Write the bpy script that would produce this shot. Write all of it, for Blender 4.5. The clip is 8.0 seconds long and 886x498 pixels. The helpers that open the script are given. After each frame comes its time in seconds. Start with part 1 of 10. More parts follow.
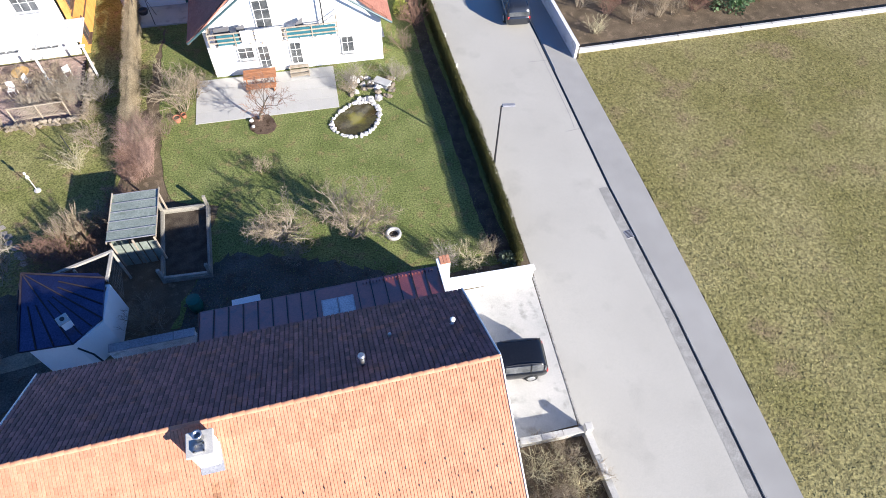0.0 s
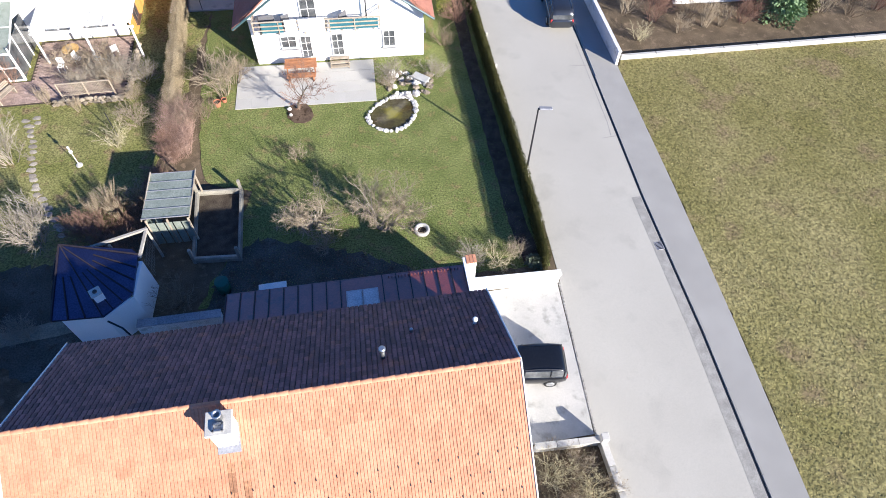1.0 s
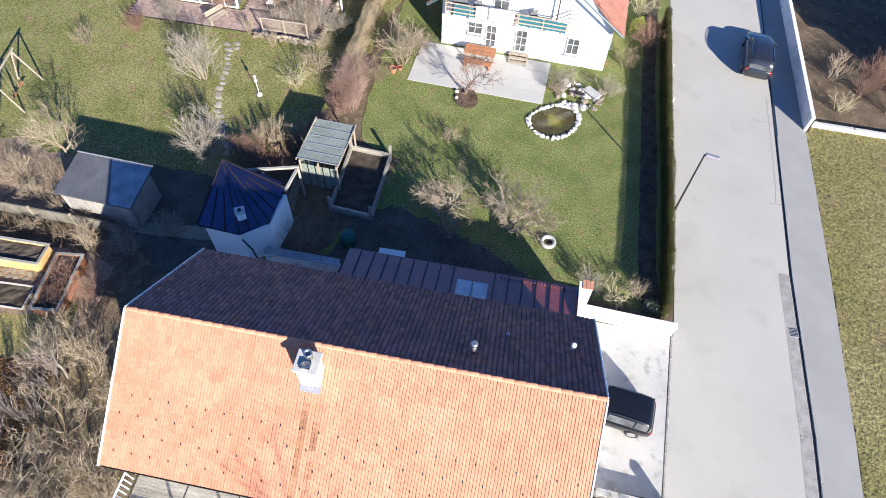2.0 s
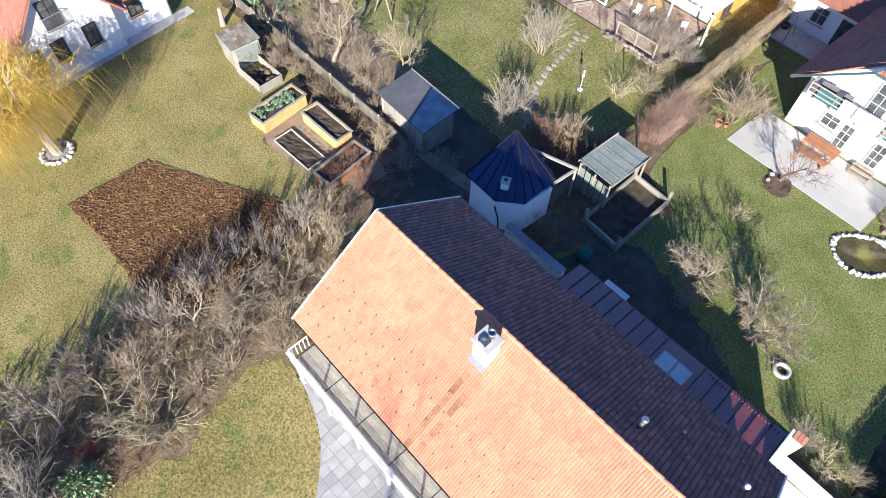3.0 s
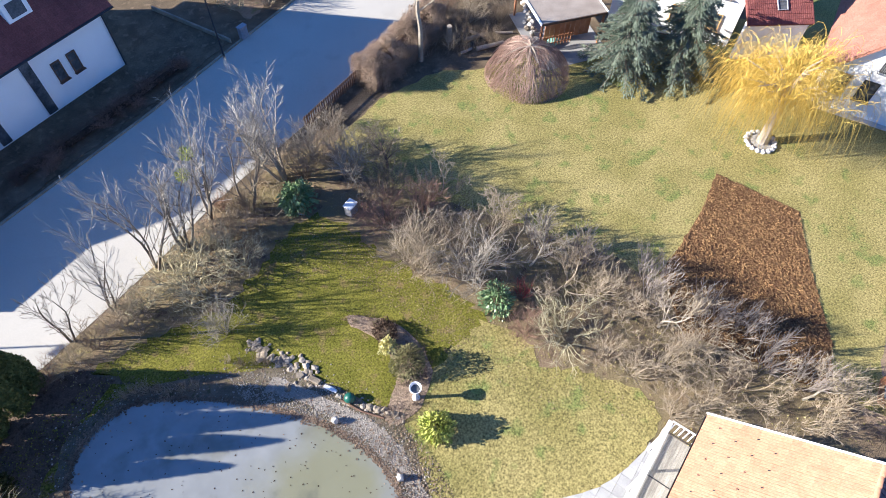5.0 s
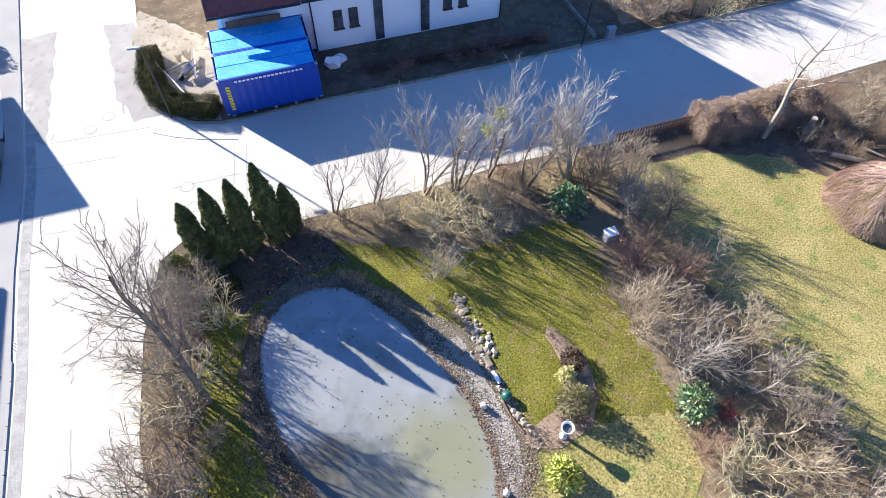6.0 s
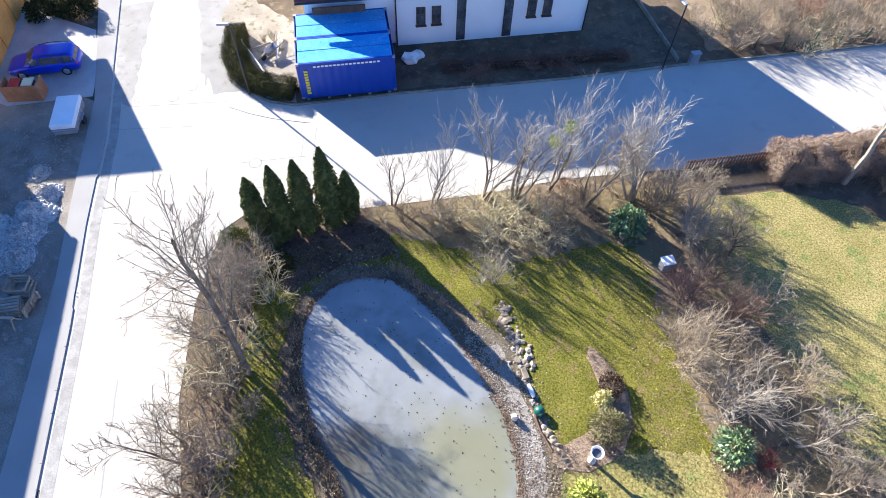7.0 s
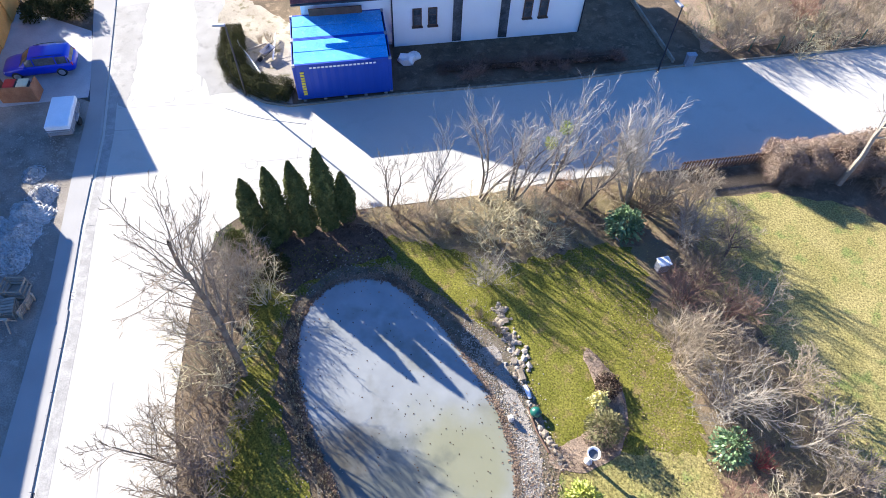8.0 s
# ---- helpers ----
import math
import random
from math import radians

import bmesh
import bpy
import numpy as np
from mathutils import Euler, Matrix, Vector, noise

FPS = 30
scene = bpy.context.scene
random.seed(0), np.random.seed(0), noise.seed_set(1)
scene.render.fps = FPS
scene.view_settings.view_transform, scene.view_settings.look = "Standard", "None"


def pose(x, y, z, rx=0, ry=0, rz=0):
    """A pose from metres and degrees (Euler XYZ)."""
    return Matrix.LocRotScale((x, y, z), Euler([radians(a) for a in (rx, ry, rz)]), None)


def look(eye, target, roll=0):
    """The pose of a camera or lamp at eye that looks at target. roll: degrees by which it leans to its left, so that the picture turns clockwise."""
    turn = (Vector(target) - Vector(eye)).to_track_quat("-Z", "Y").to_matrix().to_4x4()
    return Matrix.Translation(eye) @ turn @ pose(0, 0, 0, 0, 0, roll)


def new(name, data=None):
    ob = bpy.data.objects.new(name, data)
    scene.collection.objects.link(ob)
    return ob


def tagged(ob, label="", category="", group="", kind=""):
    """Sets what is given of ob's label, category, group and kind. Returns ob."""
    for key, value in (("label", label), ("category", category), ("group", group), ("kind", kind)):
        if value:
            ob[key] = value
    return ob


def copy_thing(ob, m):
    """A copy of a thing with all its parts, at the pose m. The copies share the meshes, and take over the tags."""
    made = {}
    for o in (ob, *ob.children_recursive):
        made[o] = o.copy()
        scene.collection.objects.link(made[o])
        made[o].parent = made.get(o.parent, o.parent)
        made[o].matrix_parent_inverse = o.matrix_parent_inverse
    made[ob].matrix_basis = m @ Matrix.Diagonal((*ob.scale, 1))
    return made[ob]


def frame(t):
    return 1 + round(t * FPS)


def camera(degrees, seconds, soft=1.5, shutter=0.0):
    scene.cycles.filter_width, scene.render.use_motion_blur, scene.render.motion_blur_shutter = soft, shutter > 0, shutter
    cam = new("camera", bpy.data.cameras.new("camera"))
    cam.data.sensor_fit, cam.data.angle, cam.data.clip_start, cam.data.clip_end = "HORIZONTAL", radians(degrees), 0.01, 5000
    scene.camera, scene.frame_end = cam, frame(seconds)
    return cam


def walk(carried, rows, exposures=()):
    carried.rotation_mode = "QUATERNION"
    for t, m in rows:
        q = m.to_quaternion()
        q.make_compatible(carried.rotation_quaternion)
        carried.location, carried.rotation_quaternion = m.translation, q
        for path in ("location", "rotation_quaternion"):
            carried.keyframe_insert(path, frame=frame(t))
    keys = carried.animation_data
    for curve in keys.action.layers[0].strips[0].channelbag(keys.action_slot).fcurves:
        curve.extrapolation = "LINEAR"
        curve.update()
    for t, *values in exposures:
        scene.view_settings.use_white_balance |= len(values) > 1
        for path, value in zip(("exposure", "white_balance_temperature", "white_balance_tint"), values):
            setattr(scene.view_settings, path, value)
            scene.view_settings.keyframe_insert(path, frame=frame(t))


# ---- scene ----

# ---- camera: a hovering drone that turns on the spot; seconds, turn to the left, tilt below the horizon, lean
HEIGHT = 28.5
TURNS = [
    (0, 0.00, 55.46, 1.76),
    (0.5, -0.01, 55.59, 1.92),
    (1, 4.35, 55.69, 1.99),
    (1.2, 6.65, 55.72, 1.98),
    (2.3, 33.59, 56.40, 2.73),
    (2.5, 41.01, 56.52, 2.50),
    (3, 61.00, 56.62, 1.91),
    (3.5, 79.42, 56.54, 1.60),
    (4, 99.47, 56.47, 1.64),
    (4.5, 118.59, 56.33, 1.56),
    (5, 139.23, 56.26, 1.40),
    (5.2, 147.28, 56.21, 1.37),
    (6.3, 183.40, 56.14, 1.71),
    (6.5, 184.81, 56.09, 1.87),
    (7, 185.78, 56.04, 2.02),
    (7.5, 185.58, 55.98, 2.23),
    (8, 185.21, 55.92, 2.45),
]


def aim(turn, tilt, lean):
    return pose(0, 0, HEIGHT, 0, 0, turn) @ pose(0, 0, 0, 90 - tilt) @ pose(0, 0, 0, 0, 0, lean)


cam = camera(70.14, 8.0, soft=0.55)
walk(cam, [(t, aim(a, b, c)) for t, a, b, c in TURNS], exposures=[(0.0, 1.36, 5450, 17), (2.5, 1.39, 5450, 17), (4.5, 1.66, 5450, 17), (6.5, 2.03, 5450, 17), (8.0, 2.14, 5450, 17)])

# ---- daylight: low winter sun from the south-east and a clear sky
SUN_AZ, SUN_EL = radians(126.3), radians(22.6)
sun_way = Vector((math.sin(SUN_AZ) * math.cos(SUN_EL), math.cos(SUN_AZ) * math.cos(SUN_EL), math.sin(SUN_EL)))
world = bpy.data.worlds.new("clear_sky")
scene.world = world
world.use_nodes = True
wn = world.node_tree
sky = wn.nodes.new("ShaderNodeTexSky")
sky.sky_type, sky.sun_disc = "NISHITA", False
sky.sun_elevation, sky.sun_rotation = SUN_EL, SUN_AZ
sky.air_density, sky.dust_density, sky.ozone_density = 1.0, 0.1, 8.0
wn.links.new(sky.outputs[0], wn.nodes["Background"].inputs[0])
wn.nodes["Background"].inputs[1].default_value = 0.066
sun = new("sun", bpy.data.lights.new("sun", "SUN"))
sun.data.energy, sun.data.angle, sun.data.color = 5.0, radians(0.53), (1.0, 0.87, 0.63)
sun.matrix_world = look(sun_way * 100, (0, 0, 0))

# ---- materials


def mat(name, a, b, scale=3.0, fine=40.0, rough=0.85, bump=0.3, metal=0.0, c=None, vary=0.0, stretch=(1, 1, 1), depth=0.02, spec=0.3, grain=0.28):
    """A mottled surface: colours a and b mixed by broad noise, broken by fine noise, with fine relief. c: a third colour in sparse spots."""
    m = bpy.data.materials.new(name)
    m.use_nodes = True
    nt = m.node_tree
    n, l = nt.nodes, nt.links
    bsdf = n["Principled BSDF"]
    tc = n.new("ShaderNodeTexCoord")
    mp = n.new("ShaderNodeMapping")
    mp.inputs["Scale"].default_value = stretch
    l.new(tc.outputs["Object"], mp.inputs["Vector"])
    info = n.new("ShaderNodeObjectInfo")
    shift = n.new("ShaderNodeVectorMath")
    shift.operation = "ADD"
    l.new(mp.outputs[0], shift.inputs[0])
    mul = n.new("ShaderNodeMath")
    mul.operation = "MULTIPLY"
    mul.inputs[1].default_value = 37.0
    l.new(info.outputs["Random"], mul.inputs[0])
    l.new(mul.outputs[0], shift.inputs[1])

    def noise_tex(s, detail):
        t = n.new("ShaderNodeTexNoise")
        t.inputs["Scale"].default_value, t.inputs["Detail"].default_value = s, detail
        l.new(shift.outputs[0], t.inputs["Vector"])
        return t

    def ramp(src, lo, hi):
        r = n.new("ShaderNodeMapRange")
        r.inputs["From Min"].default_value, r.inputs["From Max"].default_value = lo, hi
        l.new(src, r.inputs["Value"])
        return r.outputs[0]

    def mix(f, x, y, kind="MIX"):
        k = n.new("ShaderNodeMix")
        k.data_type, k.blend_type = "RGBA", kind
        for sock, val in ((0, f), (6, x), (7, y)):
            if hasattr(val, "links"):
                l.new(val, k.inputs[sock])
            else:
                k.inputs[sock].default_value = val if sock == 0 else (*val, 1)
        return k.outputs[2]

    big, small = noise_tex(scale, 4.0), noise_tex(fine, 3.0)
    col = mix(ramp(big.outputs["Fac"], 0.35, 0.65), a, b)
    if c:
        spots = noise_tex(scale * 2.7, 5.0)
        col = mix(ramp(spots.outputs["Fac"], 0.56, 0.68), col, c)
    shade = n.new("ShaderNodeHueSaturation")
    l.new(col, shade.inputs["Color"])
    val = ramp(small.outputs["Fac"], 0.25, 0.75)
    r2 = n.new("ShaderNodeMapRange")
    r2.inputs["To Min"].default_value, r2.inputs["To Max"].default_value = 1 - grain, 1 + grain
    l.new(val, r2.inputs["Value"])
    if vary:
        r3 = n.new("ShaderNodeMapRange")
        r3.inputs["To Min"].default_value, r3.inputs["To Max"].default_value = 1 - vary, 1 + vary
        geo = n.new("ShaderNodeNewGeometry")
        su = n.new("ShaderNodeMath")
        su.operation = "ADD"
        l.new(info.outputs["Random"], su.inputs[0])
        l.new(geo.outputs["Random Per Island"], su.inputs[1])
        fr = n.new("ShaderNodeMath")
        fr.operation = "FRACT"
        l.new(su.outputs[0], fr.inputs[0])
        l.new(fr.outputs[0], r3.inputs["Value"])
        p = n.new("ShaderNodeMath")
        p.operation = "MULTIPLY"
        l.new(r2.outputs[0], p.inputs[0])
        l.new(r3.outputs[0], p.inputs[1])
        l.new(p.outputs[0], shade.inputs["Value"])
    else:
        l.new(r2.outputs[0], shade.inputs["Value"])
    l.new(shade.outputs[0], bsdf.inputs["Base Color"])
    bsdf.inputs["Roughness"].default_value, bsdf.inputs["Metallic"].default_value = rough, metal
    bsdf.inputs["Specular IOR Level"].default_value = spec
    if bump:
        bp = n.new("ShaderNodeBump")
        bp.inputs["Strength"].default_value, bp.inputs["Distance"].default_value = bump, depth
        l.new(small.outputs["Fac"], bp.inputs["Height"])
        l.new(bp.outputs[0], bsdf.inputs["Normal"])
    return m


def plain(name, col, rough=0.5, metal=0.0, spec=0.5, coat=0.0, trans=0.0):
    m = mat(name, tuple(x * 0.94 for x in col), col, 1.5, 60.0, rough, 0.05, metal, spec=spec)
    b = m.node_tree.nodes["Principled BSDF"]
    b.inputs["Coat Weight"].default_value = coat
    b.inputs["Transmission Weight"].default_value = trans
    return m


GRASS_N = mat("garden_grass", (0.125, 0.15, 0.045), (0.185, 0.205, 0.07), 0.6, 10.5, 0.95, 0.4, c=(0.20, 0.175, 0.075), depth=0.04, spec=0.1, grain=0.68)
GRASS_S = mat("winter_lawn", (0.217, 0.19, 0.065), (0.298, 0.252, 0.10), 0.35, 10.5, 0.95, 0.4, c=(0.16, 0.18, 0.055), depth=0.04, spec=0.1, grain=0.68)
GRASS_W = mat("olive_garden_grass", (0.155, 0.163, 0.05), (0.22, 0.212, 0.083), 0.5, 10.5, 0.95, 0.4, c=(0.22, 0.17, 0.09), depth=0.04, spec=0.1, grain=0.68)
MOSS = mat("mossy_lawn", (0.108, 0.108, 0.016), (0.165, 0.154, 0.028), 0.6, 10.5, 0.95, 0.4, c=(0.17, 0.13, 0.05), depth=0.04, spec=0.1, grain=0.68)
FIELD = mat("dry_meadow", (0.175, 0.16, 0.055), (0.255, 0.225, 0.10), 0.16, 6.5, 0.95, 0.9, c=(0.205, 0.16, 0.085), depth=0.06, spec=0.1, grain=0.62)
EARTH = mat("leafy_earth", (0.10, 0.078, 0.052), (0.16, 0.122, 0.08), 0.9, 16.0, 0.95, 1.0, c=(0.20, 0.15, 0.10), depth=0.05, spec=0.1)
BEDGROUND = mat("shrub_bed_litter", (0.195, 0.16, 0.085), (0.21, 0.155, 0.10), 0.5, 18.0, 0.95, 0.8, c=(0.11, 0.08, 0.055), depth=0.05, spec=0.1)
LITTER = mat("leaf_litter", (0.085, 0.06, 0.045), (0.14, 0.10, 0.07), 1.5, 14.0, 0.95, 1.0, c=(0.06, 0.04, 0.025), depth=0.05, spec=0.1)
SOIL = mat("dark_soil", (0.06, 0.048, 0.037), (0.10, 0.083, 0.064), 2.0, 18.0, 0.95, 1.0, depth=0.04, spec=0.1)
MULCH = mat("brown_mulch", (0.17, 0.095, 0.045), (0.11, 0.06, 0.03), 2.5, 11.0, 0.95, 1.0, c=(0.26, 0.16, 0.07), depth=0.08, spec=0.1)
ROADMAT = mat("pale_asphalt", (0.42, 0.40, 0.352), (0.45, 0.43, 0.38), 0.22, 30.0, 0.7, 0.15, c=(0.40, 0.381, 0.336), depth=0.008, grain=0.12, spec=0.12)
ROAD_S = mat("shade_grey_concrete", (0.26, 0.255, 0.25), (0.31, 0.305, 0.295), 0.25, 30.0, 0.9, 0.2, depth=0.008, grain=0.09)
PAVE = mat("grey_pavement", (0.30, 0.291, 0.272), (0.345, 0.335, 0.314), 0.4, 30.0, 0.9, 0.2, depth=0.008, grain=0.09, spec=0.12)
CONCRETE = mat("pale_concrete", (0.42, 0.41, 0.38), (0.52, 0.50, 0.46), 0.6, 22.0, 0.9, 0.25, c=(0.34, 0.33, 0.30), depth=0.01, grain=0.13)
SLAB = mat("grey_slab", (0.33, 0.33, 0.33), (0.42, 0.42, 0.41), 1.2, 25.0, 0.85, 0.2, vary=0.12, depth=0.006, grain=0.1)
PLASTER = mat("white_plaster", (0.83, 0.825, 0.81), (0.88, 0.875, 0.86), 0.5, 30.0, 0.85, 0.15, depth=0.006, grain=0.05)
DIRTYWHITE = mat("weathered_white_wall", (0.68, 0.68, 0.67), (0.78, 0.78, 0.77), 0.7, 20.0, 0.85, 0.2, c=(0.52, 0.52, 0.50), depth=0.008)
WHITE = plain("white_paint", (0.80, 0.80, 0.79), 0.5)
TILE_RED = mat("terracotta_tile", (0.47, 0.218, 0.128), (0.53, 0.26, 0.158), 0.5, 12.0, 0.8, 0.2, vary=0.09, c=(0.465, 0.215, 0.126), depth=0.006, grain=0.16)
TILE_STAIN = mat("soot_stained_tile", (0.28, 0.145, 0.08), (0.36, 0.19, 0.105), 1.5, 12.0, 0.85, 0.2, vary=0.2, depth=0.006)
# darker tile colour that carries the north slope's shade
TILE_SHADE = mat("shaded_slope_tile", (0.20, 0.085, 0.085), (0.14, 0.064, 0.07), 0.5, 12.0, 0.55, 0.25, vary=0.35, c=(0.22, 0.085, 0.065), depth=0.006, spec=0.35)
TILE_MAROON = mat("dark_red_roof_tile", (0.17, 0.055, 0.05), (0.22, 0.075, 0.065), 0.5, 12.0, 0.7, 0.25, vary=0.1, depth=0.006)
TILE_2 = mat("red_roof_tile", (0.29, 0.128, 0.09), (0.35, 0.165, 0.118), 0.5, 12.0, 0.75, 0.25, vary=0.08, depth=0.006)
METAL_RED = mat("rusty_red_sheet", (0.16, 0.042, 0.032), (0.21, 0.055, 0.042), 0.8, 14.0, 0.3, 0.1, c=(0.11, 0.036, 0.036), depth=0.004, spec=1.0)
METAL_RED.node_tree.nodes["Principled BSDF"].inputs["Coat Weight"].default_value = 0.4
METAL_RED.node_tree.nodes["Principled BSDF"].inputs["Coat Roughness"].default_value = 0.25
METAL_RED.node_tree.nodes["Principled BSDF"].inputs["Coat IOR"].default_value = 1.9
METAL_DARK = mat("dark_sheet_metal", (0.085, 0.095, 0.18), (0.11, 0.12, 0.22), 0.8, 14.0, 0.28, 0.1, depth=0.004, spec=0.8, metal=0.95)
METAL_GREY = mat("grey_sheet_metal", (0.28, 0.28, 0.30), (0.36, 0.36, 0.38), 0.8, 14.0, 0.45, 0.1, metal=0.3, depth=0.004)
STEEL = plain("galvanised_steel", (0.55, 0.56, 0.57), 0.35, 0.9)
DARK = plain("dark_iron", (0.035, 0.035, 0.04), 0.5, 0.2)
WOOD_GREYED = mat("mossy_greyed_boards", (0.13, 0.12, 0.095), (0.20, 0.185, 0.15), 1.5, 20.0, 0.9, 0.4, vary=0.2, depth=0.006)
WOOD_PALE = mat("silver_grey_boards", (0.27, 0.25, 0.22), (0.36, 0.34, 0.30), 1.5, 25.0, 0.85, 0.3, vary=0.15, depth=0.005)
WOOD_OLD = mat("weathered_planks", (0.24, 0.225, 0.19), (0.33, 0.31, 0.265), 1.5, 25.0, 0.85, 0.4, vary=0.18, stretch=(1, 1, 1), depth=0.006)
WOOD_RED = mat("red_brown_wood", (0.30, 0.13, 0.06), (0.38, 0.18, 0.09), 2.0, 25.0, 0.7, 0.3, vary=0.12, depth=0.005)
WOOD_YEL = mat("fresh_yellow_wood", (0.52, 0.33, 0.12), (0.62, 0.42, 0.18), 2.0, 25.0, 0.75, 0.3, vary=0.12, depth=0.005)
WOOD_ORANGE = mat("orange_larch_boards", (0.62, 0.27, 0.06), (0.70, 0.34, 0.09), 1.5, 22.0, 0.65, 0.3, vary=0.1, depth=0.005)
WOOD_DARK = mat("dark_stained_wood", (0.10, 0.06, 0.04), (0.15, 0.09, 0.06), 2.0, 25.0, 0.75, 0.3, vary=0.15, depth=0.005)
WOOD_TAN = mat("pale_board_wood", (0.30, 0.25, 0.19), (0.38, 0.33, 0.26), 2.0, 25.0, 0.8, 0.3, vary=0.15, depth=0.005)
STONE = mat("pale_stone", (0.45, 0.43, 0.40), (0.62, 0.60, 0.56), 2.0, 14.0, 0.85, 0.6, vary=0.25, depth=0.03)
HEAP = mat("pale_crushed_stone", (0.40, 0.385, 0.36), (0.56, 0.545, 0.515), 4.0, 16.0, 0.9, 1.0, c=(0.24, 0.22, 0.19), depth=0.05)
GRAVEL = mat("grey_gravel", (0.22, 0.21, 0.19), (0.42, 0.40, 0.37), 6.0, 22.0, 0.9, 1.0, c=(0.14, 0.12, 0.10), depth=0.04)
BRICKS = mat("brown_red_brick", (0.28, 0.205, 0.175), (0.38, 0.29, 0.25), 2.0, 18.0, 0.85, 0.4, vary=0.2, depth=0.01)
# its c spots paint the trees' mottled shade into the ice colour
ICE = mat("frozen_pond_ice", (0.215, 0.225, 0.215), (0.25, 0.26, 0.252), 0.14, 0.9, 0.13, 0.01, c=(0.17, 0.172, 0.145), depth=0.005, spec=1.0, grain=0.12)


def stain(m, x, y, radius, colour, amount, grain):
    """An irregular patch of another colour round a spot of the plan."""
    n, l = m.node_tree.nodes, m.node_tree.links
    geo = n.new("ShaderNodeNewGeometry")
    dist = n.new("ShaderNodeVectorMath")
    dist.operation = "DISTANCE"
    dist.inputs[1].default_value = (x, y, 0.05)
    l.new(geo.outputs["Position"], dist.inputs[0])
    tex = n.new("ShaderNodeTexNoise")
    tex.inputs["Scale"].default_value, tex.inputs["Detail"].default_value = grain, 5.0
    l.new(geo.outputs["Position"], tex.inputs["Vector"])
    add = n.new("ShaderNodeMath")
    add.operation = "MULTIPLY_ADD"
    add.inputs[1].default_value = radius * 1.7
    l.new(tex.outputs["Fac"], add.inputs[0])
    l.new(dist.outputs["Value"], add.inputs[2])
    r = n.new("ShaderNodeMapRange")
    r.interpolation_type = "SMOOTHSTEP"
    for key, val in (("From Min", radius * 1.05), ("From Max", radius * 2.0), ("To Min", amount), ("To Max", 0.0)):
        r.inputs[key].default_value = val
    l.new(add.outputs[0], r.inputs["Value"])
    k = n.new("ShaderNodeMix")
    k.data_type = "RGBA"
    sock = n["Principled BSDF"].inputs["Base Color"]
    l.new(r.outputs[0], k.inputs[0])
    l.new(sock.links[0].from_socket, k.inputs[6])
    k.inputs[7].default_value = (*colour, 1)
    l.new(k.outputs[2], sock)


# murky water in the thin ice, with dark tree reflections and shade painted in
stain(ICE, -0.6, -8.2, 3.2, (0.20, 0.195, 0.095), 0.8, 0.3)
stain(ICE, 4.9, -7.0, 2.6, (0.06, 0.05, 0.024), 0.95, 0.55)
stain(ICE, 2.2, -6.4, 2.8, (0.085, 0.09, 0.07), 0.9, 0.9)
WATER = mat("murky_pond_water", (0.05, 0.04, 0.016), (0.075, 0.066, 0.022), 1.0, 6.0, 0.08, 0.05, depth=0.01, spec=0.5)
stain(WATER, -5.75, 29.5, 0.62, (0.20, 0.18, 0.018), 0.9, 1.6)
GLASSDARK = mat("dark_window_pane", (0.05, 0.055, 0.06), (0.12, 0.125, 0.13), 1.5, 9.0, 0.08, 0.02, spec=0.6)
POLYCARB = mat("milky_polycarbonate", (0.19, 0.22, 0.19), (0.24, 0.27, 0.235), 1.2, 14.0, 0.6, 0.05, c=(0.16, 0.19, 0.15), spec=0.5)
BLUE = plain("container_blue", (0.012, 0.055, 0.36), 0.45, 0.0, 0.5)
BLUE_TOP = mat("pale_container_roof", (0.06, 0.30, 0.66), (0.09, 0.36, 0.70), 1.0, 12.0, 0.5, 0.1, c=(0.13, 0.40, 0.72), spec=0.5)
CARBLUE = plain("blue_car_paint", (0.010, 0.028, 0.46), 0.3, 0.0, 0.4, 0.4)
CARBLACK = plain("black_car_paint", (0.008, 0.009, 0.012), 0.25, 0.0, 0.4, 0.4)
CARGREY = plain("dark_grey_car_paint", (0.03, 0.033, 0.04), 0.25, 0.3, 0.5, 1.0)
RUBBER = plain("black_rubber", (0.02, 0.02, 0.02), 0.8)
RED = plain("red_plastic", (0.50, 0.03, 0.03), 0.45)
GREEN = plain("dark_green_plastic", (0.01, 0.09, 0.065), 0.4)
YELLOW = plain("pale_yellow_plastic", (0.74, 0.68, 0.42), 0.4)
LETTER = plain("yellow_lettering", (0.70, 0.60, 0.05), 0.6)
MINT = plain("pale_green_sheet", (0.22, 0.42, 0.36), 0.6)
TERRA = plain("terracotta_pot", (0.40, 0.15, 0.08), 0.8)
TEAL = plain("teal_canvas", (0.03, 0.13, 0.165), 0.8)
CUSHION = plain("grey_cushion", (0.12, 0.12, 0.13), 0.9)
BARK = mat("grey_brown_bark", (0.14, 0.115, 0.09), (0.22, 0.19, 0.15), 2.0, 25.0, 0.95, 0.5, vary=0.15, depth=0.01, spec=0.1)
TWIG_TAN = mat("tan_twigs", (0.266, 0.216, 0.150), (0.347, 0.288, 0.208), 1.0, 8.0, 0.95, 0, vary=0.15, spec=0.1)
TWIG_GREY = mat("pale_grey_twigs", (0.255, 0.222, 0.175), (0.335, 0.298, 0.24), 1.0, 8.0, 0.95, 0, vary=0.12, spec=0.1)
TWIG_BROWN = mat("brown_twigs", (0.183, 0.140, 0.096), (0.247, 0.196, 0.139), 1.0, 8.0, 0.95, 0, vary=0.15, spec=0.1)
TWIG_RED = mat("reddish_twigs", (0.218, 0.132, 0.096), (0.286, 0.184, 0.135), 1.0, 8.0, 0.95, 0, vary=0.15, spec=0.1)
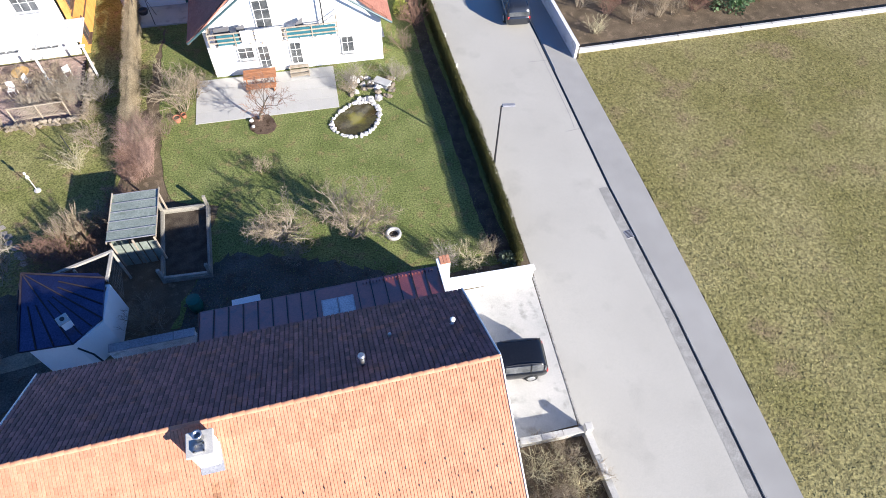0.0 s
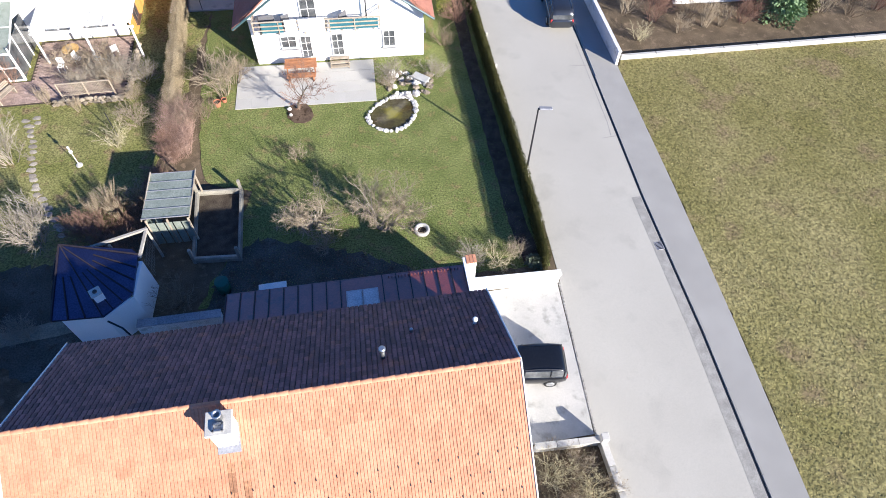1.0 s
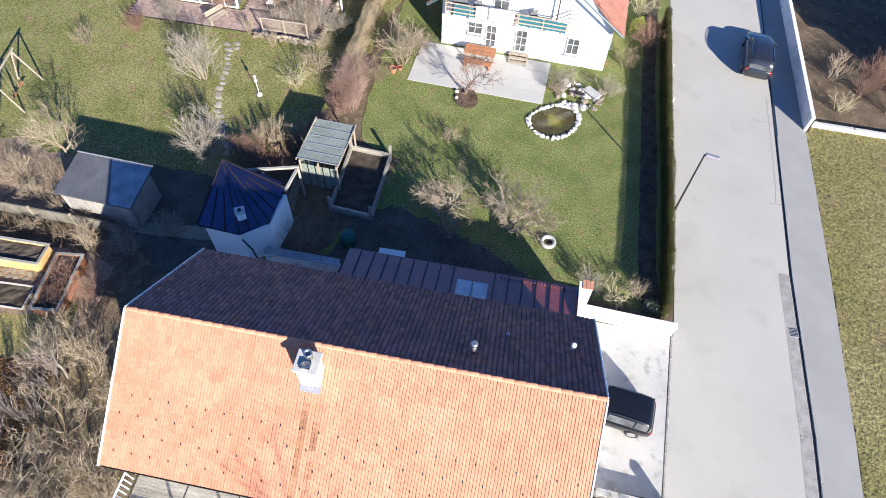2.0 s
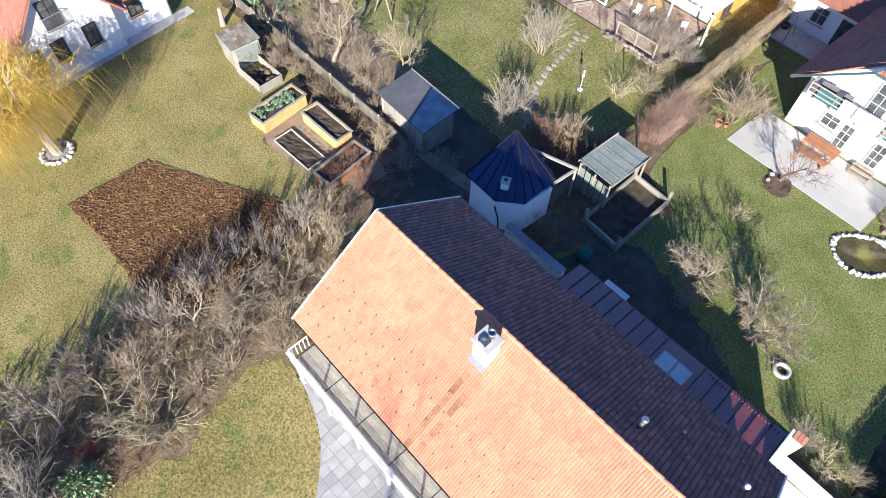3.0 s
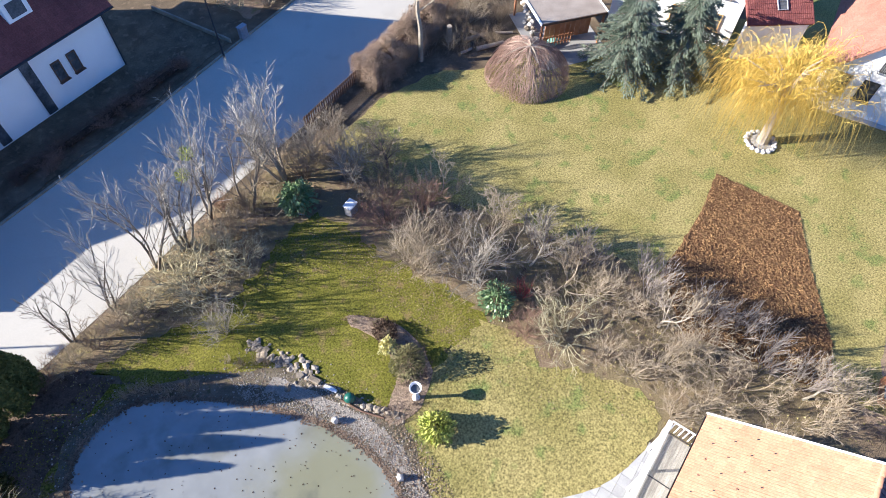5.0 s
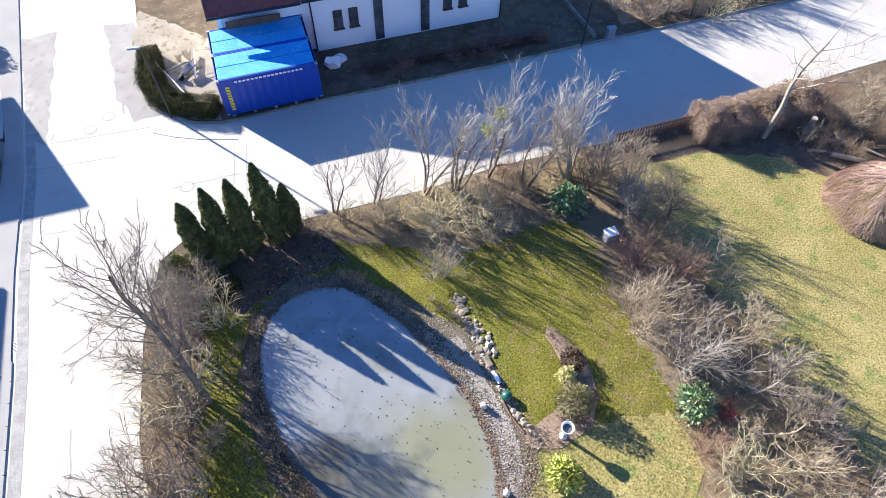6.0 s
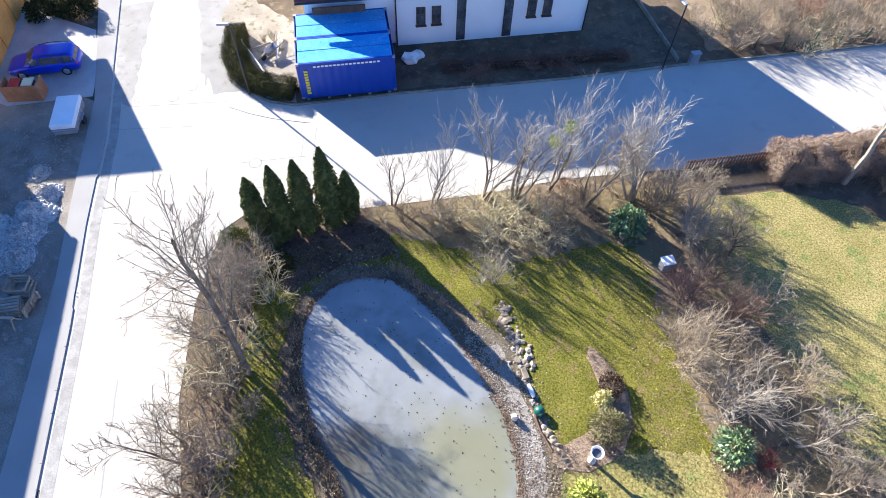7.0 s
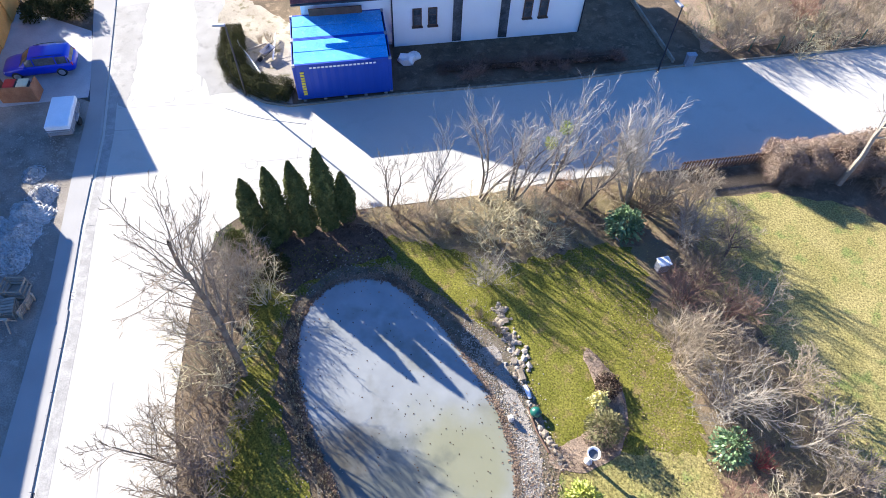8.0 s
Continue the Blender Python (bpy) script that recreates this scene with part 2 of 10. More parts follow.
TWIG_CRIMSON = mat("crimson_twigs", (0.22, 0.04, 0.045), (0.28, 0.07, 0.07), 1.0, 8.0, 0.95, 0, spec=0.1)
TWIG_OLIVE = mat("lichen_olive_twigs", (0.32, 0.285, 0.175), (0.42, 0.375, 0.24), 1.0, 8.0, 0.95, 0, vary=0.15, spec=0.1)
WILLOW = mat("golden_willow_twigs", (0.55, 0.37, 0.06), (0.68, 0.50, 0.13), 1.0, 8.0, 0.85, 0, vary=0.05, spec=0.1)
NEEDLE = mat("blue_green_needles", (0.09, 0.115, 0.08), (0.16, 0.19, 0.145), 1.0, 8.0, 0.9, 0, spec=0.15)
THUJA = mat("dark_thuja_scales", (0.08, 0.092, 0.026), (0.14, 0.148, 0.048), 2.0, 12.0, 0.9, 0, spec=0.15)
LEAF_DK = mat("evergreen_leaves", (0.11, 0.185, 0.075), (0.21, 0.30, 0.15), 2.0, 12.0, 0.4, 0, spec=0.3)
LEAF_YEL = mat("yellow_variegated_leaves", (0.30, 0.34, 0.05), (0.44, 0.45, 0.12), 2.0, 12.0, 0.6, 0, c=(0.12, 0.2, 0.03), spec=0.3)
LEAF_HEDGE = mat("dark_hedge_leaves", (0.04, 0.042, 0.014), (0.075, 0.072, 0.026), 1.5, 12.0, 0.85, 0, spec=0.05)
LEAF_BROWN = mat("dry_beech_leaves", (0.26, 0.19, 0.135), (0.36, 0.275, 0.205), 1.5, 12.0, 0.9, 0, spec=0.15)
LEAF_DULL = mat("dull_red_brown_leaves", (0.10, 0.065, 0.05), (0.16, 0.10, 0.075), 1.5, 12.0, 0.9, 0, spec=0.1)
ROOFFELT = mat("brown_roof_felt", (0.25, 0.21, 0.175), (0.33, 0.285, 0.24), 0.8, 14.0, 0.8, 0.2, depth=0.006)
FELT = mat("dark_roof_felt", (0.075, 0.078, 0.085), (0.11, 0.113, 0.12), 1.0, 16.0, 0.45, 0.15, depth=0.006, spec=0.5)
LEAF_SALAD = mat("salad_leaves", (0.16, 0.25, 0.14), (0.28, 0.38, 0.26), 3.0, 15.0, 0.6, 0, spec=0.3)
MULCH2 = mat("dry_mulch_leaves", (0.24, 0.145, 0.065), (0.10, 0.058, 0.03), 2.2, 9.0, 0.95, 0, vary=0.3, spec=0.1)
PEBBLE = mat("pale_pebbles", (0.25, 0.22, 0.18), (0.37, 0.335, 0.28), 3.0, 18.0, 0.9, 0.6, vary=0.22, depth=0.03)
LEAF_DEAD = mat("dead_dark_leaves", (0.05, 0.035, 0.025), (0.09, 0.06, 0.04), 3.0, 15.0, 0.9, 0, vary=0.3, spec=0.1)
TWIG_LILAC = mat("mauve_grey_twigs", (0.196, 0.168, 0.150), (0.265, 0.232, 0.208), 1.0, 8.0, 0.95, 0, vary=0.12, spec=0.1)
BARK_PALE = mat("pale_bark", (0.29, 0.245, 0.19), (0.41, 0.355, 0.29), 2.0, 18.0, 0.95, 0.5, depth=0.01, spec=0.1)
LEAF_PALEYEL = mat("pale_yellow_leaves", (0.50, 0.46, 0.16), (0.60, 0.56, 0.26), 2.0, 12.0, 0.7, 0, spec=0.3)
LEAF_OLIVE = mat("olive_evergreen_leaves", (0.11, 0.105, 0.04), (0.19, 0.175, 0.085), 2.0, 12.0, 0.75, 0, spec=0.2)
LEAF_STRAWHEDGE = mat("straw_beech_leaves", (0.27, 0.22, 0.14), (0.35, 0.29, 0.195), 1.0, 12.0, 0.9, 0, vary=0.2, spec=0.1)
GRASS_N2 = mat("green_grass_blades", (0.13, 0.175, 0.05), (0.23, 0.25, 0.10), 0.5, 9.0, 0.9, 0, vary=0.45, spec=0.15)
GRASS_S2 = mat("winter_grass_blades", (0.213, 0.185, 0.06), (0.312, 0.265, 0.105), 0.4, 9.0, 0.9, 0, vary=0.45, spec=0.15)
GRASS_W2 = mat("olive_grass_blades", (0.155, 0.17, 0.055), (0.235, 0.225, 0.087), 0.5, 9.0, 0.9, 0, vary=0.45, spec=0.15)
MOSS2 = mat("mossy_grass_blades", (0.12, 0.122, 0.018), (0.185, 0.17, 0.032), 0.5, 9.0, 0.9, 0, vary=0.45, spec=0.15)
FIELD2 = mat("dry_meadow_blades", (0.20, 0.178, 0.065), (0.29, 0.25, 0.11), 0.6, 9.0, 0.9, 0, vary=0.3, spec=0.15)
LITTER2 = mat("fallen_brown_leaves", (0.15, 0.105, 0.07), (0.24, 0.175, 0.12), 1.0, 9.0, 0.9, 0, vary=0.3, spec=0.1)
STRAW2 = mat("dry_straw", (0.30, 0.24, 0.13), (0.40, 0.33, 0.20), 0.5, 9.0, 0.9, 0, vary=0.35, spec=0.1)
ROCK = mat("tan_field_stone", (0.20, 0.165, 0.12), (0.31, 0.265, 0.205), 2.0, 14.0, 0.9, 0.6, vary=0.3, depth=0.03)
FLAG = mat("mossy_flagstone", (0.20, 0.185, 0.14), (0.28, 0.26, 0.20), 2.0, 14.0, 0.9, 0.5, vary=0.2, depth=0.02)
BANKMUD = mat("leafy_bank_mud", (0.115, 0.095, 0.065), (0.17, 0.145, 0.105), 1.2, 20.0, 0.95, 0.9, c=(0.09, 0.08, 0.04), depth=0.04, spec=0.1)
GRAVEL_PALE = mat("pale_trodden_gravel", (0.24, 0.215, 0.18), (0.33, 0.30, 0.255), 3.0, 24.0, 0.95, 0.9, c=(0.20, 0.17, 0.13), depth=0.04)
TWIG_PALE = mat("whitish_twigs", (0.38, 0.35, 0.30), (0.48, 0.445, 0.39), 1.0, 8.0, 0.95, 0, vary=0.12, spec=0.1)
TWIG_DOME = mat("dusty_red_twigs", (0.30, 0.20, 0.16), (0.40, 0.285, 0.23), 1.0, 8.0, 0.95, 0, vary=0.2, spec=0.1)
ROAD_WORN = mat("worn_grey_asphalt", (0.27, 0.26, 0.235), (0.32, 0.308, 0.28), 0.7, 24.0, 0.8, 0.25, c=(0.24, 0.23, 0.21), depth=0.01, grain=0.15, spec=0.12)
PAVE2 = mat("patched_asphalt", (0.27, 0.26, 0.238), (0.35, 0.338, 0.31), 2.2, 18.0, 0.8, 0.3, depth=0.01, grain=0.2, spec=0.12)
TERRACE = mat("smooth_pale_concrete", (0.42, 0.41, 0.385), (0.45, 0.44, 0.415), 0.5, 22.0, 0.9, 0.15, depth=0.006, grain=0.08)
TWIG_DARK = mat("dark_heather_twigs", (0.085, 0.06, 0.05), (0.14, 0.10, 0.08), 1.0, 8.0, 0.95, 0, vary=0.3, spec=0.1)
TWIG_BRUSH = mat("mixed_brushwood", (0.231, 0.192, 0.135), (0.327, 0.276, 0.204), 0.3, 6.0, 0.95, 0, vary=0.35, spec=0.1)
SCRAPGROUND = mat("sandy_corner_ground", (0.27, 0.235, 0.18), (0.36, 0.32, 0.25), 0.8, 14.0, 0.95, 0.9, c=(0.17, 0.15, 0.09), depth=0.04, spec=0.1)
# dull grey grass colour with the house's shade put into it
SHADEGRASS = mat("shade_grey_grass", (0.075, 0.075, 0.062), (0.11, 0.108, 0.092), 0.8, 12.0, 0.95, 0.8, c=(0.085, 0.07, 0.055), depth=0.05, spec=0.1, grain=0.4)
FROST = mat("thin_roof_frost", (0.22, 0.23, 0.25), (0.34, 0.35, 0.37), 1.5, 20.0, 0.8, 0.3, depth=0.005)
BORDER = mat("dry_border_litter", (0.255, 0.19, 0.13), (0.32, 0.24, 0.17), 0.7, 14.0, 0.95, 1.0, c=(0.17, 0.16, 0.07), depth=0.05, spec=0.1)
PARKING = mat("pale_paving_stones", (0.36, 0.355, 0.35), (0.44, 0.435, 0.425), 0.8, 16.0, 0.85, 0.3, depth=0.01, grain=0.15)
SITEGROUND = mat("stony_site_earth", (0.21, 0.185, 0.15), (0.31, 0.28, 0.235), 0.7, 14.0, 0.95, 1.0, c=(0.32, 0.295, 0.25), depth=0.05, spec=0.1)

# pale grey glossy colour of the annex roof panes
PALEPANE = mat("pale_roof_glass", (0.42, 0.42, 0.44), (0.52, 0.52, 0.54), 1.5, 14.0, 0.25, 0.05, spec=0.8)
METAL_SEAM = mat("dark_seam_metal", (0.022, 0.018, 0.022), (0.032, 0.026, 0.032), 2.0, 14.0, 0.5, 0.1, depth=0.004)

# ---- building helpers


class Build:
    """Gathers vertices and faces for one mesh."""

    def __init__(self):
        self.v, self.f = [], []

    def add(self, verts, faces):
        k = len(self.v)
        self.v.extend(verts)
        self.f.extend([tuple(i + k for i in q) for q in faces])
        return self

    def box(self, c, s, rz=0.0, bevel=0.0, m=None):
        """A box with centre c and size s, turned by rz degrees, its edges chamfered."""
        bm = bmesh.new()
        bmesh.ops.create_cube(bm, size=1.0)
        bmesh.ops.scale(bm, vec=s, verts=bm.verts)
        if bevel:
            bmesh.ops.bevel(bm, geom=bm.edges[:], offset=bevel, segments=1, affect="EDGES")
        t = (m or Matrix.Identity(4)) @ pose(*c, 0, 0, rz)
        bm.verts.index_update()
        self.add([tuple(t @ q.co) for q in bm.verts], [tuple(q.index for q in f.verts) for f in bm.faces])
        bm.free()
        return self

    def prism(self, poly, z0, z1):
        n = len(poly)
        if sum(poly[i][0] * poly[(i + 1) % n][1] - poly[(i + 1) % n][0] * poly[i][1] for i in range(n)) < 0:
            poly = poly[::-1]
        self.add([(x, y, z0) for x, y in poly] + [(x, y, z1) for x, y in poly],
                 [tuple(range(n))[::-1], tuple(range(n, 2 * n))] + [(i, (i + 1) % n, n + (i + 1) % n, n + i) for i in range(n)])
        return self

    def tube(self, pts, radii, n=6, cap=True):
        """A round bar through pts, ring by ring."""
        pts = [Vector(p) for p in pts]
        k = len(self.v)
        for i, p in enumerate(pts):
            w = (pts[min(i + 1, len(pts) - 1)] - pts[max(i - 1, 0)]).normalized()
            a = w.orthogonal().normalized()
            b = w.cross(a)
            for j in range(n):
                t = 2 * math.pi * j / n
                q = p + (a * math.cos(t) + b * math.sin(t)) * radii[i]
                self.v.append((q.x, q.y, q.z))
        for i in range(len(pts) - 1):
            for j in range(n):
                self.f.append((k + i * n + j, k + i * n + (j + 1) % n, k + (i + 1) * n + (j + 1) % n, k + (i + 1) * n + j))
        if cap:
            self.f.append(tuple(range(k, k + n))[::-1])
            self.f.append(tuple(range(k + (len(pts) - 1) * n, k + len(pts) * n)))
        return self

    def lathe(self, prof, n=16, c=(0, 0, 0)):
        """Turns a profile of (radius, height) round the z axis through c."""
        k = len(self.v)
        for r, z in prof:
            for j in range(n):
                t = 2 * math.pi * j / n
                self.v.append((c[0] + r * math.cos(t), c[1] + r * math.sin(t), c[2] + z))
        for i in range(len(prof) - 1):
            for j in range(n):
                self.f.append((k + i * n + j, k + i * n + (j + 1) % n, k + (i + 1) * n + (j + 1) % n, k + (i + 1) * n + j))
        self.f.append(tuple(range(k, k + n))[::-1])
        self.f.append(tuple(range(k + (len(prof) - 1) * n, k + len(prof) * n)))
        return self

    def blob(self, c, s, seed=0, rough=0.25, sub=2):
        """A lumpy stone."""
        bm = bmesh.new()
        bmesh.ops.create_icosphere(bm, subdivisions=sub, radius=1.0)
        bm.verts.index_update()
        for q in bm.verts:
            d = 1 + rough * noise.noise(q.co * 1.7 + Vector((seed * 3.1, seed * 1.7, seed)))
            q.co = Vector((q.co.x * s[0], q.co.y * s[1], q.co.z * s[2])) * d
        self.add([(q.co.x + c[0], q.co.y + c[1], q.co.z + c[2]) for q in bm.verts], [tuple(q.index for q in f.verts) for f in bm.faces])
        bm.free()
        return self

    def data(self, name, material, smooth=False):
        me = bpy.data.meshes.new(name)
        me.from_pydata(self.v, [], self.f)
        me.update()
        for m in material if isinstance(material, (list, tuple)) else [material]:
            me.materials.append(m)
        if smooth:
            me.polygons.foreach_set("use_smooth", [True] * len(me.polygons))
        return me

    def out(self, name, material, parent=None, label="", smooth=False):
        ob = new(name, self.data(name, material, smooth))
        if parent:
            ob.parent = parent
        return tagged(ob, label)


def thing(name, m, label, category, group="", kind=""):
    """An empty at the base of a thing, which carries its parts."""
    ob = new(name)
    ob.matrix_world = m
    return tagged(ob, label, category, group, kind)


def shared(name, me, parent, m):
    """One more piece on a shared mesh."""
    ob = new(name, me)
    ob.parent = parent
    ob.matrix_local = m
    return ob


def outline(pts, step=0.6, wobble=0.08, seed=0):
    """An outline with more points and a worn, uneven edge."""
    r = random.Random(seed)
    res = []
    for i, a in enumerate(pts):
        b = pts[(i + 1) % len(pts)]
        n = max(1, int(math.dist(a, b) / step))
        for k in range(n):
            t = k / n
            res.append((a[0] + (b[0] - a[0]) * t + r.uniform(-wobble, wobble), a[1] + (b[1] - a[1]) * t + r.uniform(-wobble, wobble)))
    return res


def rounded(pts, rounds=2):
    """Cuts the corners of a closed outline until it is smooth."""
    for _ in range(rounds):
        q = []
        for i, a in enumerate(pts):
            b = pts[(i + 1) % len(pts)]
            q += [(a[0] * 0.75 + b[0] * 0.25, a[1] * 0.75 + b[1] * 0.25), (a[0] * 0.25 + b[0] * 0.75, a[1] * 0.25 + b[1] * 0.75)]
        pts = q
    return pts


def inside(x, y, poly):
    res, j = False, len(poly) - 1
    for i in range(len(poly)):
        (xi, yi), (xj, yj) = poly[i], poly[j]
        if (yi > y) != (yj > y) and x < (xj - xi) * (y - yi) / (yj - yi) + xi:
            res = not res
        j = i
    return res


def sheet(name, poly, z, material, label, category, kind="structure", z0=-0.05):
    ob = Build().prism(poly, z0, z).out(name, material)
    return tagged(ob, label, category, kind=kind)


# ---- plants


def grow(seed, stems, height, radius, levels, kids, spread, base=0.1, lift=0.25, curve=0.25, first=0.35, ratio=0.55, thin=0.5, tilt=None, fine=0.009):
    """A bare woody plant: (trunk and limbs, twigs). stems leave the ground within base metres; each branch bears kids[level] side branches."""
    r = random.Random(seed)
    wood, twigs = Build(), Build()

    def branch(p, way, length, rad, level):
        last = level == levels
        segs = (6 if levels > 2 else 4) if level == 0 else 3 if levels > 2 else 2
        n = (6 if levels > 2 else 3) if level == 0 else 4 if level == 1 and levels > 2 else 3
        if last and levels > 1:
            # the finest twigs: slim spikes
            side = way.orthogonal().normalized()
            other = way.cross(side)
            tip = p + (way + Vector((r.uniform(-1, 1), r.uniform(-1, 1), r.uniform(-0.6, 1) * 0.6)) * curve + Vector((0, 0, lift * 0.3))).normalized() * length
            twigs.add([tuple(p + (side * c + other * s) * rad) for c, s in ((1, 0), (-0.5, 0.87), (-0.5, -0.87))] + [tuple(tip)], [(0, 1, 3), (1, 2, 3), (2, 0, 3)])
            return
        pts, rads = [p], [rad]
        for i in range(segs):
            way = (way + Vector((r.uniform(-1, 1), r.uniform(-1, 1), r.uniform(-0.6, 1) * 0.6)) * curve + Vector((0, 0, lift * 0.3))).normalized()
            p = p + way * length / segs
            pts.append(p)
            rads.append(max(fine, rad * (1 - (i + 1) / segs * (0.75 if not last else 0.7))))
        (wood if level < 2 and levels > 2 or level == 0 else twigs).tube(pts, rads, n, cap=False)
        if last:
            return
        for k in range(kids[level]):
            t = first + (1 - first) * (k + r.random()) / kids[level]
            i = min(int(t * segs), segs - 1)
            q = pts[i].lerp(pts[i + 1], t * segs - i)
            w = (pts[i + 1] - pts[i]).normalized()
            side = w.orthogonal().normalized()
            side.rotate(Matrix.Rotation(r.uniform(0, 2 * math.pi), 3, w))
            a = spread * r.uniform(0.7, 1.3)
            v = (w * math.cos(a) + side * math.sin(a) + Vector((0, 0, lift * 0.5))).normalized()
            branch(q, v, length * ratio * r.uniform(0.7, 1.2) * (1.15 - 0.4 * t), max(fine, rads[i] * thin), level + 1)

    for s in range(stems):
        a = r.uniform(0, 2 * math.pi)
        d = r.random() ** 0.5
        lean = (0.05 if stems == 1 else spread * 0.8 if tilt is None else tilt) * d
        way = Vector((math.cos(a) * math.sin(lean), math.sin(a) * math.sin(lean), math.cos(lean)))
        branch(Vector((math.cos(a) * base * d, math.sin(a) * base * d, -0.05)), way, height * r.uniform(0.75, 1.0) * (0.72 if stems == 1 else 0.8), radius * r.uniform(0.7, 1.1), 0)
    return wood, twigs


def leaves(pts, size, seed=0, flat=0.0, tall=1.0):
    """Many small leaf quads at pts, turned at random. flat: how far they lie level."""
    g = np.random.default_rng(seed)
    pts = np.asarray(pts, float)
    n = len(pts)
    a = g.normal(size=(n, 3))
    a[:, 2] *= 1 - flat
    a /= np.linalg.norm(a, axis=1)[:, None]
    b = np.cross(a, g.normal(size=(n, 3)))
    b /= np.linalg.norm(b, axis=1)[:, None]
    s = size * g.uniform(0.6, 1.3, (n, 1))
    a, b = a * s * tall, b * s * 0.55
    v = np.stack([pts - a, pts + b, pts + a, pts - b], 1).reshape(-1, 3)
    bd = Build()
    bd.v = [tuple(q) for q in v.tolist()]
    bd.f = [(4 * i, 4 * i + 1, 4 * i + 2, 4 * i + 3) for i in range(n)]
    return bd


def shrub_mesh(name, seed, stems, height, kids, spread, material, base=0.35, levels=2, radius=0.02, lift=0.3, curve=0.25, fine=0.009, thin=0.38, first=0.25, tilt=None):
    w, t = grow(seed, stems, height, radius, levels, kids, spread, base=base, lift=lift, curve=curve, first=first, thin=thin, fine=fine, tilt=tilt)
    return w.add(t.v, t.f).data(name, material)


def sticks(p0, p1, r0, r1):
    """Many slim three-sided rods from p0 to p1 at once."""
    w = p1 - p0
    w /= np.linalg.norm(w, axis=1)[:, None] + 1e-9
    a = np.cross(w, np.where(np.abs(w[:, 2:3]) < 0.9, [[0.0, 0.0, 1.0]], [[1.0, 0.0, 0.0]]))
    a /= np.linalg.norm(a, axis=1)[:, None]
    b = np.cross(w, a)
    ring = [a, -0.5 * a + 0.87 * b, -0.5 * a - 0.87 * b]
    v = np.stack([p0 + k * r0 for k in ring] + [p1 + k * r1 for k in ring], 1).reshape(-1, 3)
    bd = Build()
    bd.v = [tuple(q) for q in v.tolist()]
    bd.f = [(6 * i + j, 6 * i + (j + 1) % 3, 6 * i + 3 + (j + 1) % 3, 6 * i + 3 + j) for i in range(len(p0)) for j in range(3)]
    return bd


def brush_build(poly, n, low, high, seed, lean=0.5, twigs=4, thick=0.007):
    """A tangle of thin bent stems with side twigs that fills an outline."""
    g = np.random.default_rng(seed)
    xs, ys = [p[0] for p in poly], [p[1] for p in poly]
    q = g.random((n * 3, 2)) * [max(xs) - min(xs), max(ys) - min(ys)] + [min(xs), min(ys)]
    q = np.array([p for p in q.tolist() if inside(p[0], p[1], poly)][:n])
    n = len(q)
    h = g.uniform(low, high, n) * (0.65 + 0.35 * np.sin(q[:, 0] * 1.7 + seed) * np.cos(q[:, 1] * 1.3))
    a, t = g.random(n) * 2 * np.pi, g.normal(0, lean, n)
    p0 = np.column_stack([q, np.full(n, -0.02)])
    way = np.column_stack([np.cos(a) * np.sin(t), np.sin(a) * np.sin(t), np.abs(np.cos(t))])
    p1 = p0 + way * (h * 0.55)[:, None]
    way2 = way + g.normal(0, 0.35, (n, 3)) * [1, 1, 0.4]
    p2 = p1 + way2 * (h * 0.5)[:, None]
    b = sticks(p0, p1, thick, thick * 0.7)
    o = sticks(p1, p2, thick * 0.7, thick * 0.25)
    b.add(o.v, o.f)
    for k in range(twigs):
        f = g.random((n, 1))
        s = np.where(f < 0.4, p0 + (p1 - p0) * (f + 0.5), p1 + (p2 - p1) * f)
        e = s + (way2 + g.normal(0, 0.6, (n, 3))) * (h * g.uniform(0.15, 0.4, n))[:, None]
        e[:, 2] = np.maximum(e[:, 2], 0.02)
        o = sticks(s, e, thick * 0.55, thick * 0.2)
        b.add(o.v, o.f)
    return b

# ---- ground, roads and lawns
ground = tagged(Build().prism([(-900, -900), (900, -900), (900, 900), (-900, 900)], -0.5, 0.0).out("ground", EARTH),
                "brown leafy earth that reaches the horizon", "ground", kind="structure")

ROAD_W = [(-6.5, 60), (-1.15, 40.98), (1.42, 31.42), (4.25, 20.8), (4.85, 18.37), (6.03, 11.69), (6.63, 9.66), (7.7, 6.8), (10.6, -3), (13.0, -9), (14.0, -14),
          (14.2, -18.5), (12.8, -20.4), (9.5, -21.0), (6.8, -21.2), (0.2, -23.2), (-4.64, -25.1), (-8, -26), (-11.7, -27), (-18.5, -29.4), (-24.5, -31.75), (-70, -48)]
ROAD_E = [(1.0, 60), (6.54, 37.73), (9.79, 24.5), (12.2, 15.87), (14.37, 7.04), (17.55, -4.25), (19.67, -11.82), (21.59, -17.84), (23.41, -24.47), (25.94, -31.49), (33, -51)]
ROAD_SS = [(24, -51), (18.5, -32.7), (17.3, -30.6), (16.0, -29.4), (14.4, -28.75), (12.72, -28.7), (6.5, -30.7), (-4.45, -33.85), (-12.1, -36.4), (-27.1, -41), (-70, -54)]
PAVE_E = [(3.6, 60), (8.9, 35.57), (11.6, 25.46), (13.81, 16.59), (15.98, 7.09), (19.2, -4.1), (21.57, -14.18), (23.45, -20.4), (25.35, -27.2), (28.3, -34.2), (35.5, -51)]
sheet("road", ROAD_W + ROAD_SS[::-1] + ROAD_E[::-1], 0.02, ROADMAT, "pale sun-bleached asphalt road with a side road", "road")
sheet("pavement", ROAD_E + PAVE_E[::-1], 0.075, PAVE, "grey asphalt pavement behind a raised kerb", "pavement")

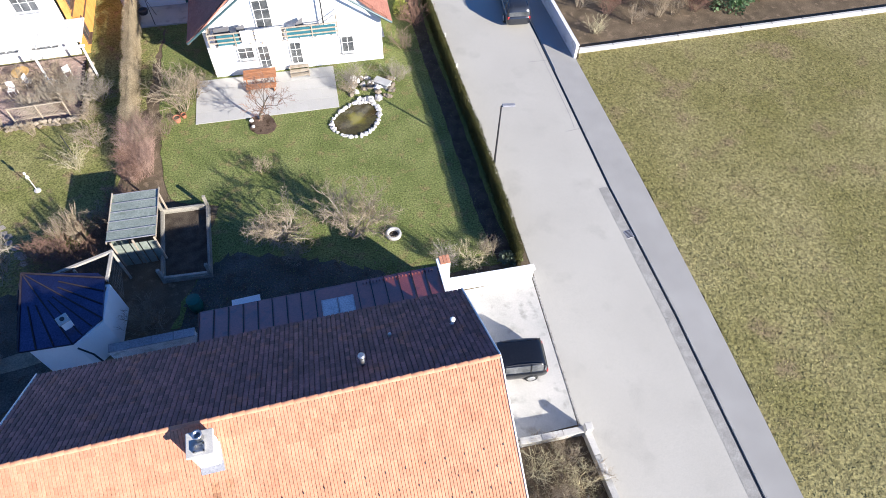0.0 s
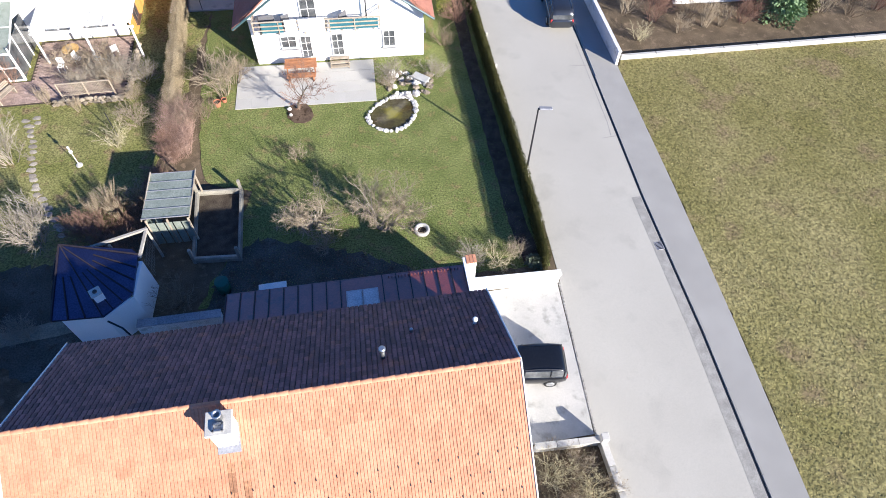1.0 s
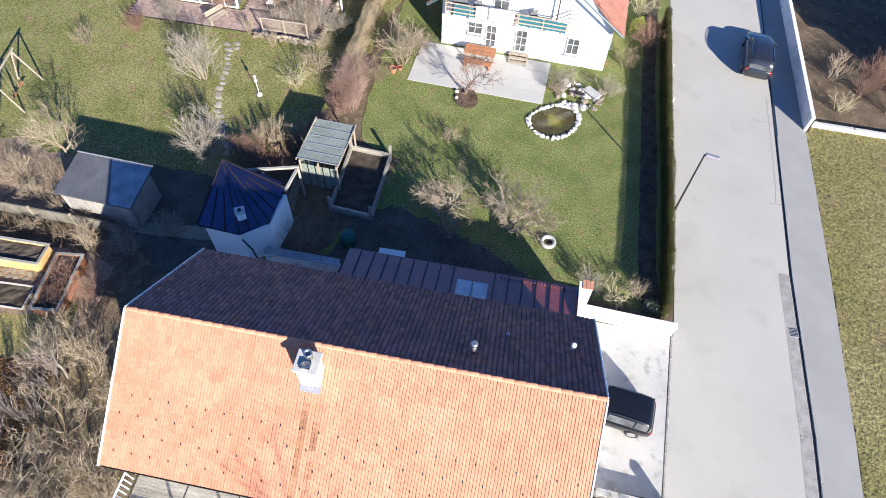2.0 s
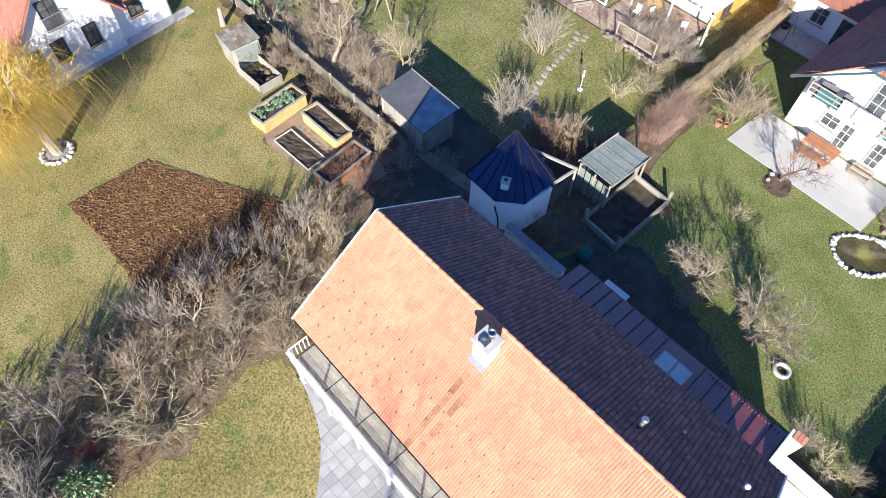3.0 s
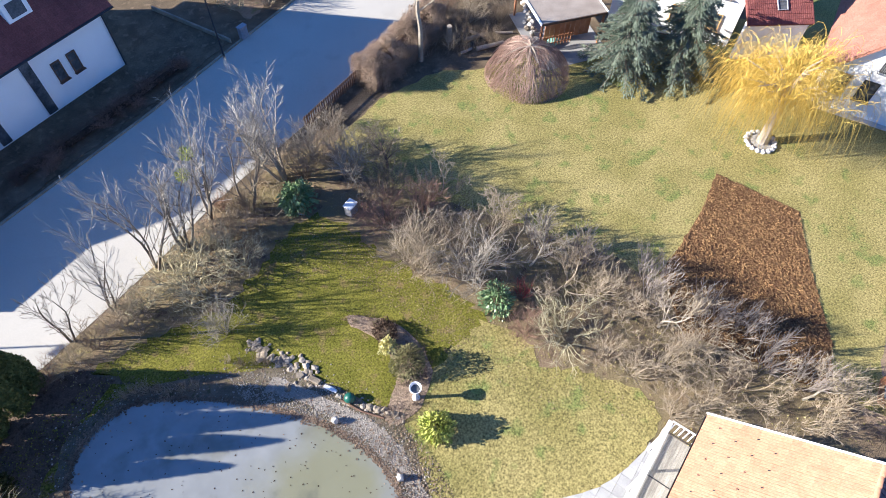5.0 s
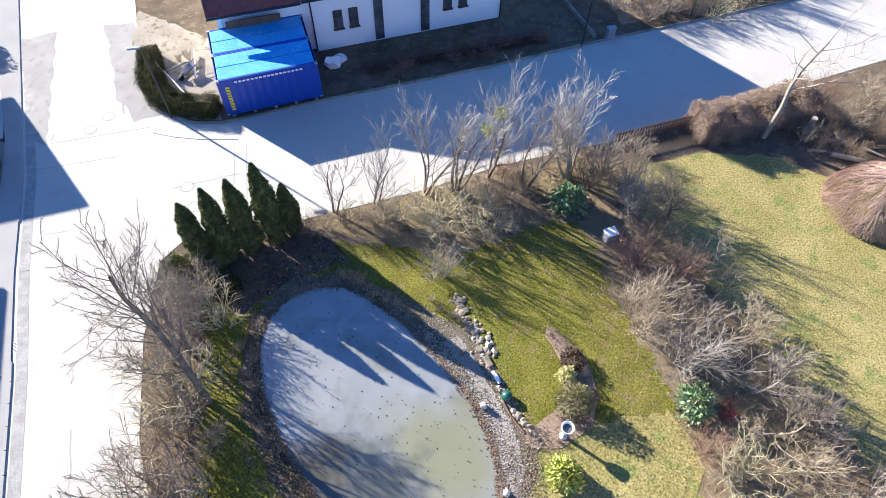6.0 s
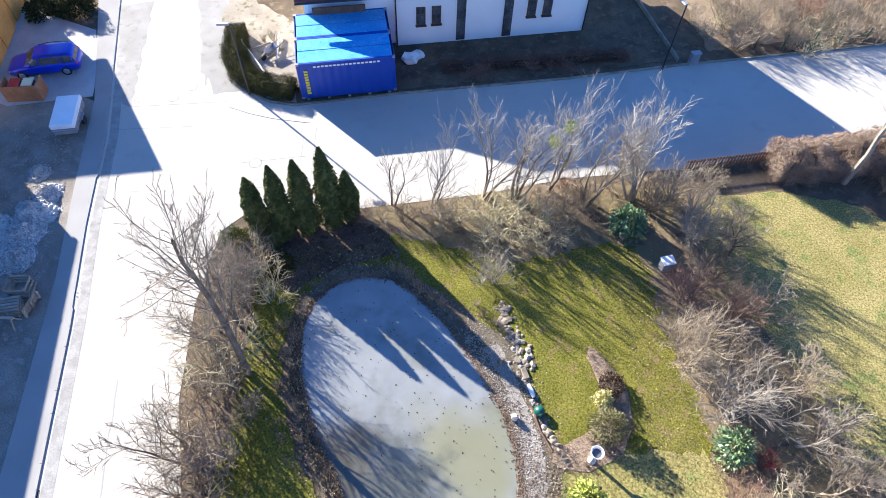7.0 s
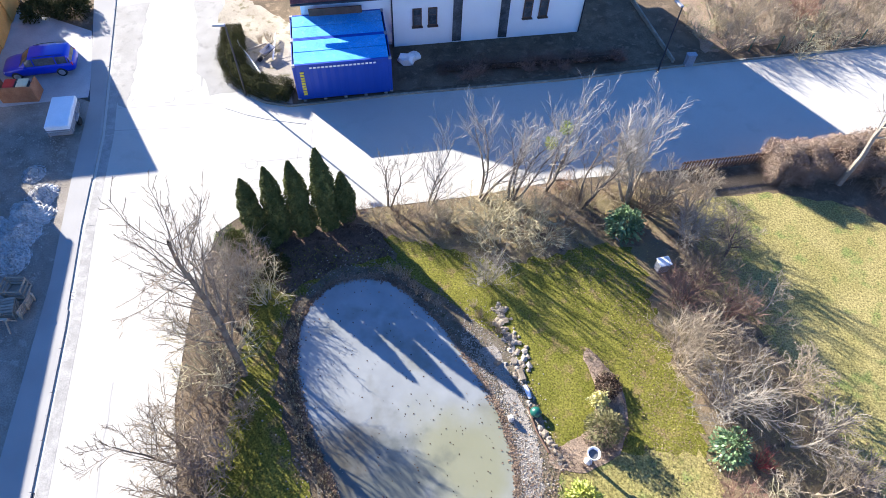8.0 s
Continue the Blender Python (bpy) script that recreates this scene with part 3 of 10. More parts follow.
# the kerb: single stones along the pavement's edge
kerb = thing("kerb", pose(0, 0, 0), "pale concrete kerb stones along the pavement", "kerb", kind="structure")
stone_me = Build().box((0.5, 0, 0.0), (0.985, 0.14, 0.3), 0, 0.015).data("kerb_stone", PAVE)
for (ax, ay), (bx, by) in zip(ROAD_E[1:-1], ROAD_E[2:]):
    L, a = math.dist((ax, ay), (bx, by)), math.degrees(math.atan2(by - ay, bx - ax))
    for k in range(int(L)):
        t = k / int(L)
        x, y = ax + (bx - ax) * t, ay + (by - ay) * t
        if -21 < y < -12.5 or 35 < y:
            continue
        shared("kerb_stone", stone_me, kerb, pose(x, y, -0.068, 0, 0, a) @ Matrix.Diagonal((L / int(L), 1, 1, 1)))

FIELD_P = PAVE_E[1:6] + [(60, -4), (90, 58), (33, 43.0), (9.03, 36.95)]
sheet("field", outline(FIELD_P, 0.5, 0.12, 1), 0.05, FIELD, "olive-brown dry winter meadow", "field")
sheet("building_site_ground", outline([(18.8, -4.6), (22.9, -20.4), (24.8, -27.0), (27.2, -27.6), (31, -26), (50, -26), (50, -4.6)], 0.5, 0.15, 2), 0.03, SITEGROUND,
      "bare dark earth of a building site", "ground")

BELT_P = [(-10.4, -25.2), (-13.5, -25.5), (-15.5, -19), (-18.5, -13.5), (-21, -8), (-22.5, -2), (-24, 7), (-15.5, 5.0), (-13.3, -0.2), (-12.6, -3.4), (-10.2, -4.4), (-8.8, -9.2), (-8.2, -12.5), (-7.0, -17), (-3, -18.4), (5, -18.6), (8.4, -20.8), (6.8, -21.15), (0.2, -23.15), (-4.64, -25.05)]
sheet("shrub_bed", outline(BELT_P, 0.5, 0.2, 12), 0.02, BEDGROUND, "brown leaf litter and thin grass under the shrubs", "ground")
LAWN_N = [(-13.4, 14.2), (-13, 17.2), (-12.9, 22), (-15.8, 22.5), (-17.2, 25.5), (-19.2, 33), (-22, 46), (-2.6, 46), (1.2, 31.4), (4.0, 20.6), (4.3, 19.0), (0, 18), (-1.5, 17.8), (-11, 15)]
sheet("lawn_north", outline(LAWN_N, 0.5, 0.15, 3), 0.03, GRASS_N, "short green garden lawn", "lawn")
LAWN_W = [(-21.5, 46), (-18.8, 26), (-19.3, 20.5), (-20.5, 16.5), (-23.5, 14.5), (-28, 13.5), (-34, 13), (-46, 10), (-60, 12), (-60, 46)]
sheet("lawn_west", outline(LAWN_W, 0.5, 0.2, 4), 0.03, GRASS_W, "olive green lawn of a neighbouring garden", "lawn")
LAWN_SW = [(-60, 0), (-42.5, 4.5), (-36, 6.2), (-31.8, 7.0), (-31.5, 4), (-28, 3), (-24.8, 4.2), (-22.5, 6), (-21.5, 3), (-20.6, -3), (-19.2, -8), (-17.0, -13), (-13.8, -18),
           (-12.2, -21), (-12.4, -24.6), (-17, -26.0), (-21.5, -25.6), (-23.5, -24), (-28.5, -23), (-34, -18), (-60, -12)]
sheet("lawn_southwest", outline(LAWN_SW, 0.5, 0.2, 5), 0.03, GRASS_S, "yellowish green winter lawn", "lawn")
LAWN_S = [(-14.4, -0.9), (-14.5, -2.5), (-13.0, -4.9), (-11.8, -6.2), (-12.2, -7.7), (-11.2, -9.8), (-7.8, -9.4), (-4.6, -8.2), (-3.2, -6.0), (-3.0, -3.5), (-5.8, -2.4), (-7.8, -1.2), (-10.2, -0.2), (-12.6, -0.2)]
sheet("lawn_south", outline(LAWN_S, 0.3, 0.2, 6), 0.034, GRASS_S, "yellowish lawn beside the terrace", "lawn")
MOSS_P = [(5.2, -19.6), (3.2, -16.6), (1.2, -15.2), (-0.9, -13.5), (-2.6, -11.7), (-3.9, -8.8), (-6.3, -8.3), (-9.5, -8.6), (-11.4, -9.3), (-11.2, -12.2), (-10.4, -14.0), (-9.6, -16.3), (-9.3, -19.2), (-8.2, -20.9), (-5.8, -20.5), (-3.2, -19.2),
          (-1.2, -18.6), (1.4, -19.4)]
sheet("mossy_lawn", outline(MOSS_P, 0.3, 0.25, 7), 0.03, MOSS, "bright moss-green lawn by the pond", "lawn")
BANK = [(11.5, -16.5), (10.5, -18), (8, -18.6), (5.2, -19.0), (3.6, -17.6), (8.9, -15.0), (9.1, -12), (8.4, -9.6), (6.8, -7.2), (5.2, -5), (4, -2), (9, -2), (10.2, -6), (10.6, -12)]
sheet("mossy_bank", outline(BANK, 0.4, 0.2, 8), 0.025, MOSS, "mossy strip of grass between pond and trees", "lawn")
sheet("conifer_bed", outline([(12.2, -17.6), (11.8, -19.6), (7.6, -20.4), (5.3, -19.8), (4.4, -18.4), (8.4, -16.4), (9.4, -15.2), (10.6, -15.8)], 0.4, 0.2, 23), 0.029, LITTER, "dark needle litter under the conifers", "ground")

# sheets laid where the house's shadow falls, painted darker than the lawn
sheet("frosted_grass", outline([(-13.2, 14.0), (-13.0, 17.2), (-11.6, 18.8), (-8.5, 18.9), (-5, 18.4), (-1.2, 17.6), (-1.0, 17.0), (-11.0, 13.9)], 0.3, 0.2, 15), 0.034, SHADEGRASS, "grass and litter darkened for the house's shade behind the annex", "ground")
sheet("frosted_grass_west", outline([(-27.6, 14.2), (-24, 15.4), (-21, 16.2), (-19.6, 15.6), (-18.6, 12.2), (-20, 9.5), (-24, 10.6), (-26.5, 12.9)], 0.3, 0.2, 16), 0.034, SHADEGRASS, "grass darkened for the house's shade beside the shed", "ground")
# dark strip painted along the hedge to stand in for its cast shade
sheet("hedge_bed", outline([(-3.2, 45), (-1.0, 36), (0.5, 31), (2.9, 22), (4.0, 19.1), (3.0, 18.9), (1.9, 22), (-0.5, 31), (-1.9, 36), (-4.1, 45)], 0.4, 0.04, 17), 0.034, SOIL, "dark soil strip that deepens the hedge's shade", "flower bed")
sheet("neighbour_lawn", outline([(-60, 4.2), (-46.5, 6.6), (-44, 7.4), (-41, 8.2), (-37.5, 9.0), (-36.3, 10.4), (-40, 10.6), (-43.5, 10.0), (-46.5, 9.6), (-60, 9.2)], 0.4, 0.25, 19), 0.034, GRASS_N, "green strip of lawn behind the garden fence", "lawn")
sheet("dry_border", outline([(-60, 1.5), (-46, 4.5), (-24, 10.6), (-24.6, 13.4), (-30, 13.8), (-36, 13.4), (-46, 11), (-60, 9)], 0.4, 0.25, 18), 0.025, BORDER, "dry brown border behind the garden fence", "ground")

# the driveway, terraces and paths
sheet("driveway", [(4.75, 18.0), (6.45, 10.0), (3.0, 9.0), (1.5, 9.2), (-0.2, 16.6)], 0.035, CONCRETE, "pale concrete driveway slab", "driveway")


def ribbon(name, line, off0, off1, z, material, label, category, y0=-99, y1=99):
    """A thin strip along a line, between two offsets to its right."""
    b = Build()
    for (ax, ay), (bx, by) in zip(line, line[1:]):
        if not (y0 <= min(ay, by) and max(ay, by) <= y1):
            continue
        L = math.dist((ax, ay), (bx, by))
        nx, ny = (by - ay) / L, -(bx - ax) / L
        b.prism([(ax + nx * off0, ay + ny * off0), (bx + nx * off0, by + ny * off0), (bx + nx * off1, by + ny * off1), (ax + nx * off1, ay + ny * off1)], 0.0, z)
    return tagged(b.out(name, material), label, category, kind="structure")


ribbon("gutter_joint", ROAD_E, 0.08, 0.18, 0.026, DARK, "dark slot drain along the kerb", "drain", -4.3, 62)
ribbon("road_repair_strip", ROAD_E, 0.215, 0.75, 0.025, PAVE2, "rougher grey repair strip beside the kerb", "road", -33, 26)
ribbon("lowered_kerb", [(16.75, -27.97), (15.3, -27.6), (13.83, -27.4), (11.47, -27.36)], -0.06, 0.06, 0.045, CONCRETE, "thin flush kerb across the junction mouth", "kerb")
for line in ([(6.0, 38.0), (7.9, 30.4), (8.1, 29.2)], [(5.55, 35.5), (7.6, 35.9)], [(7.55, 28.9), (9.0, 29.4)], [(11.6, -26.9), (10.9, -22.3)], [(10.9, -27.0), (10.2, -22.6)], [(23.4, -26.9), (17.0, -28.4)], [(22.9, -25.0), (18.3, -26.0)], [(14.6, -23.5), (10.9, -24.6)]):
    ribbon("road_joint", line, -0.022, 0.022, 0.024, PAVE, "thin sealed joint in the asphalt", "road")

# worn wheel tracks and rough seams along the road past the junction
for line, w, mt in (([(20.4, -34.5), (19.4, -31.2), (18.9, -29.6)], 0.12, PAVE2), ([(16.2, -9.5), (13.6, -0.5)], 0.06, PAVE),
                    ([(19.6, -20.6), (20.8, -20.3), (21.2, -19.2)], 0.04, PAVE), ([(11.7, 21.0), (9.4, 29.5), (8.4, 33.5)], 0.05, PAVE)):
    ribbon("road_seam", outline(line + line[::-1][1:-1], 0.5, 0.05, 3)[:max(2, int(sum(math.dist(p, q) for p, q in zip(line, line[1:])) / 0.5))], -w / 2, w / 2, 0.0235, mt, "rough darker seam in the asphalt", "road")

# ---- the main house: a long gabled roof over white walls; local x runs along the ridge, y to the north
HOUSE = pose(-14.65, 5.02, 0, 0, 0, 15.24)
RIDGE, EAVE, HALF, LONG = 8.0, 4.78, 4.78, 17.38
house = thing("house", HOUSE, "long white house with a terracotta gable roof and balcony", "house")
PITCH = math.atan2(RIDGE - EAVE, HALF)
SLOPE = math.hypot(RIDGE - EAVE, HALF)


def wall_poly(name, pts, thick, axis, material, parent):
    """An upright wall from its outline in (along, z), with thickness. axis: (origin, direction) in plan; it thickens to the left of it."""
    (ox, oy), (dx, dy) = axis
    nx, ny = -dy, dx
    b = Build()
    n = len(pts)
    b.add([(ox + dx * s, oy + dy * s, z) for s, z in pts] + [(ox + dx * s + nx * thick, oy + dy * s + ny * thick, z) for s, z in pts],
          [tuple(range(n)), tuple(range(n, 2 * n))[::-1]] + [(i, n + i, n + (i + 1) % n, (i + 1) % n) for i in range(n)])
    return b.out(name, material, parent)


wall_poly("wall", [(0, 0), (16.5, 0), (16.5, 5.2), (0, 5.2)], 0.3, ((0.45, -4.0), (1, 0)), PLASTER, house)
wall_poly("wall", [(0, 0), (16.5, 0), (16.5, 5.2), (0, 5.2)], 0.3, ((16.95, 4.0), (-1, 0)), PLASTER, house)
for ox, sgn in ((16.95, 1), (0.45, -1)):
    wall_poly("gable_wall", [(0.31, 0), (7.69, 0), (7.69, 5.15), (4.0, 7.6), (0.31, 5.15)], 0.3, ((ox, -4.0 * sgn), (0, sgn)), PLASTER, house)


def slope_matrix(side):
    """On the roof plane: x along the ridge, y down the slope, z out of it."""
    if side < 0:
        return Matrix.Translation((0, 0, RIDGE)) @ Matrix.Rotation(-PITCH, 4, "X").inverted() @ Matrix(((1, 0, 0, 0), (0, -1, 0, 0), (0, 0, 1, 0), (0, 0, 0, 1)))
    return Matrix.Translation((0, 0, RIDGE)) @ Matrix.Rotation(-PITCH, 4, "X")


def tile_mesh(w, l, lift, gap=0.0):
    """One roof tile, its lower end lifted over the next row: a low wave across, or two flat rolls where it has no gap."""
    prof = [(0.0, 0.0), (0.06, 0.0), (0.13, 0.016), (0.55, 0.021), (0.94, 0.016), (1.0, 0.0)]
    if gap == 0:
        prof = [(0.0, 0.0), (0.06, 0.0), (0.10, 0.022), (0.44, 0.022), (0.47, 0.0), (0.55, 0.0), (0.59, 0.022), (0.96, 0.022), (1.0, 0.0)]
    n = len(prof)
    w, l = w * (1 - gap), l * (1 - gap)
    v = [(w * x, -0.04 if gap == 0 else 0.0, z) for x, z in prof] + [(w * x, l, z + lift) for x, z in prof] + [(w * x, l, z - 0.004) for x, z in prof]
    f = [(i, n + i, n + i + 1, i + 1)[::-1] for i in range(n - 1)] + [(n + i, 2 * n + i, 2 * n + i + 1, n + i + 1)[::-1] for i in range(n - 1)]
    return v, f


def tiled(parent, m, length, slope, w, l, material, keep=None, mesh_name="roof_tiles", flip=False, shape=None, lift=0.028, stain=None, gap=0.0):
    """Covers a roof plane with tiles; those that keep(x, y) picks are pieces of their own."""
    nc, nr = round(length / w), round(slope / l)
    w, l = length / nc, slope / nr
    v, f = tile_mesh(w, l, lift, gap)
    if flip:
        f = [q[::-1] for q in f]
    single = Build().add(v, f).data("roof_tile", material)
    rest, sooty = Build(), Build()
    r = random.Random(5)
    for i in range(nc):
        for j in range(nr):
            x, y = i * w, j * l
            if shape and not shape(x + w / 2, y + l / 2):
                continue
            dz, dx = r.uniform(0, 0.006), r.uniform(-0.006, 0.006)
            if keep and keep(i, j):
                shared("roof_tile", single, parent, m @ Matrix.Translation((x + dx, y, 0.02 + dz)))
            else:
                t = m @ Matrix.Translation((x + dx, y, 0.02 + dz))
                (sooty if stain and stain(x, y, r.random()) else rest).add([tuple(t @ Vector(q)) for q in v], f)
    ob = rest.out(mesh_name, material, parent, smooth=False)
    ob["kind"] = "stuff"
    if sooty.v:
        sooty.out("stained_tiles", TILE_STAIN, parent)["kind"] = "stuff"
    return nc, nr


roofs = {}
# two copies of the tile: the north one has shade put into its colour
for side, material, name in ((-1, TILE_RED, "roof_slope_south"), (1, TILE_SHADE, "roof_slope_north")):
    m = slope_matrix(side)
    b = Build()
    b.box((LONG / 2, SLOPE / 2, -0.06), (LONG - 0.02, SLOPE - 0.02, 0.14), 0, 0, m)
    roof = roofs[side] = b.out("roof", material if side < 0 else SOIL, house, "sunlit terracotta tile slope" if side < 0 else "tile slope darkened for its north-side shade")
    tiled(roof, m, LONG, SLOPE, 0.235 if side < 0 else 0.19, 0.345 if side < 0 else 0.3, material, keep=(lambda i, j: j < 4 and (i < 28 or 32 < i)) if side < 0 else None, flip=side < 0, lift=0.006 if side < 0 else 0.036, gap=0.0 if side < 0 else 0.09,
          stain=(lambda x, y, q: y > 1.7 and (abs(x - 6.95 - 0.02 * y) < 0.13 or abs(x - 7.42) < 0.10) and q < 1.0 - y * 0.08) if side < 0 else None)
    # white verge boards on both gables
    for x in (-0.03, LONG + 0.03):
        Build().box((x, SLOPE / 2 + 0.02, -0.03), (0.06, SLOPE + 0.06, 0.24), 0, 0.01, m).out("verge_board", WHITE, house)
    # the gutter: a half-round trough
    g = Build()
    y, z = SLOPE + 0.07, -0.14
    prof = [(0.075 * math.cos(a), 0.075 * math.sin(a)) for a in [math.pi + k * math.pi / 6 for k in range(7)]]
    pts = prof + [(px * 0.85, pz * 0.85 + 0.004) for px, pz in prof[::-1]]
    vs = [tuple(m @ Vector((x, y + px, z + pz))) for x in (0, LONG) for px, pz in pts]
    k = len(pts)
    g.add(vs, [(i, (i + 1) % k, k + (i + 1) % k, k + i) for i in range(k)] + [tuple(range(k)), tuple(range(k, 2 * k))[::-1]])
    g.out("gutter", METAL_RED if side > 0 else DARK, house)

# ridge caps
cap_b = Build()
prof = [(0.085 * math.cos(a), 0.06 * math.sin(a)) for a in [k * math.pi / 6 for k in range(7)]]
cap_b.add([(0, x, z) for x, z in prof] + [(0.43, x * 1.05, z * 1.05 + 0.008) for x, z in prof] + [(0.43, x * 0.9, z * 0.9) for x, z in prof],
          [(i, i + 1, 8 + i, 7 + i) for i in range(6)] + [(7 + i, 8 + i, 15 + i, 14 + i) for i in range(6)])
cap_me = cap_b.data("ridge_cap", TILE_RED, True)
for k in range(43):
    shared("ridge_cap", cap_me, house, pose(0.02 + k * 0.404, 0, RIDGE + 0.0))

# snow hooks on the south slope, in staggered rows
ms = slope_matrix(-1)
hook_me = Build().box((0, 0, 0.03), (0.04, 0.035, 0.045), 0, 0.008).box((0, -0.03, 0.05), (0.028, 0.06, 0.018)).data("snow_hook", DARK)
for j in range(4):
    for k in range(24):
        x = 0.45 + k * 0.70 + (j % 2) * 0.35
        if x < LONG - 0.3:
            shared("snow_hook", hook_me, roofs[-1], ms @ pose(x, SLOPE - 0.62 - j * 0.69, 0.02))

# chimney with concrete cap, two flues and a sheet apron
ch = thing("chimney", HOUSE @ pose(7.18, -0.9, 7.1), "white plastered chimney with concrete cap and steel flue", "chimney")
Build().box((0, 0, 0.55), (0.70, 0.70, 1.5), 0, 0.02).out("shaft", PLASTER, ch)
Build().box((0, 0, 1.36), (0.86, 0.84, 0.13), 0, 0.02).out("cap", CONCRETE, ch)
Build().lathe([(0.14, 0), (0.14, 0.30), (0.16, 0.30), (0.16, 0.36), (0.11, 0.36), (0.10, 0.1)], 16, (0.02, 0.16, 1.42)).out("flue", STEEL, ch, "round steel flue", True)
fb = Build()
for sx, sy, x, y in ((0.34, 0.06, 0, -0.11), (0.34, 0.06, 0, 0.11), (0.06, 0.28, -0.15, 0), (0.06, 0.28, 0.15, 0)):
    fb.box((x, y - 0.16, 1.47), (sx, sy, 0.10))
fb.out("flue_opening", STEEL, ch)
Build().box((0, 0, 0), (0.76, 0.98, 0.02), 0, 0, pose(0.03, -0.14, 0.258) @ Matrix.Rotation(PITCH, 4, "X")).out("apron", METAL_GREY, ch, "pale sheet metal apron")

for x, y, z, r, h, nm, lab, mt in ((12.63, 1.14, 7.2, 0.09, 0.75, "flue_pipe", "shiny steel flue pipe with a cowl", STEEL),
                                   (16.32, 2.42, 6.35, 0.07, 0.42, "vent_pipe", "short pale roof vent pipe", WHITE),
                                   (13.82, 2.41, 6.35, 0.05, 0.30, "vent_pipe", "small grey roof vent pipe", STEEL)):
    p = thing(nm, HOUSE @ pose(x, y, z), lab, "pipe")
    Build().lathe([(r, -0.2), (r, h), (r * 0.8, h), (r * 0.8, h - 0.05)], 14).out("pipe", mt, p, smooth=True)
    Build().lathe([(r * 1.5, h - 0.03), (r * 1.5, h + 0.05), (r * 0.9, h + 0.10), (r * 0.5, h + 0.10)], 14).out("cowl", mt, p, smooth=True)
    Build().lathe([(r * 2.2, -0.06), (r * 1.3, 0.06)], 14).out("flashing", METAL_GREY, p)

# the balcony on the south side
bal = thing("balcony", HOUSE @ pose(0, 0, 0), "long weathered plank balcony with white rail", "balcony")
for k in range(12):
    Build().box((8.9, -4.12 - k * 0.127, 2.70), (16.6, 0.118, 0.04), 0, 0.006).out("plank", WOOD_OLD, bal)
Build().box((8.9, -5.70, 3.55), (16.9, 0.20, 0.07), 0, 0.015).out("handrail", WHITE, bal, "white painted handrail")
Build().box((8.9, -5.68, 2.62), (16.9, 0.10, 0.26), 0, 0.01).out("edge_beam", WHITE, bal)
for k in range(9):
    Build().box((0.55 + k * 2.08, -5.66, 3.1), (0.09, 0.09, 0.85), 0, 0.01).out("post", WHITE, bal)
    Build().box((0.55 + k * 2.08, -4.9, 2.725), (0.035, 1.5, 0.02)).out("joint_bar", DARK, bal)
    Build().box((0.55 + k * 2.08, -5.6, 1.3), (0.12, 0.12, 2.6), 0, 0.01).out("support_post", WHITE, bal)
for k in range(7):
    Build().box((0.42, -4.3 - k * 0.2, 3.1), (0.03, 0.05, 0.9)).out("baluster", WHITE, bal)
Build().box((0.42, -4.9, 3.55), (0.07, 1.5, 0.05), 0, 0.01).out("handrail", WHITE, bal)
Build().box((8.9, -5.68, 2.90), (16.8, 0.025, 0.09)).out("rail_board", WHITE, bal)

# ---- annex with a standing-seam roof on the north side
annex = thing("annex", HOUSE, "low annex with a red standing-seam metal roof", "annex")
AX0, AX1, AY0, AY1, AZ0, AZ1 = 5.7, 16.95, 4.0, 7.45, 3.45, 2.65
slant = math.hypot(AY1 - AY0, AZ0 - AZ1)
am = Matrix.Translation((AX0, AY0, AZ0)) @ Matrix.Rotation(-math.atan2(AZ0 - AZ1, AY1 - AY0), 4, "X")
wall_poly("wall", [(0, 0), (11.0, 0), (11.0, 2.62), (0, 2.62)], 0.25, ((AX1 - 0.1, AY1 - 0.25), (-1, 0)), DIRTYWHITE, annex)
wall_poly("wall", [(0, 0), (3.1, 0), (3.1, 2.68), (0, 3.36)], 0.25, ((AX0 + 0.15 + 0.25, AY0 + 0.05), (0, 1)), DIRTYWHITE, annex)
aroof = Build().box(((AX1 - AX0) / 2, slant / 2, 0), (AX1 - AX0, slant + 0.1, 0.08), 0, 0.01, am).out("roof", METAL_RED, annex)
npan = 17
for k in range(npan + 1):
    x = k * (AX1 - AX0) / npan
    if 5.6 < x < 6.9:
        continue
    Build().box((x, slant / 2, 0.06), (0.05, slant + 0.08, 0.08), 0, 0, am).out("seam", METAL_SEAM, aroof)
for k in range(2):
    w = Build()
    cx = 5.55 + 0.36 + k * 0.76
    w.box((cx, slant * 0.62, 0.07), (0.74, 1.22, 0.10), 0, 0.01, am)
    fr = w.out("roof_window", METAL_GREY, annex, "grey framed roof window")
    Build().box((cx, slant * 0.62, 0.124), (0.62, 1.08, 0.012), 0, 0, am).out("pane", PALEPANE, fr)
Build().box(((AX1 - AX0) / 2, slant + 0.10, -0.02), (AX1 - AX0, 0.10, 0.10), 0, 0.02, am).out("gutter", METAL_RED, annex)
for k in range(22):
    Build().box((AX1 - AX0 - 0.3 - k * 0.16, slant - 0.16, 0.10), (0.05, 0.02, 0.14), 0, 0, am).out("snow_guard", METAL_RED, annex)

# the tile-capped white wall at the annex's end and the garden wall by the driveway
ew = thing("end_wall", HOUSE, "white plastered end wall with tile coping", "wall")
Build().box((17.1, 5.9, 1.6), (0.28, 3.3, 3.2), 0, 0.02).out("wall", PLASTER, ew)
Build().box((17.1, 5.9, 3.23), (0.40, 3.4, 0.06), 0, 0.015).out("coping", PLASTER, ew)
Build().box((17.3, 7.45, 1.6), (0.5, 0.4, 3.24), 0, 0.02).out("pier", PLASTER, ew)
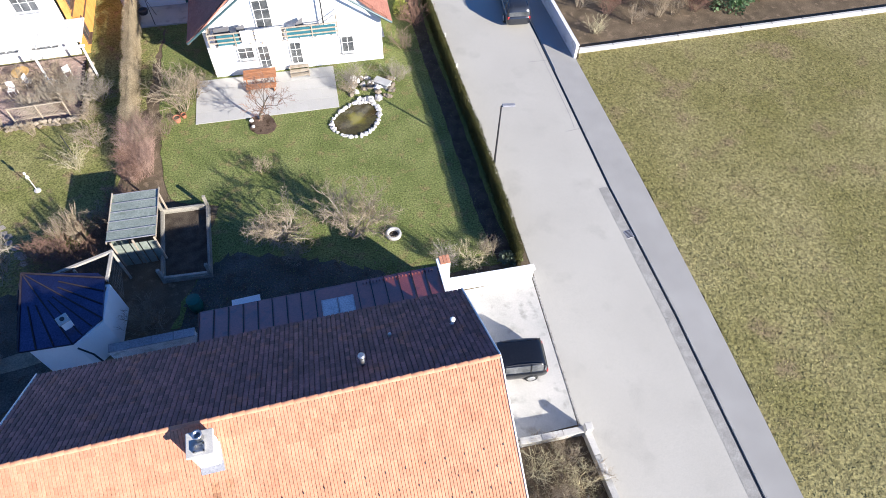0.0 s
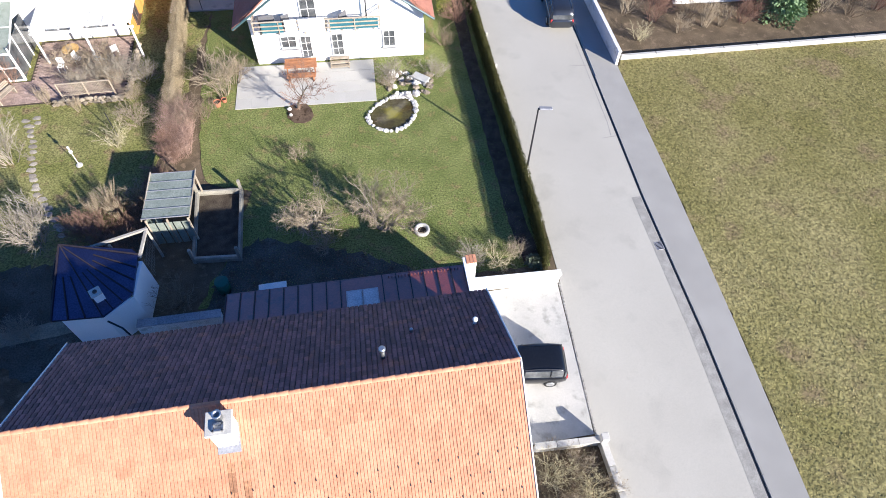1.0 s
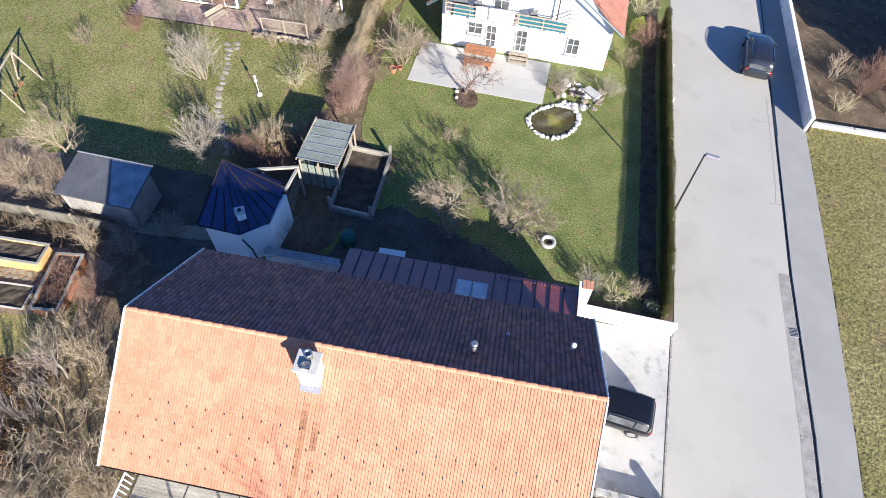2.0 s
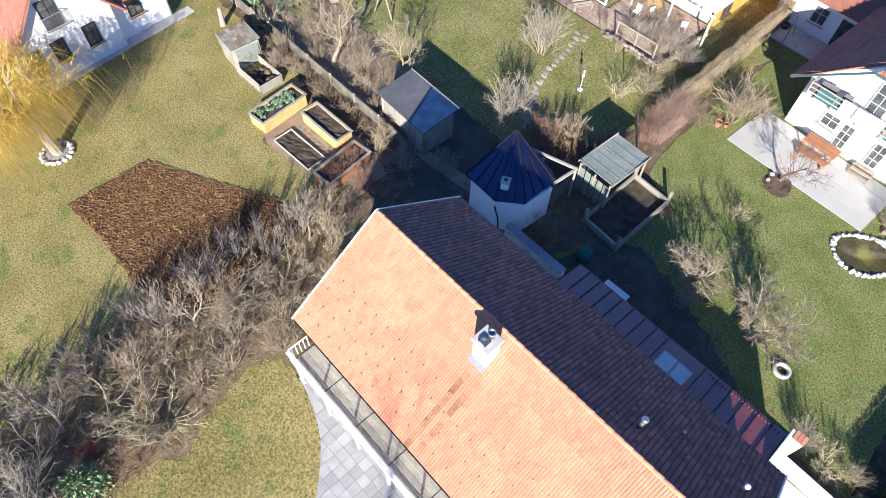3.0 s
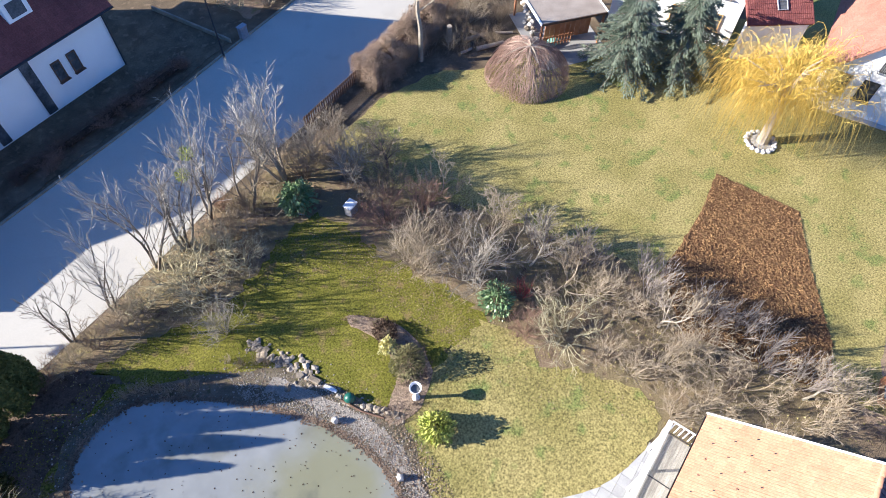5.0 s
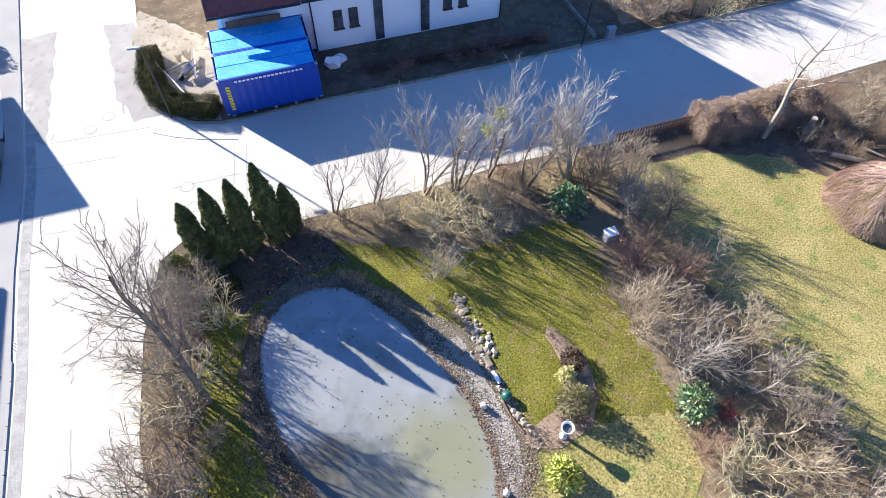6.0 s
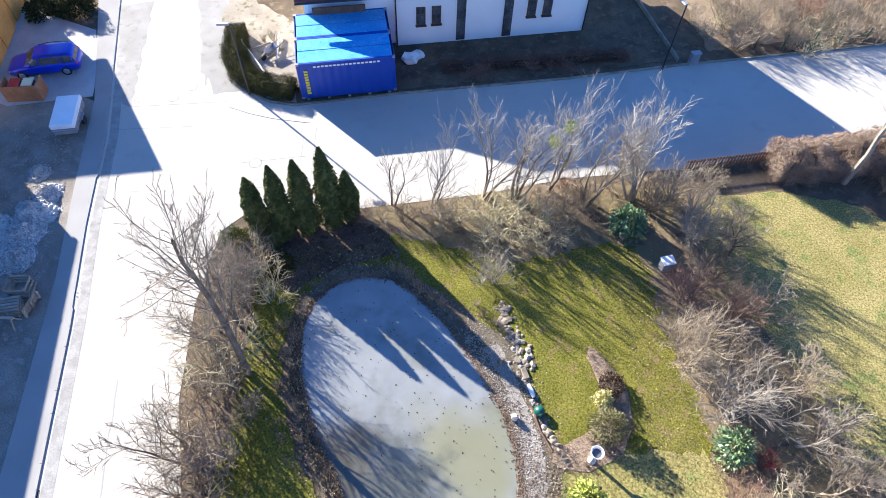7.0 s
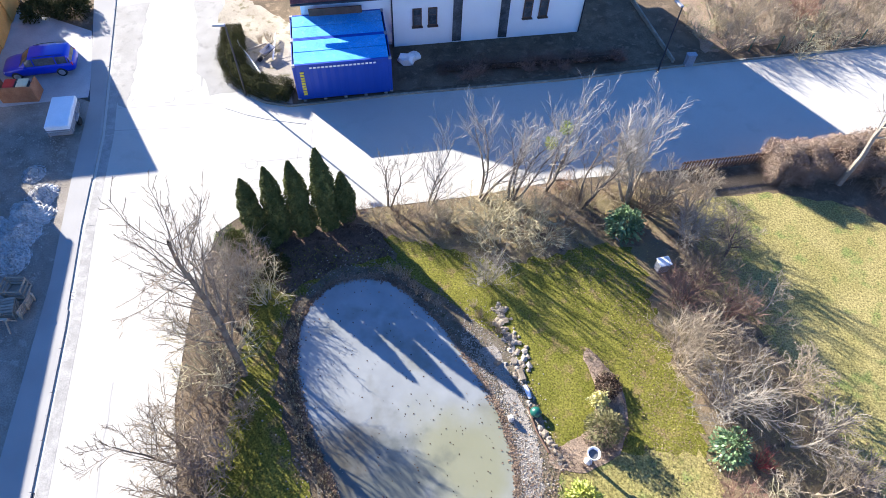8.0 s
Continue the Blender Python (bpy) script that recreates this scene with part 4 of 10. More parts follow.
for k in range(3):
    Build().box((17.13 + k * 0.17, 7.45, 3.27), (0.16, 0.5, 0.05), 0, 0.015).out("coping_tile", TILE_RED, ew)

# ---- neighbouring houses


def window(parent, m, w, h, name="window", bars=1, frame_mat=None, sill=True, door=False):
    """A framed window before a wall: m has x along the wall, y into it, z up, at the lower left corner."""
    fm = frame_mat or WHITE
    b = Build()
    t = 0.07
    for c, s in (((w / 2, 0, t / 2), (w, 0.09, t)), ((w / 2, 0, h - t / 2), (w, 0.09, t)), ((t / 2, 0, h / 2), (t, 0.09, h - 2 * t)), ((w - t / 2, 0, h / 2), (t, 0.09, h - 2 * t))):
        b.box(c, s, 0, 0.008, m)
    fr = b.out(name, fm, parent)
    Build().box((w / 2, 0.01, h / 2), (w - 2 * t, 0.02, h - 2 * t), 0, 0, m).out("pane", GLASSDARK, fr)
    for k in range(bars):
        Build().box((w * (k + 1) / (bars + 1), -0.01, h / 2), (0.03, 0.03, h - 2 * t), 0, 0, m).out("glazing_bar", fm, fr)
    for z in ((0.33, 0.66) if door else (0.6,)):
        Build().box((w / 2, -0.01, h * z), (w - 2 * t, 0.03, 0.022), 0, 0, m).out("glazing_bar", fm, fr)
    if sill:
        Build().box((w / 2, -0.08, -0.03), (w + 0.12, 0.24, 0.04), 0, 0.008, m).out("sill", STEEL if not frame_mat else frame_mat, fr)
    return fr


# the white house to the north, with a half-hipped gable; local x along the front, y back
H2 = pose(-15.41, 32.94, 0, 0, 0, 12.71)
W2, D2 = 11.18, 10.0
h2 = thing("neighbour_house", H2, "white gabled house with red tile roof and balcony", "house")
gable = [(0, 0), (W2, 0), (W2, 3.9), (8.2, 6.15), (3.0, 6.15), (0, 3.9)]
wall_poly("front_wall", gable, 0.3, ((0, 0), (1, 0)), PLASTER, h2)
wall_poly("back_wall", gable, 0.3, ((W2, D2), (-1, 0)), PLASTER, h2)
wall_poly("side_wall", [(0.31, 0), (D2 - 0.31, 0), (D2 - 0.31, 3.9), (0.31, 3.9)], 0.3, ((W2, 0), (0, 1)), PLASTER, h2)
wall_poly("side_wall", [(0.31, 0), (D2 - 0.31, 0), (D2 - 0.31, 3.9), (0.31, 3.9)], 0.3, ((0, D2), (0, -1)), PLASTER, h2)
RX, RZ = W2 / 2, 8.25


def roof_plane(name, parent, a, b, c, d, material, thick=0.14, tw=0.28, tl=0.34, edge=None):
    """A tiled roof plane a-b along the top, d-c along the bottom (c under b); all in the parent's space."""
    a, b, c, d = (Vector(p) for p in (a, b, c, d))
    ex = (c - d).normalized()
    nz = ex.cross(a - d).normalized()
    if nz.z < 0:
        nz = -nz
    bd = Build()
    bd.add([tuple(p) for p in (a, b, c, d)] + [tuple(p - nz * thick) for p in (a, b, c, d)],
           [(0, 1, 2, 3), (7, 6, 5, 4), (0, 4, 5, 1), (1, 5, 6, 2), (2, 6, 7, 3), (3, 7, 4, 0)])
    roof = bd.out(name, material, parent)
    ey = nz.cross(ex)
    if ey.z > 0:
        ey = -ey
    up = -ey
    slope = (a - d).dot(up)
    m = Matrix((ex, ey, nz)).transposed().to_4x4()
    m.translation = d + up * slope
    la, lb = (a - d).dot(ex), (b - d).dot(ex)
    total = (c - d).length
    x0, x1 = min(0, la), max(total, lb)
    m = m @ Matrix.Translation((x0, 0, 0))

    def ok(x, y):
        t = y / slope
        xx = x + x0
        return la * (1 - t) <= xx <= lb + (total - lb) * t

    flip = m.to_3x3().determinant() < 0
    tiled(roof, m, x1 - x0, slope, tw, tl, material, shape=ok, flip=flip)
    if edge:
        bd = Build()
        for p, q in edge:
            p, q = Vector(p), Vector(q)
            bd.tube([p, q], [0.07, 0.07], 6)
        bd.out("eaves_gutter", TEALTRIM, parent)
    return roof


TEALTRIM = plain("teal_grey_gutter", (0.06, 0.11, 0.12), 0.5)
e1, e2, yf, yb = -0.85, W2 + 0.6, -0.85, D2 + 0.8
zl = 3.5
hx1, hx2, hz = 2.85, 8.1, 6.2
roof_plane("roof", h2, (RX, yf + 2.2, RZ), (RX, yb, RZ), (e2, yb, zl), (e2, yf, zl), TILE_2, edge=[((e2, yf, zl - 0.05), (e2, yb, zl - 0.05)), ((e2, yf, zl - 0.05), (hx2, yf, hz - 0.02))])
roof_plane("roof", h2, (RX, yb, RZ), (RX, yf + 2.2, RZ), (e1, yf, zl), (e1, yb, zl), TILE_2, edge=[((e1, yf, zl - 0.05), (e1, yb, zl - 0.05)), ((e1, yf, zl - 0.05), (hx1, yf, hz - 0.02))])
roof_plane("hip_roof", h2, (RX - 0.02, yf + 2.15, RZ), (RX + 0.02, yf + 2.15, RZ), (hx2, yf, hz), (hx1, yf, hz), TILE_2, edge=[((hx1, yf - 0.05, hz - 0.06), (hx2, yf - 0.05, hz - 0.06))])
window(h2, pose(9.0, 3.0, 5.75, 0, 0, 90) @ Matrix.Rotation(radians(-52), 4, "X"), 0.8, 1.1, "roof_window", 0, METAL_GREY, False)
for x, z, w, h, door in ((1.76, 1.25, 1.05, 0.95, 0), (3.02, 0.42, 0.75, 1.75, 1), (5.05, 0.45, 0.8, 1.75, 1), (8.45, 0.93, 0.85, 1.3, 0), (3.35, 3.45, 1.05, 2.0, 1)):
    window(h2, pose(x, -0.05, z), w, h, "balcony_door" if door and z > 3 else "terrace_door" if door else "window", 1, None, not door, bool(door))
window(h2, pose(W2 + 0.05, 0.9, 1.2, 0, 0, 90), 0.9, 1.0)
window(h2, pose(W2 + 0.05, 4.2, 1.2, 0, 0, 90), 0.9, 1.0)
b2 = Build().box((4.4, -0.70, 3.18), (7.9, 1.35, 0.16), 0, 0.02).out("balcony_slab", PLASTER, h2)
for k in range(6):
    Build().box((0.5 + k * 1.56, -1.36, 3.75), (0.06, 0.06, 1.0), 0, 0.008).out("rail_post", WOOD_TAN, b2)
for z in (3.62, 3.92, 4.22):
    Build().box((4.4, -1.36, z), (7.9, 0.05, 0.09), 0, 0.01).out("rail", WOOD_TAN, b2)
    for x in (0.48, 8.32):
        Build().box((x, -0.7, z), (0.05, 1.3, 0.09), 0, 0.01).out("rail", WOOD_TAN, b2)
for x0, x1, mt in ((5.2, 8.2, TEAL), (1.0, 2.3, TEAL)):
    Build().box(((x0 + x1) / 2, -1.31, 3.75), (x1 - x0, 0.02, 0.7), 0, 0.004).out("canvas_screen", mt, b2, "blue-green canvas screen")
for k in range(8):
    Build().box((0.9 + k, -0.68, 3.28), (0.12, 1.2, 0.03)).out("floor_board", WOOD_OLD, b2)
for x0, w in ((2.45, 0.75), (3.3, 1.6)):
    t = Build()
    n = 10
    vs = [(x0 + w * i / n, -1.40 - 0.015 * math.sin(i * 2.1) - (0.03 if z < 4 else 0), z) for z in (3.45, 3.9, 4.28) for i in range(n + 1)]
    vs += [(x, -1.28, z) for x, y, z in vs[-(n + 1):]] + [(x0 + w * i / n, -1.27, 3.7) for i in range(n + 1)]
    t.add(vs, [(r * (n + 1) + i, r * (n + 1) + i + 1, (r + 1) * (n + 1) + i + 1, (r + 1) * (n + 1) + i) for r in range(4) for i in range(n)])
    tagged(t.out("blanket", WHITE), "white blanket hung over the balcony rail", "blanket").matrix_world = H2
for x, w in ((1.3, 1.0), (2.5, 0.55), (6.2, 0.7)):
    s = thing("balcony_armchair", H2 @ pose(x, -0.75, 3.26, 0, 0, 8 * x), "grey covered seat on the balcony", "seat")
    Build().box((0, 0, 0.25), (w, 0.6, 0.4), 0, 0.06).out("seat", CUSHION, s)
    Build().box((0, 0.26, 0.62), (w, 0.14, 0.42), 0, 0.05).out("backrest", CUSHION, s)
p = thing("balcony_pole", H2 @ pose(7.5, -0.4, 3.26), "slim dark parasol pole on the balcony", "pole")
Build().tube([(0, 0, 0), (0, 0, 2.6)], [0.05, 0.04], 8).out("pole", DARK, p)
Build().lathe([(0.25, 0), (0.22, 0.06), (0.06, 0.10)], 12).out("foot", CONCRETE, p)

# steps, bench and table on the terrace
st = thing("door_steps", H2 @ pose(5.45, -0.55, 0), "small wooden steps at the terrace door", "steps")
for k in range(3):
    Build().box((0, -0.25 * k + 0.25, 0.42 - 0.14 * k), (1.25, 0.27, 0.05), 0, 0.01).out("tread", WOOD_TAN, st)
for x in (-0.6, 0.6):
    Build().add([(x - 0.03, 0.4, 0), (x - 0.03, 0.4, 0.42), (x - 0.03, -0.4, 0.12), (x - 0.03, -0.4, 0), (x + 0.03, 0.4, 0), (x + 0.03, 0.4, 0.42), (x + 0.03, -0.4, 0.12), (x + 0.03, -0.4, 0)],
                [(0, 1, 2, 3), (7, 6, 5, 4), (0, 4, 5, 1), (1, 5, 6, 2), (2, 6, 7, 3), (3, 7, 4, 0)]).out("stringer", WOOD_TAN, st)
tb = thing("garden_table", H2 @ pose(2.9, -1.0, 0), "reddish wooden slatted garden table", "table")
for k in range(7):
    Build().box((0, -0.42 + k * 0.14, 0.74), (2.1, 0.125, 0.035), 0, 0.006).out("slat", WOOD_RED, tb)
for x in (-0.9, 0.9):
    for y in (-0.35, 0.35):
        Build().box((x, y, 0.36), (0.08, 0.08, 0.72), 0, 0.008).out("leg", WOOD_RED, tb)
bn = thing("garden_bench", H2 @ pose(2.9, -1.85, 0), "reddish wooden slatted garden bench", "bench", "garden benches")
for k in range(4):
    Build().box((0, -0.2 + k * 0.13, 0.44), (1.9, 0.11, 0.035), 0, 0.006).out("slat", WOOD_RED, bn)
for x in (-0.8, 0.8):
    Build().box((x, 0, 0.21), (0.07, 0.45, 0.42), 0, 0.008).out("leg", WOOD_RED, bn)

# terrace slabs before the house
terr = thing("terrace", H2, "pale grey paved terrace before the house", "terrace", kind="structure")
slab_me = Build().box((0.5, 0.5, 0), (0.997, 0.997, 0.09), 0, 0.001).data("paving_slab", TERRACE)
for i in range(9):
    for j in range(5):
        x, y = -1.3 + i * 1.0, -5.3 + j * 1.02
        if y < -4.4:
            continue
        shared("paving_slab", slab_me, terr, pose(x, y, 0.02))

# the set-back wing of the house with its porch
wg = thing("house_wing", H2 @ pose(-6.6, 6.4, 0), "white house wing with a shaded porch", "house")
wall_poly("wall", [(0, 0), (6.0, 0), (6.0, 3.0), (0, 3.0)], 0.3, ((0, 2.2), (1, 0)), PLASTER, wg)
wall_poly("wall", [(0.02, 0), (4, 0), (4, 3.0), (0.02, 3.0)], 0.3, ((0, 6.2), (0, -1)), PLASTER, wg)
Build().box((3.0, 1.0, 0.06), (6.0, 2.3, 0.16), 0, 0.02).out("porch_slab", CONCRETE, wg)
roof_plane("roof", wg, (0, 5.0, 4.6), (6, 5.0, 4.6), (6, 1.4, 3.0), (0, 1.4, 3.0), TILE_2)
window(wg, pose(2.4, 2.15, 1.0), 1.1, 1.3)
window(wg, pose(4.4, 2.15, 0.2), 0.9, 2.0, "door", 0, GREEN, False, True)
sw = thing("swing_chair", H2 @ pose(-4.9, 6.9, 0.14), "hanging porch swing chair on a dark stand", "swing")
for x in (-0.6, 0.6):
    Build().tube([(x, -0.6, 0), (x * 0.7, 0, 1.9), (x, 0.6, 0)], [0.03] * 3, 6).out("stand", DARK, sw)
Build().tube([(-0.42, 0, 1.9), (0.42, 0, 1.9)], [0.03] * 2, 6).out("crossbar", DARK, sw)
Build().lathe([(0.08, 0.55), (0.3, 0.62), (0.36, 0.85), (0.3, 0.9), (0.2, 0.75)], 12).out("seat", DARK, sw)

# ---- the orange and white house to the north-west, with conservatory and canopy
NW = pose(-29.9, 29.45, 0, 0, 0, 15.24)
nw = thing("larch_house", NW, "white house with orange larch-clad wing", "house")
wall_poly("white_wall", [(0, 0), (14.0, 0), (14.0, 5.2), (0, 5.2)], 0.3, ((-8.0, 4.0), (1, 0)), PLASTER, nw)
wall_poly("larch_wall", [(0.31, 0), (9, 0), (9, 5.6), (0.31, 5.6)], 0.3, ((6.55, 3.7), (0, 1)), WOOD_ORANGE, nw)
for k in range(24):
    Build().box((6.58, 4.15 + k * 0.36, 2.8), (0.05, 0.33, 5.5), 0, 0.01).out("board", WOOD_ORANGE, nw)
for z in (1.5, 2.9, 4.3):
    Build().box((6.63, 8.3, z), (0.06, 8.6, 0.12), 0, 0.01).out("batten", WOOD_DARK, nw)
Build().box((0, 8.6, 5.72), (14.6, 10.0, 0.2), 0, 0.04).out("roof", TILE_2, nw)
for x, z in ((0.9, 1.0), (3.4, 1.0), (0.5, 3.6), (3.6, 3.6)):
    window(nw, pose(x, 3.95, z), 1.5, 1.1, bars=2)
window(nw, pose(6.62, 4.4, 0.5, 0, 0, 90), 1.2, 1.4, frame_mat=WOOD_DARK)
window(nw, pose(6.62, 4.4, 3.2, 0, 0, 90), 1.2, 1.4, frame_mat=WOOD_DARK)
# glass canopy on white posts
cn = thing("canopy", NW, "white framed glass canopy over the patio", "canopy")
Build().box((4.2, 1.45, 2.42), (6.4, 0.14, 0.16), 0, 0.02).out("gutter", WHITE, cn)
for k in range(8):
    Build().box((1.1 + k * 0.88, 2.72, 2.66), (0.07, 2.62, 0.09), 0, 0.01, Matrix.Identity(4)).out("rafter", WHITE, cn)
    if k < 7:
        Build().box((1.1 + k * 0.88 + 0.44, 2.72, 2.72), (0.80, 2.55, 0.015)).out("pane", WHITE, cn, "milky white roof pane")
for x in (1.15, 4.2, 7.2):
    Build().box((x, 1.5, 1.2), (0.12, 0.12, 2.4), 0, 0.015).out("post", WHITE, cn)
# conservatory with slanted white glazing
cs = thing("conservatory", NW @ pose(-7.6, 0, 0), "white framed glazed conservatory", "conservatory")
for k in range(9):
    x = 0.05 + k * 0.93
    Build().tube([(x, 0, 0), (x, 0.05, 2.1), (x, 3.9, 3.3)], [0.055] * 3, 4).out("glazing_bar", WHITE, cs)
    if k < 8:
        Build().box((x + 0.465, 0.02, 1.1), (0.80, 0.02, 1.95)).out("pane", GLASSDARK, cs)
        Build().add([(x + 0.07, 0.08, 2.12), (x + 0.86, 0.08, 2.12), (x + 0.86, 3.85, 3.28), (x + 0.07, 3.85, 3.28), (x + 0.07, 0.08, 2.10), (x + 0.86, 0.08, 2.10), (x + 0.86, 3.85, 3.26), (x + 0.07, 3.85, 3.26)],
                    [(0, 1, 2, 3), (7, 6, 5, 4), (0, 4, 5, 1), (2, 6, 7, 3), (1, 5, 6, 2), (0, 3, 7, 4)]).out("pane", POLYCARB, cs)
for z, y in ((0.12, 0), (1.1, 0.02), (2.12, 0.05)):
    Build().box((3.77, y, z), (7.6, 0.12, 0.10), 0, 0.01).out("rail", WHITE, cs)
for k in range(4):
    Build().box((7.52, 0.1 + k * 1.25, 1.25), (0.08, 0.08, 2.5), 0, 0.01).out("post", WHITE, cs)
    if k < 3:
        Build().box((7.5, 0.72 + k * 1.25, 1.25), (0.02, 1.15, 2.3)).out("pane", GLASSDARK, cs)
for y, z in ((2.0, 2.7),):
    Build().box((3.77, y, z), (7.5, 0.07, 0.07)).out("purlin", WHITE, cs)
# brick patio, stone wall and lattice
pt = thing("brick_patio", NW, "reddish brown brick patio", "patio", kind="structure")
Build().prism([(-7.5, -2.4), (6.4, -2.4), (6.4, 3.9), (0.2, 3.9), (0.2, -0.1), (-7.5, -0.1)], -0.05, 0.05).out("bedding", SOIL, pt)
brick_me = Build().box((0, 0, 0), (0.29, 0.14, 0.06), 0, 0.008).data("brick", BRICKS)
for i in range(20):
    for j in range(15):
        shared("brick", brick_me, pt, pose(0.45 + i * 0.3 + (j % 2) * 0.15, -2.2 + j * 0.15, 0.045))
bb = Build()
for i in range(44):
    for j in range(40):
        x, y = -7.3 + i * 0.31 + (j % 2) * 0.15, -2.2 + j * 0.15
        if not (0.3 < x < 6.6 and j < 15) and (y < -0.2 or 0.4 < x < 6.3):
            bb.box((x, y, 0.045), (0.29, 0.14, 0.06))
bb.out("brick_field", BRICKS, pt)["kind"] = "stuff"
sw2 = thing("dry_stone_wall", NW, "low pale rough stone wall round the patio", "wall")
rr = random.Random(11)
for (x0, y0), (x1, y1) in (((2.2, -2.75), (6.6, -2.75)), ((6.7, -2.6), (6.9, 2.6))):
    L = math.dist((x0, y0), (x1, y1))
    for k in range(int(L / 0.27)):
        for c in range(2):
            t = (k + 0.5 * c) * 0.27 / L
            Build().blob((x0 + (x1 - x0) * t + rr.uniform(-.06, .06), y0 + (y1 - y0) * t + rr.uniform(-.08, .08), 0.14 + 0.25 * c), (0.19, 0.15, 0.13), rr.random() * 50, 0.5, 1).out("stone", ROCK, sw2)
lt = thing("lattice_fence", NW @ pose(2.7, -2.3, 0), "weathered wooden lattice fence with arched top", "fence")
for k in range(-6, 22):
    for s in (1, -1):
        x0 = k * 0.16
        pts = [(x0 + s * t * 0.9, 0.01 * s, 0.45 + t * 0.9) for t in (0, 1)]
        if all(-0.1 < q[0] < 3.3 for q in pts):
            Build().tube(pts, [0.012] * 2, 4).out("slat", WOOD_TAN, lt)
for x in (0, 1.6, 3.2):
    Build().box((x, 0, 0.7), (0.08, 0.08, 1.4), 0, 0.01).out("post", WOOD_TAN, lt)
for z in (0.45, 1.35):
    Build().box((1.6, 0, z), (3.2, 0.05, 0.06), 0, 0.008).out("rail", WOOD_TAN, lt)

# ---- the white house to the south-west: x along its garden front, y away from the garden
SWH = pose(-38.51, -8.0, 0, 0, 0, 111)
wh = thing("old_white_house", SWH, "old white gabled house with yellow-sill windows and red roof", "house")
GX0, GX1, WINGX = -0.35, 6.1, 10.0
wall_poly("gable_wall", [(GX0, 0), (GX1, 0), (GX1, 3.25), (3.0, 6.92), (GX0, 3.0)], 0.35, ((0, 0), (1, 0)), PLASTER, wh)
wall_poly("gable_wall", [(GX0, 0), (GX1, 0), (GX1, 3.25), (3.0, 6.92), (GX0, 3.0)], 0.35, ((0, 7.6), (1, 0)), PLASTER, wh)
wall_poly("side_wall", [(0.36, 0), (7.59, 0), (7.59, 3.2), (0.36, 3.2)], 0.35, ((GX1, 0), (0, 1)), PLASTER, wh)
wall_poly("side_wall", [(0.01, 0), (7.24, 0), (7.24, 2.95), (0.01, 2.95)], 0.35, ((GX0, 7.6), (0, -1)), PLASTER, wh)
wall_poly("wing_wall", [(0.01, 0), (WINGX - GX1, 0), (WINGX - GX1, 2.8), (0.01, 2.8)], 0.35, ((GX1, 0.55), (1, 0)), PLASTER, wh)
wall_poly("wing_wall", [(0.36, 0), (5.4, 0), (5.4, 2.8), (2.75, 4.85), (0.36, 2.9)], 0.35, ((WINGX, 0.55), (0, 1)), PLASTER, wh)
for x, w in ((0.2, 0.8), (1.68, 0.92), (3.83, 0.92)):
    window(wh, pose(x, -0.03, 1.22), w, 1.45, frame_mat=DARK if x > 1 else WOOD_YEL)
    Build().box((x + w / 2, -0.10, 1.19), (w + 0.12, 0.20, 0.07), 0, 0.01).out("sill", WOOD_YEL, wh, "yellow wooden sill")
window(wh, pose(7.2, 0.52, 1.32), 0.98, 1.4, frame_mat=DARK)
Build().box((7.69, 0.44, 1.29), (1.1, 0.20, 0.07), 0, 0.01).out("sill", WOOD_YEL, wh, "yellow wooden sill")
window(wh, pose(2.05, -0.03, 3.42), 1.1, 1.85, frame_mat=DARK, sill=False, door=True)
rail = Build().box((2.6, -0.30, 4.34), (1.34, 0.05, 0.05), 0, 0.01).box((2.6, -0.30, 3.46), (1.34, 0.05, 0.05), 0, 0.01)
for k in range(13):
    rail.box((1.97 + k * 0.105, -0.30, 3.90), (0.022, 0.022, 0.84))
for x in (1.96, 3.24):
    rail.box((x, -0.15, 4.34), (0.05, 0.30, 0.05)).box((x, -0.15, 3.46), (0.05, 0.30, 0.05))
rail.out("balcony_rail", METAL_GREY, wh, "grey metal balcony rail")
roof_plane("roof", wh, (3.0, -0.4, 7.12), (3.0, 8.0, 7.12), (6.9, 8.0, 2.52), (6.9, -0.4, 2.52), TILE_2)
roof_plane("roof", wh, (3.0, 8.0, 7.12), (3.0, -0.4, 7.12), (-0.98, -0.4, 2.45), (-0.98, 8.0, 2.45), TILE_2)
roof_plane("roof", wh, (5.0, 3.3, 5.1), (11.25, 3.3, 5.1), (11.25, 0.0, 2.88), (6.72, 0.0, 2.88), TILE_2)
roof_plane("roof", wh, (11.25, 3.3, 5.1), (5.0, 3.3, 5.1), (6.72, 6.5, 2.88), (11.25, 6.5, 2.88), TILE_2)
Build().tube([(9.93, 0.46, 2.75), (9.93, 0.46, 0.1)], [0.06, 0.06], 8).out("downpipe", STEEL, wh)
sheet("house_apron", [tuple((SWH @ Vector(q)).xy) for q in ((6.1, -0.4, 0), (11.3, -0.3, 0), (11.3, 0.55, 0), (6.1, 0.55, 0), (6.1, -0.02, 0), (0, -0.02, 0), (0, -0.6, 0))], 0.05, CONCRETE, "pale concrete strip along the house wall", "pavement")
wh2 = thing("white_outbuilding", pose(-38.44, -14.96, 0, 0, 0, 120), "white outbuilding with yellow windows and red roof", "house")
wall_poly("wall", [(0, 0), (5.4, 0), (5.4, 5.6), (0, 5.6)], 0.35, ((-8.4, 0), (1, 0)), PLASTER, wh2)
wall_poly("wall", [(0, 0), (2.9, 0), (2.9, 5.6), (0, 5.6)], 0.35, ((-2.95, 0), (1, 0)), PLASTER, wh2)
